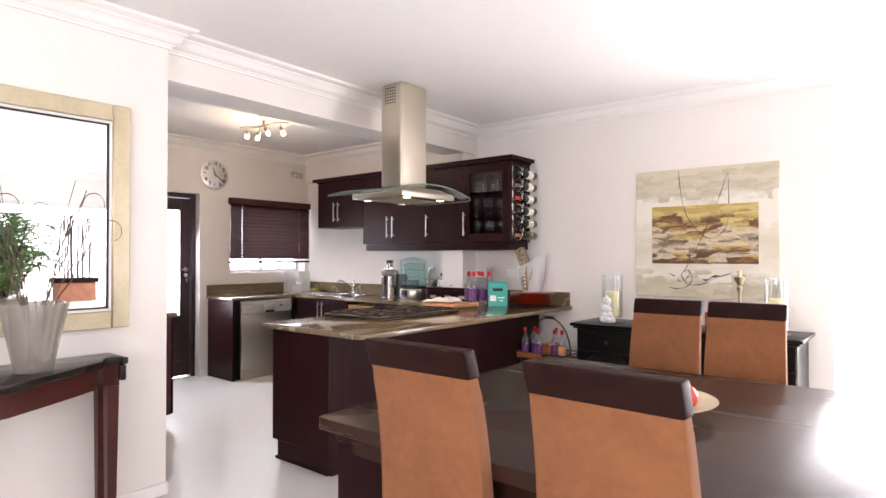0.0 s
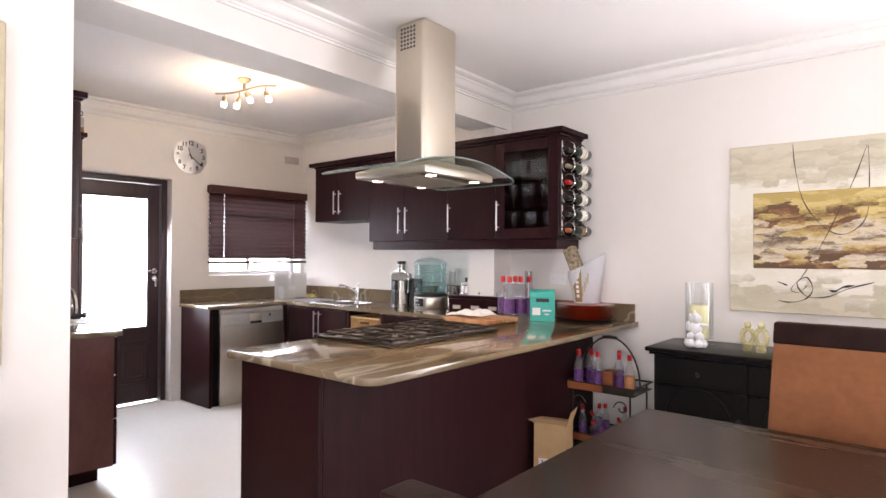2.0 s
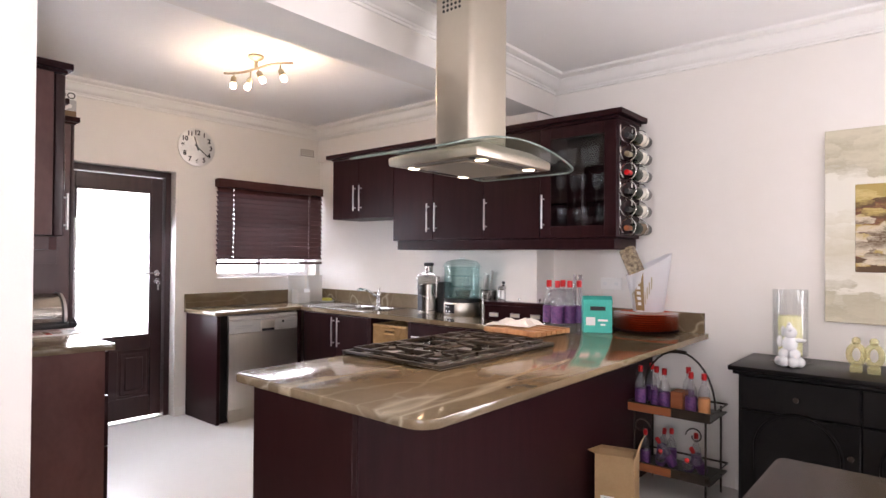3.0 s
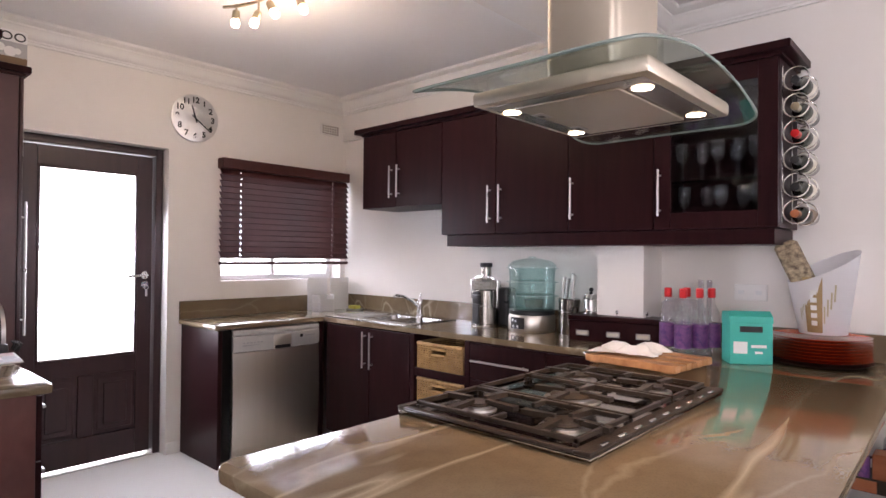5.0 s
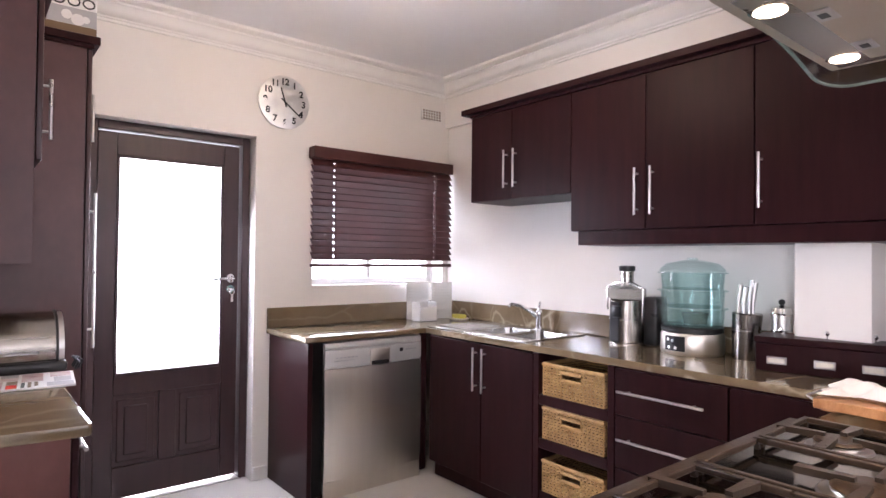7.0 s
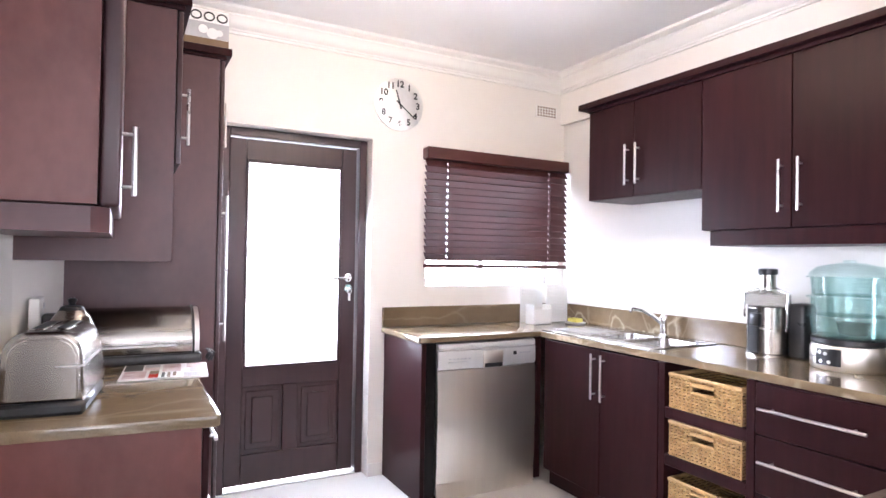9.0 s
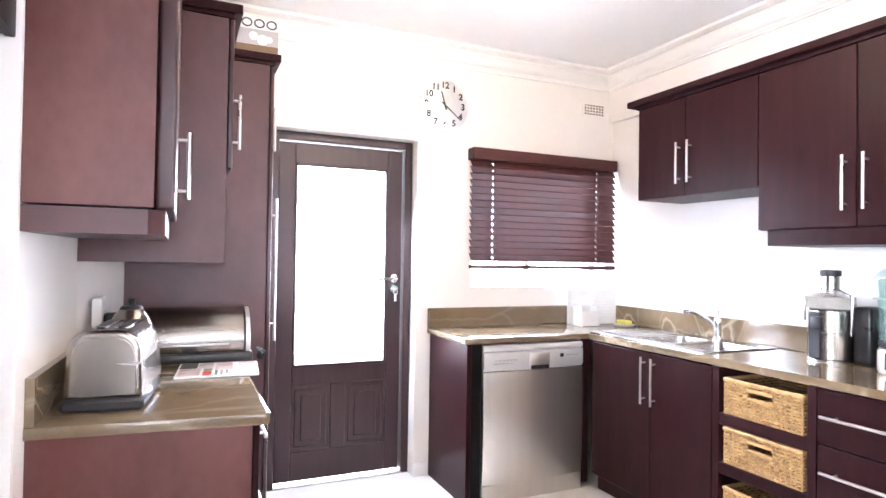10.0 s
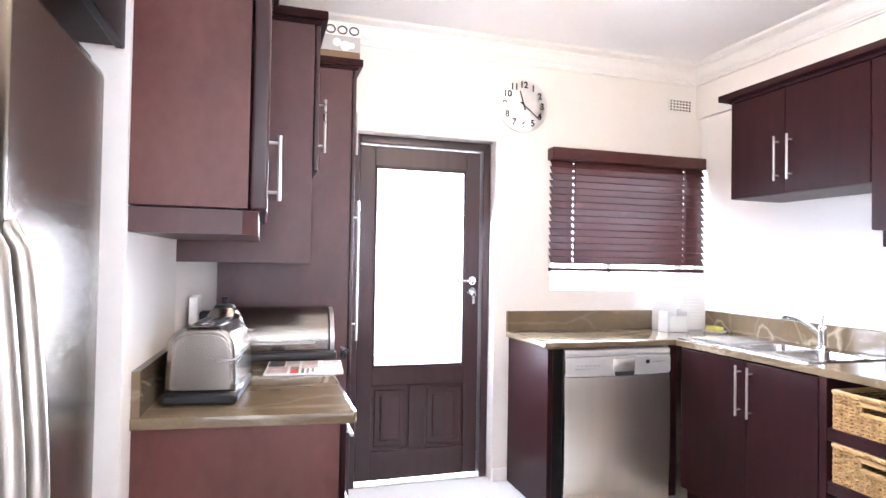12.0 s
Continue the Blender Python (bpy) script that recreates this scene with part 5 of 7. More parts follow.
clock = thing("wall_clock", (WX, 5.525, 2.28), "round brushed aluminium wall clock with black numerals", "clock")
part("dial", turned(bmesh.new(), [(0.15, 0.001), (0.162, 0.006), (0.163, 0.02), (0.158, 0.022), (0.02, 0.0225)], (WX, 5.525, 2.28), (1, 0, 0), 56), "clock_face", clock)
for h in range(1, 13):
    a = radians(90 - 30 * h)
    writing("numeral", str(h), 0.055, facing_east(WX + 0.024, 5.525 + 0.124 * math.cos(a), 2.28 + 0.124 * math.sin(a)), "black_print", clock, 0.0008, 0.0016)
for nm, ang, ln, w in (("hour_hand", 343, 0.09, 0.009), ("minute_hand", 128, 0.135, 0.0075)):
    a = radians(90 - ang)
    d, s = Vector((0, math.cos(a), math.sin(a))), Vector((0, -math.sin(a), math.cos(a)))
    c = Vector((WX + (0.027 if nm == "hour_hand" else 0.029), 5.525, 2.28))
    bm = bmesh.new()
    vs = [c - d * 0.03 - s * w * 0.6, c - d * 0.03 + s * w * 0.6, c + d * ln + s * w * 0.4, c + d * ln - s * w * 0.4]
    lo = [bm.verts.new(v) for v in vs]
    hi = [bm.verts.new(v + Vector((0.0012, 0, 0))) for v in vs]
    for i in range(4):
        bm.faces.new((lo[i], lo[(i + 1) % 4], hi[(i + 1) % 4], hi[i]))
    bm.faces.new(lo), bm.faces.new(hi)
    bmesh.ops.recalc_face_normals(bm, faces=bm.faces)
    part(nm, bm, "black_print", clock)

vent = thing("air_brick", (WX, 6.68, 2.39), "cream painted ventilation grille with square holes", "vent")
part("plate", one_box((WX - 0.001, 6.585, 2.345), (WX + 0.006, 6.775, 2.43), 0.002), "trim", vent)
bm = bmesh.new()
for i in range(7):
    for j in range(4):
        box(bm, (WX + 0.0055, 6.600 + 0.0245 * i, 2.353 + 0.0195 * j), (WX + 0.0068, 6.6155 + 0.0245 * i, 2.3655 + 0.0195 * j))
tagged(part("holes", bm, "brown_print", vent, smooth=False), kind="stuff")


def bands(name, stops, z0, z1, warp, nscale, knife, cell):
    """Paint laid in level bands from z0 to z1, broken up by noise."""
    m = mat(name, (0.5, 0.5, 0.5), 0.6, bump=0.5, bscale=45, bstretch=(1, 1, 2.5))
    t = m.node_tree
    n, link = t.nodes, t.links.new
    tc = n.new("ShaderNodeTexCoord")
    sep = n.new("ShaderNodeSeparateXYZ")
    link(tc.outputs["Object"], sep.inputs[0])
    mp = n.new("ShaderNodeMapping")
    mp.inputs["Scale"].default_value = (1.3, 1, 4.0)
    link(tc.outputs["Object"], mp.inputs["Vector"])
    ns = n.new("ShaderNodeTexNoise")
    ns.inputs["Scale"].default_value, ns.inputs["Detail"].default_value = nscale, 10
    ns.inputs["Roughness"].default_value = 0.84
    link(mp.outputs[0], ns.inputs["Vector"])
    mr = n.new("ShaderNodeMapRange")
    mr.inputs["From Min"].default_value, mr.inputs["From Max"].default_value = z0, z1
    link(sep.outputs["Z"], mr.inputs["Value"])
    ma = n.new("ShaderNodeMath")
    ma.operation = "MULTIPLY_ADD"
    ma.inputs[1].default_value = warp
    link(ns.outputs["Fac"], ma.inputs[0])
    link(mr.outputs[0], ma.inputs[2])
    sub = n.new("ShaderNodeMath")
    sub.operation = "SUBTRACT"
    sub.inputs[1].default_value = warp * 0.5
    link(ma.outputs[0], sub.inputs[0])
    grid = n.new("ShaderNodeMapping")
    grid.inputs["Scale"].default_value = cell
    link(tc.outputs["Object"], grid.inputs["Vector"])
    ragged = n.new("ShaderNodeMix")
    ragged.data_type, ragged.blend_type = "RGBA", "LINEAR_LIGHT"
    ragged.inputs[0].default_value = 0.35
    link(grid.outputs[0], ragged.inputs[6])
    link(ns.outputs["Color"], ragged.inputs[7])
    patch = n.new("ShaderNodeTexVoronoi")
    patch.distance = "CHEBYCHEV"
    patch.inputs["Scale"].default_value = 1.0
    link(ragged.outputs[2], patch.inputs["Vector"])
    tone = n.new("ShaderNodeSeparateColor")
    link(patch.outputs["Color"], tone.inputs[0])
    lay = n.new("ShaderNodeMath")
    lay.operation = "MULTIPLY_ADD"
    lay.inputs[1].default_value, lay.inputs[2].default_value = knife, -knife / 2
    link(tone.outputs[0], lay.inputs[0])
    joined = n.new("ShaderNodeMath")
    joined.operation = "ADD"
    link(sub.outputs[0], joined.inputs[0])
    link(lay.outputs[0], joined.inputs[1])
    cr = n.new("ShaderNodeValToRGB")
    e = cr.color_ramp.elements
    for k, (p, c) in enumerate(stops):
        el = e[k] if k < 2 else e.new(p)
        el.position, el.color = p, (*c, 1)
    link(joined.outputs[0], cr.inputs[0])
    link(cr.outputs[0], n["Principled BSDF"].inputs["Base Color"])
    return m


CREAM, GREY, WHITE = (0.6, 0.55, 0.42), (0.47, 0.43, 0.31), (0.74, 0.71, 0.62)
OCHRE, BROWN, PALE, RUST = (0.44, 0.32, 0.1), (0.11, 0.06, 0.025), (0.62, 0.53, 0.4), (0.18, 0.07, 0.035)
M["canvas"] = bands("canvas_paint", [(0.0, CREAM), (1.0, CREAM), (0.12, GREY), (0.2, WHITE), (0.4, CREAM), (0.55, WHITE), (0.72, WHITE), (0.8, GREY), (0.86, CREAM), (0.93, GREY)], -0.51, 0.51, 0.26, 5.0, 0.14, (7, 1, 13))
M["canvas_inner"] = bands("canvas_inner_paint", [(0.0, BROWN), (1.0, OCHRE), (0.06, RUST), (0.12, OCHRE), (0.2, PALE), (0.34, BROWN), (0.42, PALE), (0.52, OCHRE), (0.6, RUST), (0.66, BROWN), (0.74, OCHRE), (0.8, (0.6, 0.47, 0.2)), (0.9, OCHRE)], -0.228, 0.228, 0.42, 9.0, 0.34, (8, 1, 22))
art = thing("painting", (-3.57, 6.83, 1.53), "large abstract cream canvas with ochre centre and black lines", "painting")
part("canvas", one_box((-4.098, 6.812, 1.022), (-3.042, 6.848, 2.042), 0.003), "canvas", art)
part("inner_panel", one_box((-3.962, 6.807, 1.29), (-3.178, 6.8125, 1.747), 0.002), "canvas_inner", art, "ochre and rust painted centre panel")
def stroke(pts, r):
    pts = [Vector((x, 6.8065 if 1.28 < z < 1.75 and -3.97 < x < -3.17 else 6.8115, z)) for x, z in pts]
    fine = []
    for i in range(len(pts) - 1):
        p0, p1, p2, p3 = pts[max(i - 1, 0)], pts[i], pts[i + 1], pts[min(i + 2, len(pts) - 1)]
        for k in range(6):
            u = k / 6
            fine.append(0.5 * ((2 * p1) + (p2 - p0) * u + (2 * p0 - 5 * p1 + 4 * p2 - p3) * u * u + (3 * p1 - p0 - 3 * p2 + p3) * u ** 3))
    fine.append(pts[-1])
    rs = [r * (0.32 + 0.5 * abs(math.sin(1.7 * i / 5)) ** 3) for i in range(len(fine))]
    part("brush_line", tube(bmesh.new(), fine, rs, 5), "black_print", art)
stroke([(-3.75, 2.03), (-3.74, 1.9), (-3.70, 1.7), (-3.62, 1.56), (-3.53, 1.49), (-3.45, 1.51), (-3.39, 1.6), (-3.38, 1.8), (-3.385, 1.98)], 0.004)
stroke([(-3.39, 1.985), (-3.45, 1.8), (-3.53, 1.6), (-3.62, 1.4), (-3.70, 1.25), (-3.76, 1.17), (-3.72, 1.15), (-3.68, 1.19)], 0.0035)
stroke([(-3.83, 1.1), (-3.77, 1.09), (-3.69, 1.11), (-3.65, 1.17), (-3.68, 1.24), (-3.73, 1.2), (-3.68, 1.13), (-3.58, 1.13), (-3.48, 1.18), (-3.36, 1.22)], 0.005)
stroke([(-3.57, 1.17), (-3.54, 1.165), (-3.5, 1.19), (-3.45, 1.2)], 0.009)
stroke([(-3.83, 1.21), (-3.78, 1.19)], 0.006)

# ---- on the long worktop ----
W = 0.9005
rack = thing("dish_rack", (-8.40, 6.62, W), "white plastic dish drainer standing folded in the corner", "dish rack")
for k, (y0, y1, lean) in enumerate(((6.42, 6.61, 0.0), (6.60, 6.79, 0.02))):
    x = -8.44 + 0.05 * k
    tray = part("tray", one_box((x, y0, W), (x + 0.006, y1, W + 0.26), 0.003), "white_plastic", rack)
    for j in range(9):
        part("rib", one_box((x + 0.0062, y0 + 0.014, W + 0.05 + 0.021 * j), (x + 0.014, y1 - 0.014, W + 0.058 + 0.021 * j), 0.001), "white_plastic", tray)
bm = bmesh.new()
for a, b in (((-8.375, 6.42, W), (-8.28, 6.43, W + 0.13)), ((-8.375, 6.56, W), (-8.28, 6.57, W + 0.13)), ((-8.29, 6.43, W), (-8.28, 6.56, W + 0.1)), ((-8.375, 6.43, W), (-8.29, 6.56, W + 0.008))):
    box(bm, a, b, 0.003)
part("cutlery_cup", bm, "white_plastic", rack)
sp = thing("sponge", (-8.25, 6.74, W), "yellow washing up sponge in a small dish", "sponge")
part("sponge_block", one_box((-8.29, 6.71, W + 0.012), (-8.2, 6.77, W + 0.038), 0.006, 2), "sponge", sp)
part("dish", turned(bmesh.new(), [(0.05, 0), (0.065, 0.004), (0.07, 0.011)], (-8.245, 6.74, W), seg=20), "white_plastic", sp)

ju = thing("juicer", (-6.86, 6.70, W), "tall steel centrifugal juicer with black chute and clear collar", "juicer")
J = (-6.86, 6.70, W)
part("body", turned(bmesh.new(), [(0.095, 0), (0.095, 0.012), (0.089, 0.016), (0.086, 0.225), (0.08, 0.232)], J, seg=32), "small_steel", ju)
part("spout", one_box((-6.885, 6.597, W + 0.14), (-6.835, 6.625, W + 0.2), 0.008, 2), "black_plastic", ju)
part("front_strip", one_box((-6.9, 6.606, W + 0.016), (-6.845, 6.64, W + 0.22), 0.004), "black_plastic", ju)
part("collar", turned(bmesh.new(), [(0.092, 0.234), (0.096, 0.25), (0.094, 0.285), (0.055, 0.3)], J, seg=32), "frosted", ju)
part("chute", turned(bmesh.new(), [(0.034, 0.301), (0.033, 0.375)], J, seg=24), "small_steel", ju)
part("chute_cap", turned(bmesh.new(), [(0.036, 0.3755), (0.041, 0.38), (0.041, 0.402), (0.03, 0.405)], J, seg=24), "black_plastic", ju)
part("locking_arm", tube(bmesh.new(), [(-6.962, 6.68, W + 0.17), (-6.966, 6.68, W + 0.29), (-6.91, 6.68, W + 0.315), (-6.81, 6.68, W + 0.315), (-6.754, 6.68, W + 0.29), (-6.758, 6.68, W + 0.12)], 0.006, 8), "chrome", ju)
part("pulp_bin", one_box((-6.77, 6.70, W), (-6.69, 6.81, W + 0.25), 0.02, 3), "black_plastic", ju)

st = thing("food_steamer", (-6.50, 6.69, W), "food steamer with steel base and three aqua clear tiers", "steamer")
S = (-6.50, 6.69, W)
base = part("base", turned(bmesh.new(), [(0.135, 0), (0.141, 0.01), (0.141, 0.085), (0.134, 0.1)], S, seg=40), "steel_v", st)
bm = bmesh.new()
for k in range(7):
    a0, a1 = radians(-116 + 6 * k), radians(-116 + 6 * (k + 1))
    vs = [(S[0] + 0.1425 * math.cos(a), S[1] + 0.1425 * math.sin(a), W + z) for a, z in ((a0, 0.02), (a1, 0.02), (a1, 0.088), (a0, 0.088))]
    bm.faces.new([bm.verts.new(v) for v in vs])
steam_panel = part("control_panel", bm, "black_plastic", base)
for deg, z, mm in ((-98, 0.066, "grey_plastic"), (-108, 0.07, "white_plastic"), (-106, 0.034, "white_plastic"), (-92, 0.034, "white_plastic")):
    a = radians(deg)
    part("control_mark", turned(bmesh.new(), [(0.008, 0), (0.006, 0.003)], (S[0] + 0.142 * math.cos(a), S[1] + 0.142 * math.sin(a), W + z), (math.cos(a), math.sin(a), 0), 10), mm, steam_panel)
part("base_ring", turned(bmesh.new(), [(0.13, 0.1), (0.138, 0.105), (0.138, 0.125), (0.125, 0.13)], S, seg=40), "black_plastic", st)
for k in range(3):
    z = 0.13 + 0.083 * k
    tier = part("tier", turned(bmesh.new(), [(0.135, z), (0.141, z + 0.076), (0.156, z + 0.079), (0.156, z + 0.083), (0.138, z + 0.081), (0.132, z + 0.004)], S, seg=40, cap=False), "aqua", st, "aqua tinted clear tier")
    part("tier_floor", turned(bmesh.new(), [(0.124, z + 0.004), (0.124, z + 0.008)], S, seg=32), "aqua", tier)
part("lid", turned(bmesh.new(), [(0.146, 0.381), (0.143, 0.395), (0.115, 0.42), (0.05, 0.434), (0.024, 0.436), (0.024, 0.446), (0.008, 0.448)], S, seg=40, cap=False), "aqua", st)
part("rice_cup", turned(bmesh.new(), [(0.05, 0.142), (0.06, 0.19)], (-6.48, 6.68, W), seg=24), "frosted", st)

kn = thing("knife_block", (-6.27, 6.72, W), "steel knife block holding steel handled knives", "knife block")
part("block", turned(bmesh.new(), [(0.05, 0), (0.052, 0.01), (0.062, 0.2), (0.058, 0.205)], (-6.27, 6.72, W), (0.05, 0.0, 1), seg=24), "small_steel", kn)
for k, (dx, dy, h) in enumerate(((-0.03, -0.02, 0.13), (0.0, -0.035, 0.12), (0.03, -0.015, 0.14), (0.0, 0.02, 0.15), (-0.025, 0.02, 0.12))):
    p = Vector((-6.26 + dx, 6.72 + dy, W + 0.2))
    part("knife_handle", tube(bmesh.new(), [p, p + Vector((0.002, 0, h * 0.5)), p + Vector((0.012, 0, h))], [0.007, 0.01, 0.012], 8), "nickel", kn)

pr = thing("french_press", (-6.11, 6.70, W + 0.14), "small steel and glass french press on a dark box", "coffee press")
P = (-6.11, 6.70, W + 0.1375)
part("beaker", turned(bmesh.new(), [(0.04, 0), (0.04, 0.078)], P, seg=24), "nickel", pr)
bm = turned(bmesh.new(), [(0.04, 0.072), (0.043, 0.078), (0.036, 0.1), (0.012, 0.112)], P, seg=24)
part("foot_ring", turned(bmesh.new(), [(0.042, 0.0), (0.042, 0.008)], P, seg=24), "chrome", pr)
part("lid", bm, "chrome", pr)
ball(bm := bmesh.new(), (P[0], P[1], P[2] + 0.125), 0.013)
part("plunger_knob", bm, "black_plastic", pr)

bx = thing("storage_box", (-5.91, 6.57, W), "dark timber storage box with three metal label holders", "box")
T = Matrix.Translation((-5.91, 6.60, W)) @ Matrix.Rotation(radians(12), 4, "Z")
def tbox(a, b, bev=0.003, mtx=None):
    bm = one_box(a, b, bev)
    bmesh.ops.transform(bm, matrix=mtx or T, verts=bm.verts)
    return bm
for x in (-0.16, 0.0, 0.15):
    bm = turned(bmesh.new(), [(0.004, 0), (0.004, 0.01), (0.009, 0.015), (0.01, 0.022), (0.006, 0.029)], T @ Vector((x, 0.02, 0.136)), seg=12)
    part("lid_knob", bm, "chrome", bx, "small chrome lid knob")
part("body", tbox((-0.235, -0.065, 0), (0.235, 0.10, 0.11)), "wood", bx)
part("lid", tbox((-0.24, -0.07, 0.111), (0.24, 0.105, 0.136)), "wood", bx)
for x in (-0.16, 0.0, 0.15):
    p_ = part("label_holder", tbox((x - 0.035, -0.07, 0.03), (x + 0.035, -0.066, 0.06), 0.001), "nickel", bx)
    part("paper_label", tbox((x - 0.028, -0.0715, 0.036), (x + 0.028, -0.0702, 0.054), 0), "paper", p_)

cb = thing("chopping_board", (-5.53, 6.11, W), "slatted wooden chopping board with wire handle", "chopping board")
T2 = Matrix.Translation((-5.53, 6.115, W)) @ Matrix.Rotation(radians(-5), 4, "Z")
for k in range(7):
    y = -0.165 + 0.0475 * k
    part("slat", tbox((-0.2, y, 0.006 if k % 2 else 0.004), (0.2, y + 0.044, 0.034 if k % 2 == 0 else 0.03), 0.003, T2), "board", cb)
bm = tbox((-0.18, -0.16, 0.0), (-0.14, 0.16, 0.006), 0.001, T2)
bm2 = one_box((0.14, -0.16, 0.0), (0.18, 0.16, 0.006), 0.001)
bmesh.ops.transform(bm2, matrix=T2, verts=bm2.verts)
part("batten", bm, "board", cb), part("batten", bm2, "board", cb)
part("wire_handle", tube(bmesh.new(), [T2 @ Vector(v) for v in ((-0.2, -0.14, 0.02), (-0.23, -0.13, 0.03), (-0.235, -0.05, 0.032), (-0.235, 0.03, 0.03), (-0.2, 0.05, 0.02))], 0.004, 8), "nickel", cb)
cl = thing("dish_cloth", (-5.62, 6.12, W + 0.035), "crumpled white cotton dish cloth on the board", "cloth")
bm = bmesh.new()
nu, nv = 22, 16
grid = [[None] * (nv + 1) for _ in range(nu + 1)]
for i in range(nu + 1):
    for j in range(nv + 1):
        u, v = i / nu - 0.5, j / nv - 0.5
        edge = min(0.5 - abs(u), 0.5 - abs(v))
        z = W + 0.037 + 0.05 * min(1, edge * 5) * (0.35 + noise.noise(Vector((u * 4, v * 4, 1.3)))) + 0.006
        z = max(W + 0.036, z)
        x = -5.61 + 0.27 * u + 0.03 * noise.noise(Vector((v * 5, 0.3, u)))
        y = 6.11 + 0.19 * v + 0.04 * u + 0.03 * noise.noise(Vector((u * 5, 2.1, v)))
        grid[i][j] = bm.verts.new((x, y, z))
for i in range(nu):
    for j in range(nv):
        bm.faces.new((grid[i][j], grid[i + 1][j], grid[i + 1][j + 1], grid[i][j + 1]))
ex = bmesh.ops.extrude_face_region(bm, geom=list(bm.faces))
for v in ex["geom"]:
    if isinstance(v, bmesh.types.BMVert):
        v.co.z += 0.004
bmesh.ops.recalc_face_normals(bm, faces=bm.faces)
part("fabric", bm, "cloth", cl)


def spirit_bottle(at, label_mat="purple", tilt=None, h=0.27, group="red capped bottles on the worktop", where="on the worktop"):
    colour = "purple" if label_mat == "purple" else "orange"
    b = thing("bottle", at, "clear glass bottle, red cap, %s label, %s" % (colour, where), "bottle", group)
    ax = tilt or (0, 0, 1)
    k = h / 0.27
    body = part("glass_body", turned(bmesh.new(), [(0.028 * k, 0), (0.034 * k, 0.006), (0.034 * k, 0.15 * k), (0.03 * k, 0.172 * k), (0.014 * k, 0.205 * k), (0.012 * k, 0.235 * k)], at, ax, 20), "bottle", b)
    part("label", turned(bmesh.new(), [(0.0348 * k, 0.03 * k), (0.0348 * k, 0.125 * k)], at, ax, 20, cap=False), label_mat, body)
    part("cap", turned(bmesh.new(), [(0.0145 * k, 0.232 * k), (0.0155 * k, 0.24 * k), (0.015 * k, 0.268 * k), (0.012 * k, 0.271 * k)], at, ax, 16), "red_cap", b)
    return b


first = spirit_bottle((-5.585, 6.47, W), h=0.305)
for x, y in ((-5.50, 6.43), (-5.45, 6.50), (-5.525, 6.545), (-5.42, 6.57)):
    copy_thing(first, Matrix.Translation((x, y, W)))
jug = thing("plastic_jug", (-5.60, 6.66, W), "smoky clear plastic jug with two standing tubes", "jug")
part("body", one_box((-5.68, 6.60, W), (-5.52, 6.74, W + 0.24), 0.03, 4), "jug_plastic", jug)
for x in (-5.53, -5.49):
    part("tube", turned(bmesh.new(), [(0.012, 0), (0.012, 0.34)], (x + 0.03, 6.66, W), seg=14), "jug_plastic", jug)

tb = thing("teal_box", (-5.21, 6.47, W), "teal printed card box with white panel and dark slot", "box")
T3 = Matrix.Translation((-5.235, 6.445, W)) @ Matrix.Rotation(radians(33), 4, "Z")
body = part("carton", tbox((-0.085, -0.055, 0), (0.085, 0.055, 0.175), 0.002, T3), "teal", tb)
bm = prism(bmesh.new(), [(-0.06, 0.175), (0.06, 0.175), (0.05, 0.215), (-0.02, 0.222), (-0.055, 0.2)], -0.086, 0.086, T3 @ Matrix(((0, 0, 1, 0), (1, 0, 0, 0), (0, 1, 0, 0), (0, 0, 0, 1))))
part("lid", bm, "teal", tb)
part("slot", tbox((-0.045, -0.0565, 0.135), (0.045, -0.0552, 0.16), 0, T3), "black_print", body)
part("white_panel", tbox((-0.07, -0.0565, 0.045), (-0.015, -0.0552, 0.095), 0, T3), "white_card", body)
part("white_panel", tbox((0.0, -0.0565, 0.07), (0.06, -0.0552, 0.082), 0, T3), "white_card", body)
part("white_panel", tbox((0.015, -0.0565, 0.045), (0.045, -0.0552, 0.055), 0, T3), "white_card", body)

PX, PY = -5.0, 6.62
for k in range(8):
    pl = thing("dinner_plate", (PX, PY, W + 0.012 + 0.0135 * k), "red glazed dinner plate in a stack", "plate", "stacked red plates")
    part("plate", turned(bmesh.new(), [(0.11, 0), (0.125, 0.003), (0.185, 0.014), (0.19, 0.0165), (0.12, 0.0085), (0.0, 0.0085)][:5], (PX, PY, W + 0.016 + 0.013 * k), seg=40), "red_ceramic", pl)
pl = thing("charger_plate", (PX, PY, W), "dark brown charger under the red plates", "plate")
part("plate", turned(bmesh.new(), [(0.12, 0), (0.17, 0.008), (0.195, 0.02), (0.19, 0.022), (0.12, 0.0155)], (PX, PY, W), seg=40), "leather", pl)
bk = thing("ice_bucket", (-4.985, 6.63, W + 0.125), "white plastic ice bucket with slanted rim and brown printed band", "bucket")
bm = bmesh.new()
rows = []
B = Vector((-4.985, 6.63, W + 0.131))
for h in range(7):
    row = []
    for i in range(32):
        a = 2 * math.pi * i / 32
        top = 0.285 + 0.07 * math.cos(a - 0.6)
        r = 0.088 + 0.045 * (h / 6)
        row.append(bm.verts.new(B + Vector((r * math.cos(a), r * math.sin(a), top * h / 6))))
    rows.append(row)
for lo, hi in zip(rows, rows[1:]):
    for i in range(32):
        bm.faces.new((lo[i], lo[(i + 1) % 32], hi[(i + 1) % 32], hi[i]))
bm.faces.new(list(reversed(rows[0])))
res = bmesh.ops.solidify(bm, geom=list(bm.faces), thickness=0.004)
bmesh.ops.recalc_face_normals(bm, faces=bm.faces)
bucket = part("bucket_body", bm, "bucket_white", bk)
bm = bmesh.new()
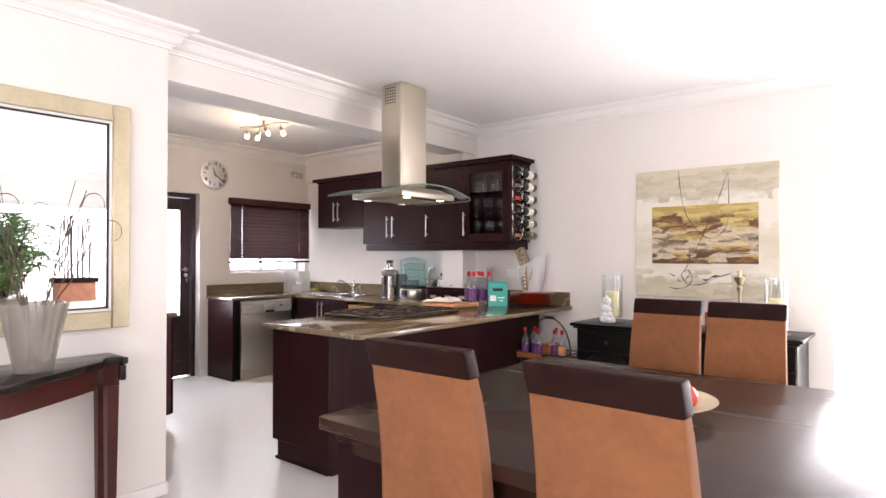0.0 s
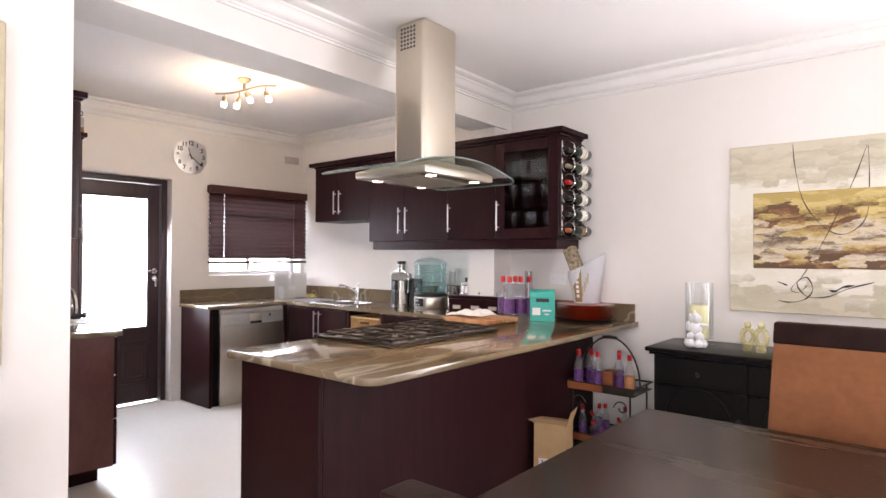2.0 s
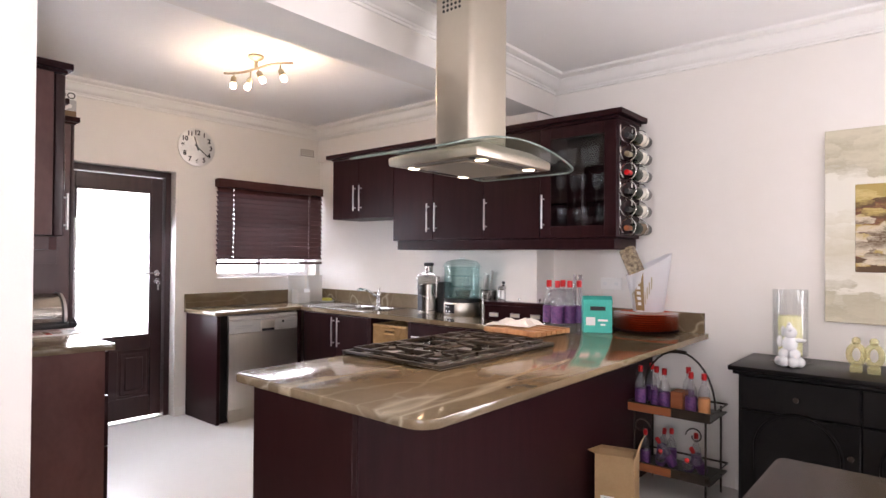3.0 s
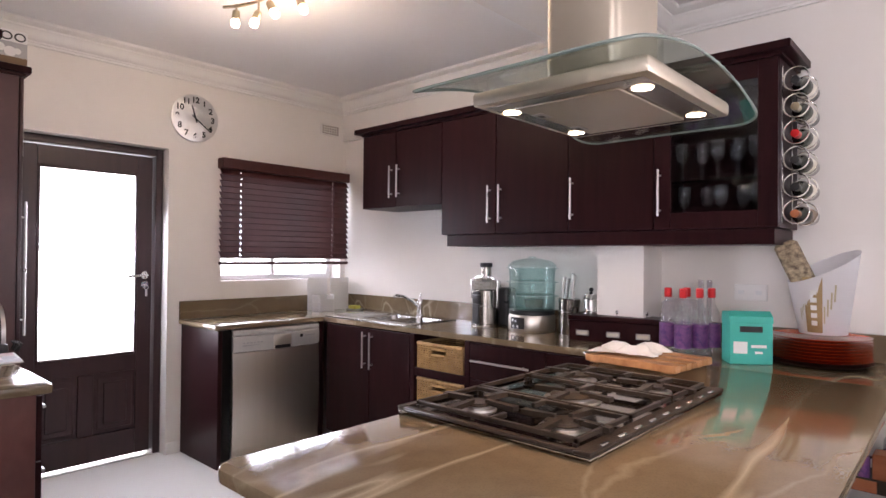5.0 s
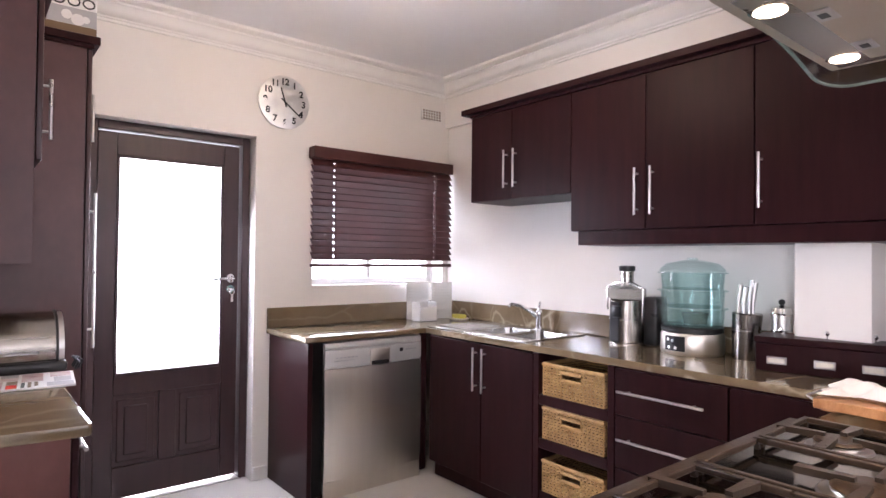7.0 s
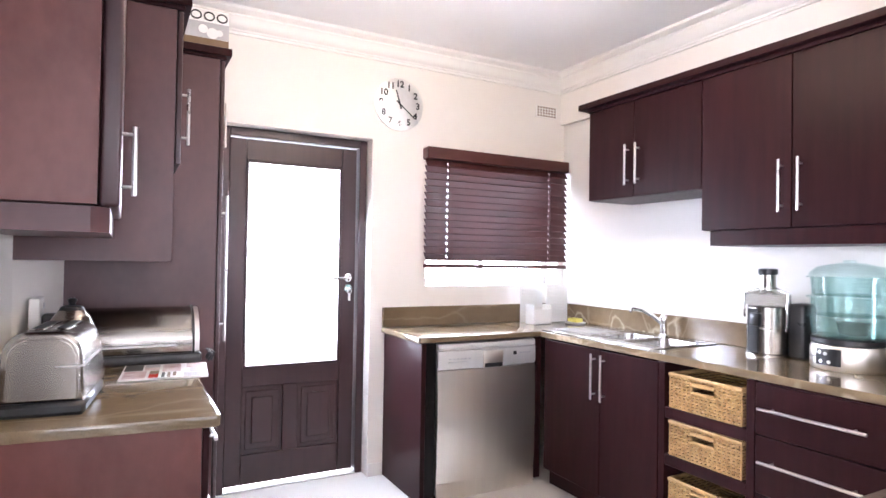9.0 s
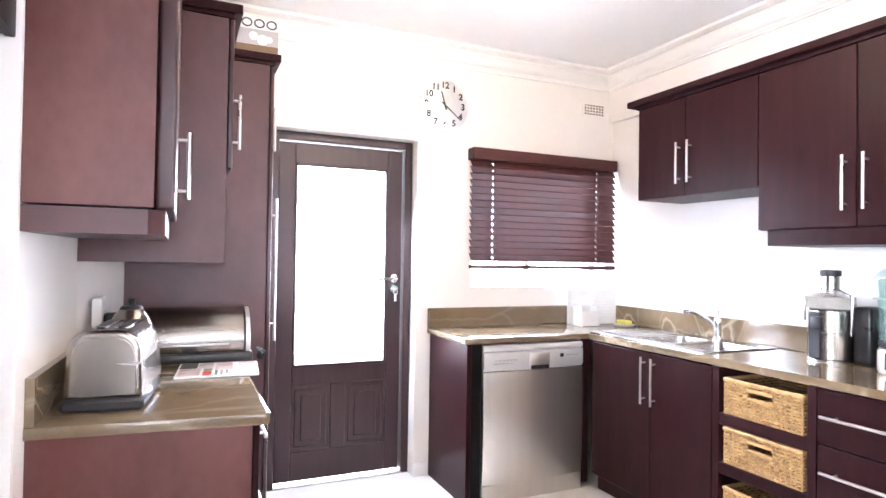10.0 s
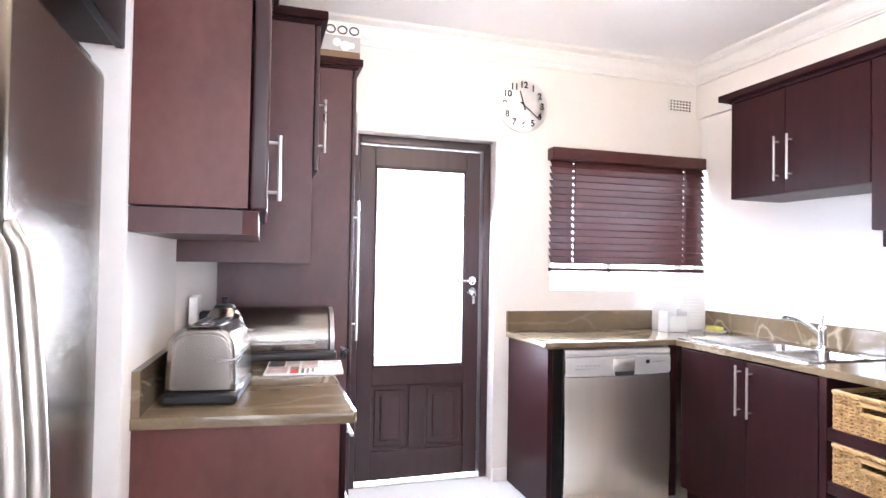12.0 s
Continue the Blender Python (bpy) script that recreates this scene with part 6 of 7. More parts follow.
def wrap(bm, a0, a1, z0, z1, off=0.0015, n=6):
    cols = []
    for k in range(n + 1):
        a = radians(a0 + (a1 - a0) * k / n)
        cols.append([bm.verts.new(B + Vector(((0.0885 + off + 0.045 * z / 0.3) * math.cos(a), (0.0885 + off + 0.045 * z / 0.3) * math.sin(a), z))) for z in (z0, z1)])
    for p, q in zip(cols, cols[1:]):
        bm.faces.new((p[0], q[0], q[1], p[1]))
wrap(bm, -116, -82, 0.01, 0.24, 0.0055)
part("printed_band", bm, "tan_print", bucket, "brown printed band")
bm = bmesh.new()
for k in range(5):
    wrap(bm, -104, -92, 0.04 + 0.032 * k, 0.06 + 0.032 * k, 0.007)
part("band_marks", bm, "white_card", bucket)
bm = bmesh.new()
for k in range(4):
    wrap(bm, -80 + 6 * k, -77 + 6 * k, 0.05 + 0.03 * k, 0.12 + 0.03 * k, 0.0055, 2)
    wrap(bm, -128 + 4 * k, -126 + 4 * k, 0.06 + 0.02 * k, 0.11 + 0.02 * k, 0.0055, 2)
part("swirl_marks", bm, "champagne", bucket)
M["weave"] = mat("patterned_card", (0.07, 0.045, 0.03), 0.7, 0, (0.5, 0.4, 0.26), 55, rvar=0.02)
ck = thing("patterned_sleeve", (-5.10, 6.66, 1.22), "brown speckled card sleeve leaning in the bucket", "sleeve")
T4 = Matrix.Translation((-5.035, 6.65, 1.19)) @ Matrix.Rotation(radians(-24), 4, "Y")
part("sleeve", tbox((-0.045, -0.035, 0.0), (0.045, 0.035, 0.25), 0.012, T4), "weave", ck)

# sockets
def socket(name, a, b, holes):
    s = thing(name, a, "white plastic wall socket plate", "socket")
    part("plate", one_box(a, b, 0.003), "trim", s)
    for p, q in holes:
        part("switch", one_box(p, q, 0.001), "white_plastic", s)
socket("wall_socket", (-5.40, 6.838, 1.14), (-5.25, 6.851, 1.22), [((-5.38, 6.834, 1.17), (-5.355, 6.8385, 1.19)), ((-5.30, 6.834, 1.17), (-5.275, 6.8385, 1.19))])
socket("wall_socket", (-7.66, 3.765, 1.07), (-7.53, 3.796, 1.17), [((-7.65, 3.7955, 1.13), (-7.63, 3.80, 1.15))])
pg = thing("plug", (-7.6, 3.8, 1.08), "black electric plug in the wall socket", "plug")
part("plug_body", one_box((-7.63, 3.7965, 1.06), (-7.57, 3.846, 1.115), 0.012, 3), "black_plastic", pg)
part("flex", tube(bmesh.new(), [(-7.6, 3.825, 1.065), (-7.6, 3.84, 1.0), (-7.59, 3.85, 0.93), (-7.575, 3.86, 0.906), (-7.54, 3.88, 0.906)], 0.004, 6), "black_plastic", pg)

# wine rack
wr = thing("wine_rack", (-5.06, 6.6, 1.42), "chrome wire wine rack on the cabinet end", "wine rack")
for y in (6.505, 6.68):
    part("rail", one_box((-5.1165, y - 0.008, 1.50), (-5.112, y + 0.008, 2.17), 0.001), "chrome", wr)
for k in range(6):
    z = 1.545 + 0.112 * k
    for y in (6.505, 6.68):
        part("ring", tube(bmesh.new(), [(-5.062 + 0.048 * math.cos(a), y, z + 0.05 * math.sin(a)) for a in [2 * math.pi * i / 22 for i in range(22)]], 0.0035, 6, closed=True), "chrome", wr)
for k, (cap, lab) in enumerate((("black_plastic", "paper"), ("black_plastic", "paper"), ("red_cap", "paper"), ("brass", "paper"), ("black_plastic", "paper"), ("tan_wood", "brown_print"))):
    z = 1.545 + 0.112 * ((k + 1) % 6) - 0.009
    wb = thing("wine_bottle", (-5.062, 6.6, z), "dark glass wine bottle lying in the rack", "bottle", "wine bottles in the rack")
    at = (-5.062, 6.79, z)
    g = part("glass_body", turned(bmesh.new(), [(0.034, 0), (0.0375, 0.006), (0.0375, 0.185), (0.03, 0.21), (0.015, 0.235), (0.0145, 0.3), (0.016, 0.302), (0.016, 0.308)], at, (0, -1, 0), 22), "wine_glass", wb)
    part("label", turned(bmesh.new(), [(0.038, 0.06), (0.038, 0.15)], at, (0, -1, 0), 22, cap=False), lab, g)
    part("capsule", turned(bmesh.new(), [(0.0155, 0.255), (0.0168, 0.3), (0.0172, 0.31), (0.012, 0.311)], at, (0, -1, 0), 16), cap, wb)

# stemware in the glazed cabinet
M["stem"] = clear("drinking_glass", (0.96, 0.97, 0.97), (0.8, 0.82, 0.84), 0.02, 0.03, 1.5)
def goblet(x, y, z):
    g = thing("wine_glass", (x, y, z), "clear stemmed wine glass on a cabinet shelf", "glass", "glasses in the glazed cabinet")
    part("glass", turned(bmesh.new(), [(0.03, 0), (0.03, 0.003), (0.005, 0.008), (0.004, 0.08), (0.02, 0.095), (0.032, 0.13), (0.028, 0.185), (0.0265, 0.185), (0.03, 0.13), (0.018, 0.1)], (x, y, z), seg=20), "stem", g)
    return g
gob = goblet(-5.545, 6.54, 1.7085)
for x, y in ((-5.465, 6.58), (-5.385, 6.54), (-5.305, 6.58), (-5.225, 6.54), (-5.5, 6.66), (-5.34, 6.66)):
    copy_thing(gob, Matrix.Translation((x, y, 1.7085)))
for x, y in ((-5.54, 6.55), (-5.45, 6.6), (-5.37, 6.54), (-5.29, 6.6), (-5.22, 6.55)):
    copy_thing(gob, Matrix.Translation((x, y, 1.4985)))
def tumbler(x, y, z):
    g = thing("tumbler", (x, y, z), "clear tall tumbler on the upper cabinet shelf", "glass", "glasses in the glazed cabinet")
    part("glass", turned(bmesh.new(), [(0.026, 0), (0.033, 0.12), (0.031, 0.12), (0.024, 0.008)], (x, y, z), seg=20), "stem", g)
    return g
tum = tumbler(-5.54, 6.56, 1.9485)
for x, y in ((-5.46, 6.54), (-5.38, 6.58), (-5.3, 6.54), (-5.22, 6.57)):
    copy_thing(tum, Matrix.Translation((x, y, 1.9485)))

# ---- on the side worktop ----
to = thing("toaster", (-7.14, 3.875, W), "brushed steel two slot toaster with rounded top on a black base", "toaster")
TT = Matrix.Translation((-7.14, 3.876, W)) @ Matrix.Rotation(radians(-6), 4, "Z")
SIDEWAYS = Matrix(((0, 0, 1, 0), (1, 0, 0, 0), (0, 1, 0, 0), (0, 0, 0, 1)))
def loaf(w, h, r, z0, length, bev):
    """A body with a rounded top, lying along x."""
    prof = [(-w, z0), (w, z0), (w * 1.01, z0 + 0.03)] + arc(w * 0.95 - r, h - r, r, 0, 90, 8) + arc(r - w * 0.95, h - r, r, 90, 180, 8) + [(-w * 1.01, z0 + 0.03)]
    bm = prism(bmesh.new(), prof, -length, length, SIDEWAYS)
    ends = [e for e in bm.edges if abs(e.verts[0].co.x - e.verts[1].co.x) < 1e-6]
    bmesh.ops.bevel(bm, geom=ends, offset=bev, segments=3, affect="EDGES", profile=0.5)
    bmesh.ops.transform(bm, matrix=TT, verts=bm.verts)
    return bm
part("base", tbox((-0.165, -0.102, 0), (0.165, 0.102, 0.036), 0.01, TT), "black_plastic", to)
shell = flat_faced(part("shell", loaf(0.095, 0.218, 0.058, 0.034, 0.155, 0.014), "small_steel", to))
flat_faced(part("end_cap", loaf(0.082, 0.2, 0.05, 0.04, 0.1575, 0.004), "small_steel", shell, "brushed steel end plate"))
for y in (-0.036, 0.02):
    part("slot_rim", tbox((-0.115, y - 0.006, 0.2165), (0.1, y + 0.03, 0.221), 0.002, TT), "chrome", shell)
    part("slot", tbox((-0.108, y, 0.2205), (0.093, y + 0.024, 0.2222), 0, TT), "black_print", shell)
part("lever", tbox((-0.19, -0.02, 0.12), (-0.155, 0.02, 0.14), 0.004, TT), "black_plastic", to)
ke = thing("kettle", (-7.43, 3.895, W), "brushed steel dome kettle with black handle", "kettle")
K = (-7.43, 3.895, W)
part("body", turned(bmesh.new(), [(0.096, 0), (0.098, 0.012), (0.094, 0.07), (0.08, 0.15), (0.055, 0.215), (0.038, 0.238)], K, seg=32), "small_steel", ke)
part("lid", turned(bmesh.new(), [(0.037, 0.239), (0.032, 0.249), (0.01, 0.254), (0.01, 0.262), (0.015, 0.27), (0.008, 0.277)], K, seg=24), "black_plastic", ke)
part("spout", tube(bmesh.new(), [(-7.37, 3.92, W + 0.16), (-7.335, 3.935, W + 0.2), (-7.32, 3.94, W + 0.22)], [0.024, 0.017, 0.012], 12), "small_steel", ke)
part("handle", tube(bmesh.new(), [(-7.465, 3.88, W + 0.22), (-7.52, 3.865, W + 0.235), (-7.55, 3.855, W + 0.18), (-7.525, 3.87, W + 0.08)], 0.011, 10), "black_plastic", ke)
bb = thing("bread_bin", (-7.80, 4.1, W), "brushed steel roll top bread bin on black tray", "bread bin")
part("tray", one_box((-7.94, 3.87, W), (-7.66, 4.322, W + 0.04), 0.012, 3), "black_plastic", bb)
FLIP = Matrix(((1, 0, 0, 0), (0, 0, 1, 0), (0, 1, 0, 0), (0, 0, 0, 1)))
def drum(k, y0, y1):
    prof = [(-7.80 + (x + 7.80) * k, W + 0.08 + (z - W - 0.08) * k) for x, z in [(-7.93, W + 0.041)] + arc(-7.80, W + 0.08, 0.132, 162, -15, 18) + [(-7.675, W + 0.041)]]
    return prism(bmesh.new(), prof, y0, y1, FLIP)
part("drum", drum(1.0, 3.89, 4.285), "small_steel", bb)
part("end_cheek", drum(1.045, 4.286, 4.294), "black_plastic", bb)
part("end_cheek", drum(0.99, 4.2945, 4.312), "nickel", bb)
part("end_cheek", drum(1.045, 3.878, 3.889), "black_plastic", bb)
part("handle", tube(bmesh.new(), [(-7.672, 3.95, W + 0.075), (-7.658, 3.955, W + 0.075), (-7.658, 4.225, W + 0.075), (-7.672, 4.23, W + 0.075)], 0.005, 8), "nickel", bb)
bm = bmesh.new()
for k in range(7):
    y = 4.345 + 0.006 * (k % 3)
    tube(bm, [(-7.74 + 0.014 * k, y, W + 0.006), (-7.735 + 0.014 * k, y + 0.012, W + 0.03 + 0.006 * (k % 2)), (-7.727 + 0.014 * k, y, W + 0.045)], 0.005, 6)
cord = thing("coiled_flex", (-7.70, 4.35, W), "coiled black electric flex beside the bread bin", "cable")
part("flex", bm, "black_plastic", cord)
mg = thing("magazine", (-7.505, 4.185, W), "glossy printed magazine lying on the worktop", "magazine")
T5 = Matrix.Translation((-7.5, 4.182, W)) @ Matrix.Rotation(radians(-5), 4, "Z") @ Matrix.Scale(1.28, 4, (1, 0, 0))
cover = part("paper_block", tbox((-0.105, -0.14, 0), (0.105, 0.14, 0.007), 0.001, T5), "white_card", mg)
for a, b, mm in (((-0.1, -0.135), (-0.01, -0.075), "black_print"), ((-0.1, -0.07), (-0.055, -0.02), "grey_plastic"), ((-0.05, -0.07), (-0.01, -0.02), "magazine"), ((0.0, -0.13), (0.1, -0.06), "magazine"), ((0.0, -0.05), (0.045, -0.02), "brown_print"), ((0.05, -0.05), (0.1, -0.02), "red_fruit"),
                 ((-0.095, -0.01), (0.02, 0.05), "magazine"), ((0.03, -0.01), (0.1, 0.0), "black_print"), ((0.03, 0.008), (0.1, 0.018), "brown_print"), ((0.03, 0.026), (0.085, 0.036), "brown_print"), ((-0.1, 0.07), (-0.03, 0.13), "magazine"), ((-0.02, 0.08), (0.04, 0.13), "grey_plastic"), ((0.05, 0.06), (0.1, 0.135), "grey_plastic")):
    part("printed_picture", tbox((*a, 0.0071), (*b, 0.0078), 0, T5), mm, cover)

ab = thing("appliance_box", (-8.2, 4.28, 2.2565), "white and grey printed appliance carton on the tall cabinet", "box")
part("carton", one_box((-8.42, 4.05, 2.2565), (-7.98, 4.44, 2.43), 0.003), "white_card", ab)
bm = one_box((-7.9795, 4.05, 2.2575), (-7.978, 4.44, 2.30), 0)
part("printed_foot", bm, "brown_print", ab)
part("printed_panel", one_box((-7.9795, 4.05, 2.301), (-7.979, 4.44, 2.372), 0), "grey_plastic", ab)
for y in (4.30, 4.355, 4.41):
    bm = bmesh.new()
    ring = [(y + 0.021 * math.cos(a), 2.4 + 0.018 * math.sin(a)) for a in [2 * math.pi * i / 20 for i in range(20)]]
    tube(bm, [(-7.979, yy, zz) for yy, zz in ring], 0.0035, 5, closed=True)
    part("printed_ring", bm, "black_print", ab)
for y, z, r in ((4.33, 2.34, 0.02), (4.37, 2.325, 0.025), (4.4, 2.33, 0.015)):
    part("printed_shape", turned(bmesh.new(), [(r, 0), (r, 0.001)], (-7.9792, y, z), (1, 0, 0), 14), "white_card", ab)

# ---- beside the peninsula ----
cr = thing("bottle_trolley", (-4.81, 6.6, 0), "black wrought iron two tier bottle stand with arched handle", "bottle stand")
for x in (-5.0, -4.60):
    for y in (6.46, 6.74):
        part("post", tube(bmesh.new(), [(x, y, 0.001), (x, y, 0.5)], 0.006, 8), "iron", cr)
for z in (0.12, 0.46):
    tray = part("tray_rim", tube(bmesh.new(), [(-5.03, 6.44, z + 0.05), (-4.57, 6.44, z + 0.05), (-4.57, 6.76, z + 0.05), (-5.03, 6.76, z + 0.05)], 0.006, 6, closed=True), "iron", cr)
    part("tray_floor", one_box((-5.03, 6.44, z), (-4.57, 6.76, z + 0.008), 0.002), "iron", cr)
    for a, b in (((-5.032, 6.436, z + 0.002), (-4.78, 6.441, z + 0.05)),):
        part("tray_board", one_box(a, b, 0.002), "tan_wood", cr, "orange brown timber edging board")
    part("tray_board", one_box((-4.779, 6.436, z + 0.002), (-4.57, 6.441, z + 0.05), 0.002), "iron", cr)
part("arched_handle", tube(bmesh.new(), [(-5.0, 6.6, 0.5)] + [(x, 6.6, 0.5 + 0.31 * (s)) for x, s in [(-4.80 - 0.21 * math.cos(math.pi * k / 16), math.sin(math.pi * k / 16)) for k in range(1, 16)]] + [(-4.59, 6.6, 0.5)], 0.006, 8), "iron", cr)
part("grip", tube(bmesh.new(), [(-4.85, 6.6, 0.806), (-4.80, 6.6, 0.81), (-4.75, 6.6, 0.806)], 0.011, 10), "iron", cr)
def scroll(x, z, s):
    pts = []
    for k in range(26):
        a = 0.26 * k
        r = 0.05 * (1 - k / 34)
        pts.append((x + s * r * math.cos(a), 6.44, z + r * math.sin(a)))
    part("scroll", tube(bmesh.new(), pts, 0.004, 6), "iron", cr)
scroll(-4.95, 0.38, 1)
scroll(-4.65, 0.38, -1)
tray_z = 0.4685
b0 = spirit_bottle((-4.98, 6.5, tray_z), h=0.25, group="bottles on the stand", where="on the bottle stand")
for x, y in ((-4.90, 6.54), (-4.84, 6.5), (-4.96, 6.62), (-4.69, 6.5), (-4.75, 6.64)):
    copy_thing(b0, Matrix.Translation((x, y, tray_z)))
spirit_bottle((-4.62, 6.5, tray_z), "orange_label", h=0.25, group="bottles on the stand", where="on the bottle stand")
wd = thing("small_crate", (-4.76, 6.53, tray_z), "small brown timber box between the bottles", "box")
part("crate", one_box((-4.80, 6.48, tray_z), (-4.73, 6.58, tray_z + 0.13), 0.004), "tan_wood", wd)
b1 = spirit_bottle((-4.95, 6.5, 0.1285), h=0.22, group="bottles on the lower tier", where="on the lower tier")
for x, y, rx, rz in ((-4.88, 6.47, 55, 20), (-4.80, 6.5, 35, -30), (-4.72, 6.47, 60, 15), (-4.64, 6.5, 40, -10), (-4.84, 6.62, 0, 0), (-4.70, 6.62, 0, 0), (-4.92, 6.62, 20, 40)):
    copy_thing(b1, Matrix.Translation((x, y + 0.1 * math.sin(radians(rx)), 0.1285 + 0.03 * math.sin(radians(rx)))) @ Matrix.Rotation(radians(rz), 4, "Z") @ Matrix.Rotation(radians(rx), 4, "X"))
cx = thing("cardboard_box", (-4.92, 6.05, 0), "tall brown cardboard carton with open flaps and white label", "box")
T6 = Matrix.Translation((-4.925, 6.06, 0)) @ Matrix.Rotation(radians(14), 4, "Z")
bm = bmesh.new()
for a, b in (((-0.1, -0.085, 0.001), (0.1, -0.08, 0.33)), ((-0.1, 0.08, 0.001), (0.1, 0.085, 0.33)), ((-0.1, -0.08, 0.001), (-0.095, 0.08, 0.33)), ((0.095, -0.08, 0.001), (0.1, 0.08, 0.33)), ((-0.095, -0.08, 0.001), (0.095, 0.08, 0.006))):
    box(bm, a, b)
bmesh.ops.transform(bm, matrix=T6, verts=bm.verts)
ctn = part("carton", bm, "card", cx)
for mtx in (T6 @ Matrix.Translation((0.1, 0, 0.33)) @ Matrix.Rotation(radians(18), 4, "Y"), T6 @ Matrix.Translation((-0.1, 0, 0.33)) @ Matrix.Rotation(radians(-70), 4, "Y")):
    part("flap", tbox((-0.002, -0.08, 0.0), (0.002, 0.08, 0.09), 0, mtx), "card", cx)
part("flap", tbox((-0.09, 0.0, -0.002), (0.09, 0.08, 0.002), 0, T6 @ Matrix.Translation((0, -0.083, 0.331)) @ Matrix.Rotation(radians(6), 4, "X")), "card", cx)
part("paper_label", tbox((-0.07, -0.0865, 0.02), (0.0, -0.0852, 0.12), 0, T6), "white_card", ctn)
for z in (0.03, 0.045, 0.06):
    part("label_bar", tbox((-0.064, -0.0872, z), (-0.006, -0.0866, z + 0.008), 0, T6), "black_print", ctn)
part("arrow_mark", tbox((-0.05, -0.0872, 0.08), (-0.042, -0.0866, 0.11), 0, T6), "black_print", ctn)
part("arrow_mark", tbox((-0.03, -0.0872, 0.08), (-0.022, -0.0866, 0.11), 0, T6), "black_print", ctn)

# ---- on the dining table ----
FX, FY = -3.045, 4.222
fb = thing("fruit_bowl", (FX, FY, 0.75), "wide shallow cream ceramic bowl on the dining table", "bowl")
part("bowl", turned(bmesh.new(), [(0.09, 0), (0.1, 0.004), (0.19, 0.045), (0.245, 0.062), (0.248, 0.066), (0.19, 0.052), (0.09, 0.012)], (FX, FY, 0.7505), seg=48), "cream_ceramic", fb)
for nm, lab, mm, x, y, z, r, sq in (("orange", "ripe orange in the fruit bowl", "orange_fruit", 0.10, -0.07, 0.055, 0.048, (1, 1, 0.94)), ("orange", "ripe orange in the fruit bowl", "orange_fruit", 0.0, -0.11, 0.058, 0.05, (1.05, 1, 0.94)),
                                    ("orange", "ripe golden orange in the fruit bowl", "yellow_fruit", -0.1, -0.08, 0.058, 0.05, (1.03, 1, 0.95)), ("orange", "ripe golden orange in the fruit bowl", "yellow_fruit", -0.09, 0.06, 0.058, 0.05, (1, 1.04, 0.95)),
                                    ("apple", "shiny red apple in the fruit bowl", "red_fruit", 0.12, 0.05, 0.06, 0.05, (1, 1, 0.92)), ("orange", "ripe orange in the fruit bowl", "orange_fruit", 0.01, 0.11, 0.06, 0.048, (1, 1, 0.95)),
                                    ("orange", "ripe golden orange on top of the fruit", "yellow_fruit", 0.01, 0.0, 0.09, 0.044, (1.02, 1, 0.95))):
    f = thing(nm, (FX + x, FY + y, 0.75 + z), lab, "fruit", "fruit in the bowl")
    fr = part("flesh", ball(bmesh.new(), (FX + x, FY + y, 0.765 + z), r, sq, 20, 14), mm, f)
    part("stalk", turned(bmesh.new(), [(0.004, 0), (0.003, 0.006)], (FX + x + 0.006, FY + y, 0.765 + z + r * sq[2] - 0.002), seg=8), "twig", f)

# ---- on the sideboard ----
TOP = 0.8155
def hurricane(x, y, h, r, cr_):
    t = thing("hurricane_lamp", (x, y, TOP), "clear glass hurricane holder with a cream pillar candle", "candle holder", "candle holders on the sideboard")
    part("glass", turned(bmesh.new(), [(r * 1.2, 0), (r * 1.2, 0.006), (r * 0.3, 0.012), (r * 0.3, 0.03), (r, 0.036), (r, h), (r * 0.96, h), (r * 0.96, 0.04)], (x, y, TOP), seg=32), "stem", t)
    part("candle", turned(bmesh.new(), [(cr_, 0.042), (cr_, h * 0.62), (cr_ * 0.9, h * 0.64)], (x, y, TOP), seg=24), "wax", t)
hurricane(-4.225, 6.62, 0.38, 0.082, 0.056)
hurricane(-3.02, 6.55, 0.38, 0.075, 0.05)
fg = thing("toy_figure", (-4.2, 6.47, TOP), "small pale plush animal figure sitting on the sideboard", "figurine")
bm = bmesh.new()
for k in range(6):
    a = k * math.pi / 3
    ball(bm, (-4.2 + 0.042 * math.cos(a), 6.47 + 0.035 * math.sin(a), TOP + 0.026), 0.026, (1, 1, 1), 14, 10)
for dx, dy, dz, r, sq in ((0.024, -0.01, 0.066, 0.026, (1, 1, 1)), (-0.024, -0.008, 0.066, 0.026, (1, 1, 1)), (0, 0.018, 0.068, 0.026, (1, 1, 1)), (0, 0, 0.115, 0.036, (1, 0.9, 1.15)), (0.004, -0.006, 0.172, 0.03, (1, 1, 1.05)),
                          (0.004, -0.026, 0.196, 0.017, (0.9, 1.2, 1.3)), (0.004, -0.036, 0.218, 0.008, (1, 1, 1)), (0.045, -0.004, 0.135, 0.014, (2.0, 0.8, 0.8)), (-0.044, -0.004, 0.125, 0.014, (0.9, 0.8, 2.2)), (-0.03, 0.0, 0.175, 0.014, (0.7, 0.8, 2.0))):
    ball(bm, (-4.2 + dx, 6.47 + dy, TOP + dz), r, sq, 14, 10)
part("figure", bm, "soft_white", fg)
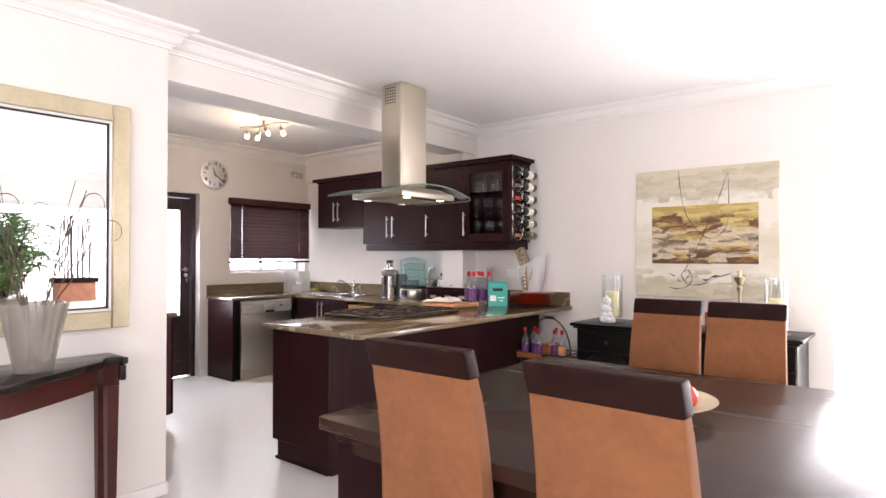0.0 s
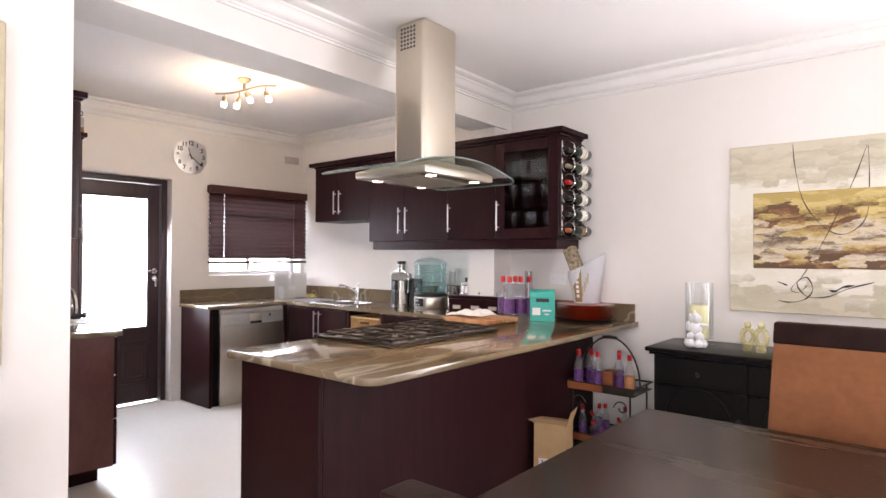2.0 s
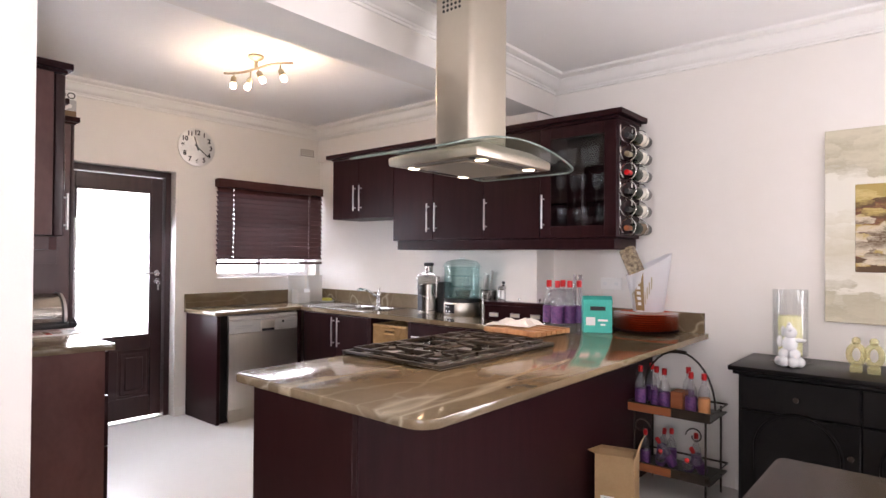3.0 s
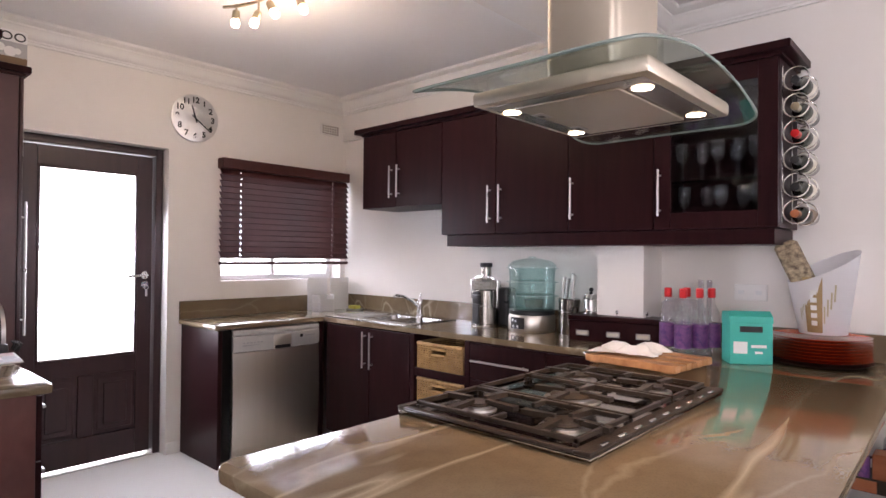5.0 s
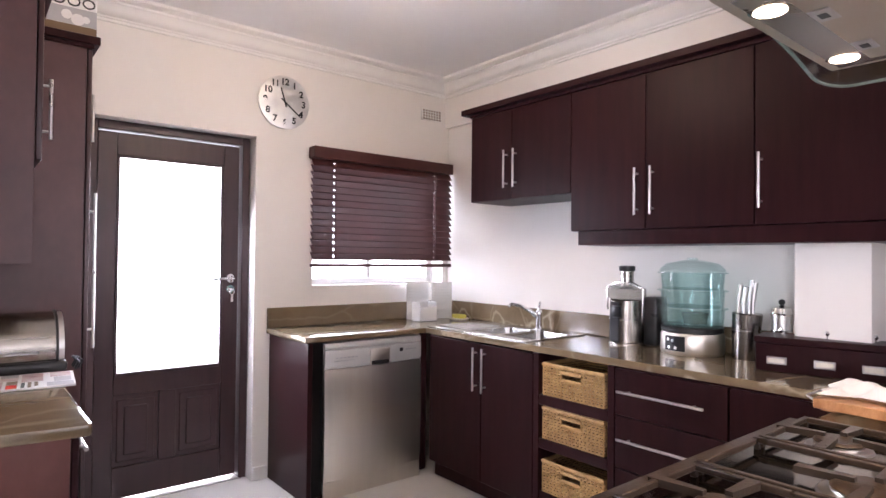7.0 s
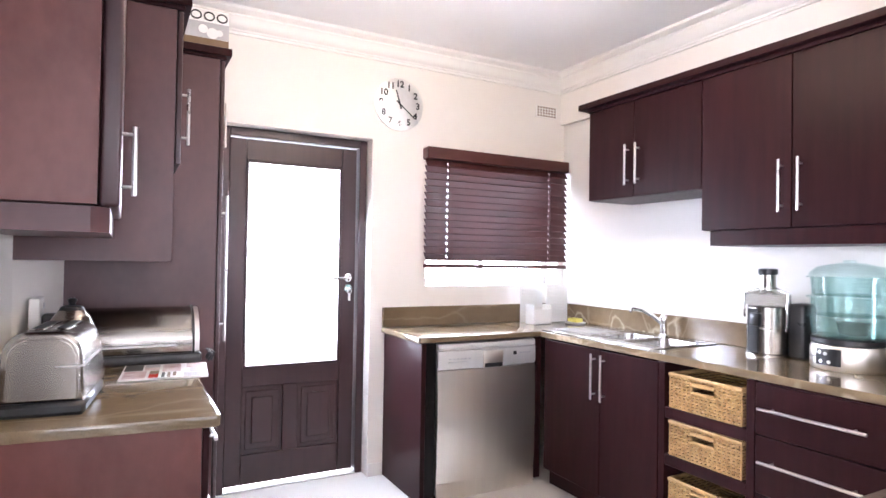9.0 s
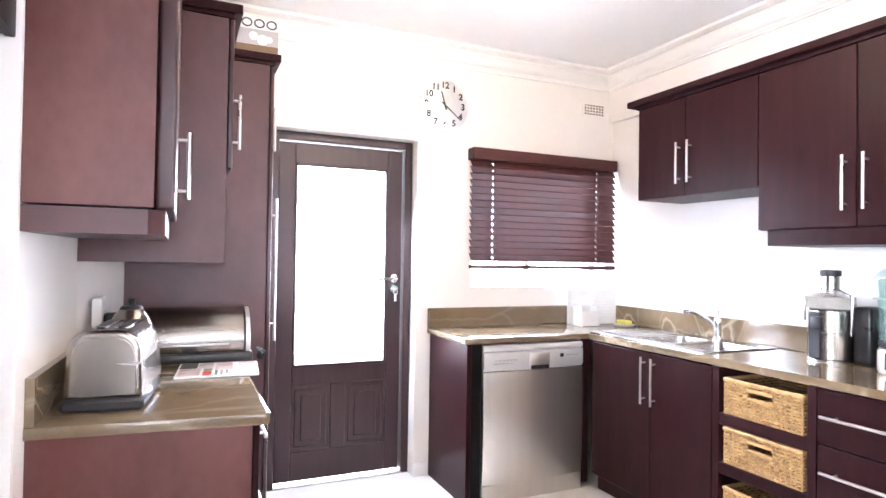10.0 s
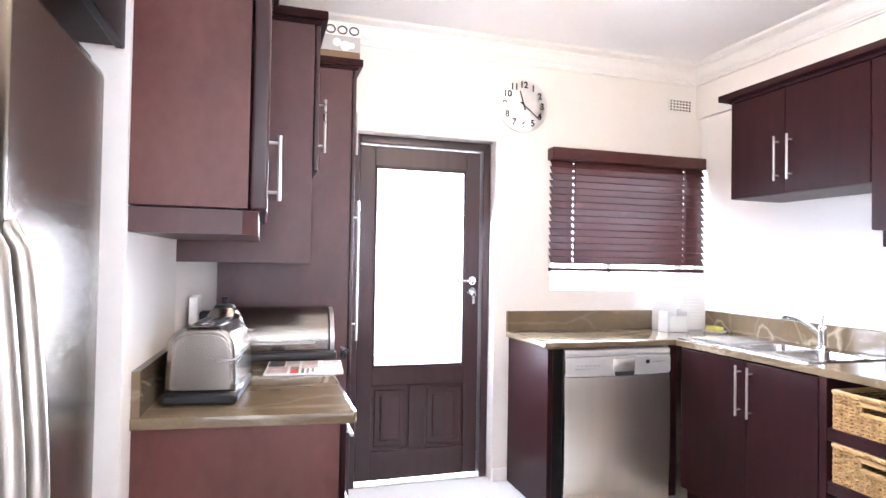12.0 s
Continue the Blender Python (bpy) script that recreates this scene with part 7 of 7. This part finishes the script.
for k, x in enumerate((-3.93, -3.86)):
    g = thing("crystal_ornament", (x, 6.52, TOP), "small cut crystal ornament on the sideboard", "ornament", "crystal ornaments")
    bm = one_box((x - 0.025, 6.5, TOP), (x + 0.025, 6.55, TOP + 0.03), 0.004)
    tube(bm, [(x + 0.03 * math.cos(a), 6.525, TOP + 0.085 + 0.045 * math.sin(a)) for a in [2 * math.pi * i / 14 for i in range(14)]], 0.014, 6, closed=True)
    ball(bm, (x, 6.525, TOP + 0.15), 0.02, (1, 1, 1), 10, 6)
    part("crystal", bm, "crystal", g)
cs = thing("candlestick", (-3.25, 6.55, TOP), "tall turned brass candlestick", "candlestick")
part("stick", turned(bmesh.new(), [(0.055, 0), (0.055, 0.012), (0.03, 0.03), (0.014, 0.06), (0.02, 0.1), (0.012, 0.13), (0.012, 0.28), (0.022, 0.31), (0.014, 0.33), (0.035, 0.37), (0.036, 0.385), (0.014, 0.39), (0.016, 0.43)], (-3.25, 6.55, TOP), seg=24), "brass", cs)
tp = thing("photo_frame", (-3.42, 6.62, TOP), "small red and dark photo frame standing on the sideboard", "frame")
part("surround", one_box((-3.50, 6.6, TOP), (-3.36, 6.612, TOP + 0.12), 0.003), "red_cap", tp)
part("picture", one_box((-3.49, 6.5965, TOP + 0.012), (-3.37, 6.6005, TOP + 0.108), 0), "brown_print", tp)
dv = thing("dark_vase", (-3.68, 6.6, TOP), "small round dark ceramic pot on the sideboard", "vase")
part("vase", turned(bmesh.new(), [(0.025, 0), (0.045, 0.03), (0.05, 0.07), (0.04, 0.105), (0.026, 0.12), (0.028, 0.13)], (-3.68, 6.6, TOP), seg=28), "leather", dv)

# ---- on the console ----
va = thing("twig_vase", (-5.27, 2.86, 0.8405), "flared frosted glass vase holding dry curled twigs", "vase")
V = (-5.27, 2.86, 0.8405)
part("vase", turned(bmesh.new(), [(0.07, 0), (0.075, 0.01), (0.105, 0.16), (0.135, 0.3), (0.131, 0.3), (0.1, 0.16), (0.066, 0.02)], V, seg=32), "vase_glass", va)
rng = random.Random(4)
for k in range(16):
    a = rng.uniform(0, 6.28)
    sp_ = rng.uniform(0.1, 0.34)
    h = rng.uniform(0.5, 0.85)
    p = [Vector(V) + Vector((0.03 * math.cos(a), 0.03 * math.sin(a), 0.03))]
    for i in range(1, 9):
        u = i / 8
        p.append(Vector(V) + Vector((max(-0.2, math.cos(a) * sp_ * u ** 1.3) + 0.012 * rng.uniform(-1, 1), math.sin(a) * sp_ * u ** 1.3 + 0.012 * rng.uniform(-1, 1), 0.03 + h * u)))
    if k < 4:
        tip = p[-1]
        for i in range(1, 9):
            p.append(tip + Vector((0.01, 0.045 * (1 - math.cos(i * 0.55)), 0.05 * math.sin(i * 0.55))))
    part("twig", tube(bmesh.new(), p, [0.0032 * (1 - 0.6 * i / len(p)) for i in range(len(p))], 5), "twig", va)

# ---- garden seen in the mirror ----
pt = thing("planter", (3.4, 6.12, -0.125), "terracotta trough with tall dark reeds on the patio", "planter")
part("trough", one_box((3.25, 5.8, 0.52), (3.55, 6.45, 0.86), 0.02, 2), "terracotta", pt)
part("rim", one_box((3.22, 5.77, 0.86), (3.58, 6.48, 0.95), 0.01), "leather", pt)
part("stand", one_box((3.3, 5.85, -0.124), (3.5, 6.4, 0.519), 0.01), "render_wall", pt)
for k in range(14):
    y = 5.87 + 0.04 * k
    x = 3.4 + rng.uniform(-0.08, 0.08)
    part("reed", tube(bmesh.new(), [(x, y, 0.94), (x + rng.uniform(-0.02, 0.02), y + rng.uniform(-0.02, 0.02), 1.5), (x + rng.uniform(-0.03, 0.03), y + rng.uniform(-0.03, 0.03), 2.0 + rng.uniform(0, 0.12))], 0.011, 6), "twig", pt)


def palm(at, n, height, seed):
    r_ = random.Random(seed)
    t = thing("palm_plant", at, "feathery green palm in the garden", "plant", "garden palms")
    A = Vector(at)
    bm = tube(bmesh.new(), [A, A + Vector((0.03, 0.02, height * 0.25))], [0.08, 0.05], 8)
    part("stem", bm, "twig", t)
    bm = bmesh.new()
    for k in range(n):
        a, reach, h = r_.uniform(0, 6.28), r_.uniform(0.5, 1.1), r_.uniform(0.55, 1.0) * height
        spine = [A + Vector((math.cos(a) * reach * u, math.sin(a) * reach * u, height * 0.2 + (h - height * 0.2) * math.sin(1.9 * u))) for u in [i / 14 for i in range(15)]]
        for i in range(2, 15):
            d = (spine[i] - spine[i - 1]).normalized()
            side = d.cross(Vector((0, 0, 1))).normalized()
            for s in (-1, 1):
                tip = spine[i] + side * s * 0.28 * (1 - 0.5 * i / 15) + d * 0.16 - Vector((0, 0, 0.06))
                w = d * 0.03
                bm.faces.new([bm.verts.new(v) for v in (spine[i] - w, spine[i] + w, tip)])
    tagged(part("crown", bm, "leaf", t), kind="stuff")


for k, (x, y, h) in enumerate(((4.8, 4.9, 2.1), (5.3, 5.5, 2.3), (5.0, 4.3, 2.2), (6.2, 5.6, 2.3), (6.0, 5.0, 2.4))):
    palm((x, y, -0.125), 54, h, k + 3)
setting("patio_step", [((1.42, 2.2, -0.124), (2.4, 6.4, -0.02))], "paving", "pale paved patio outside the garden doors", "patio")
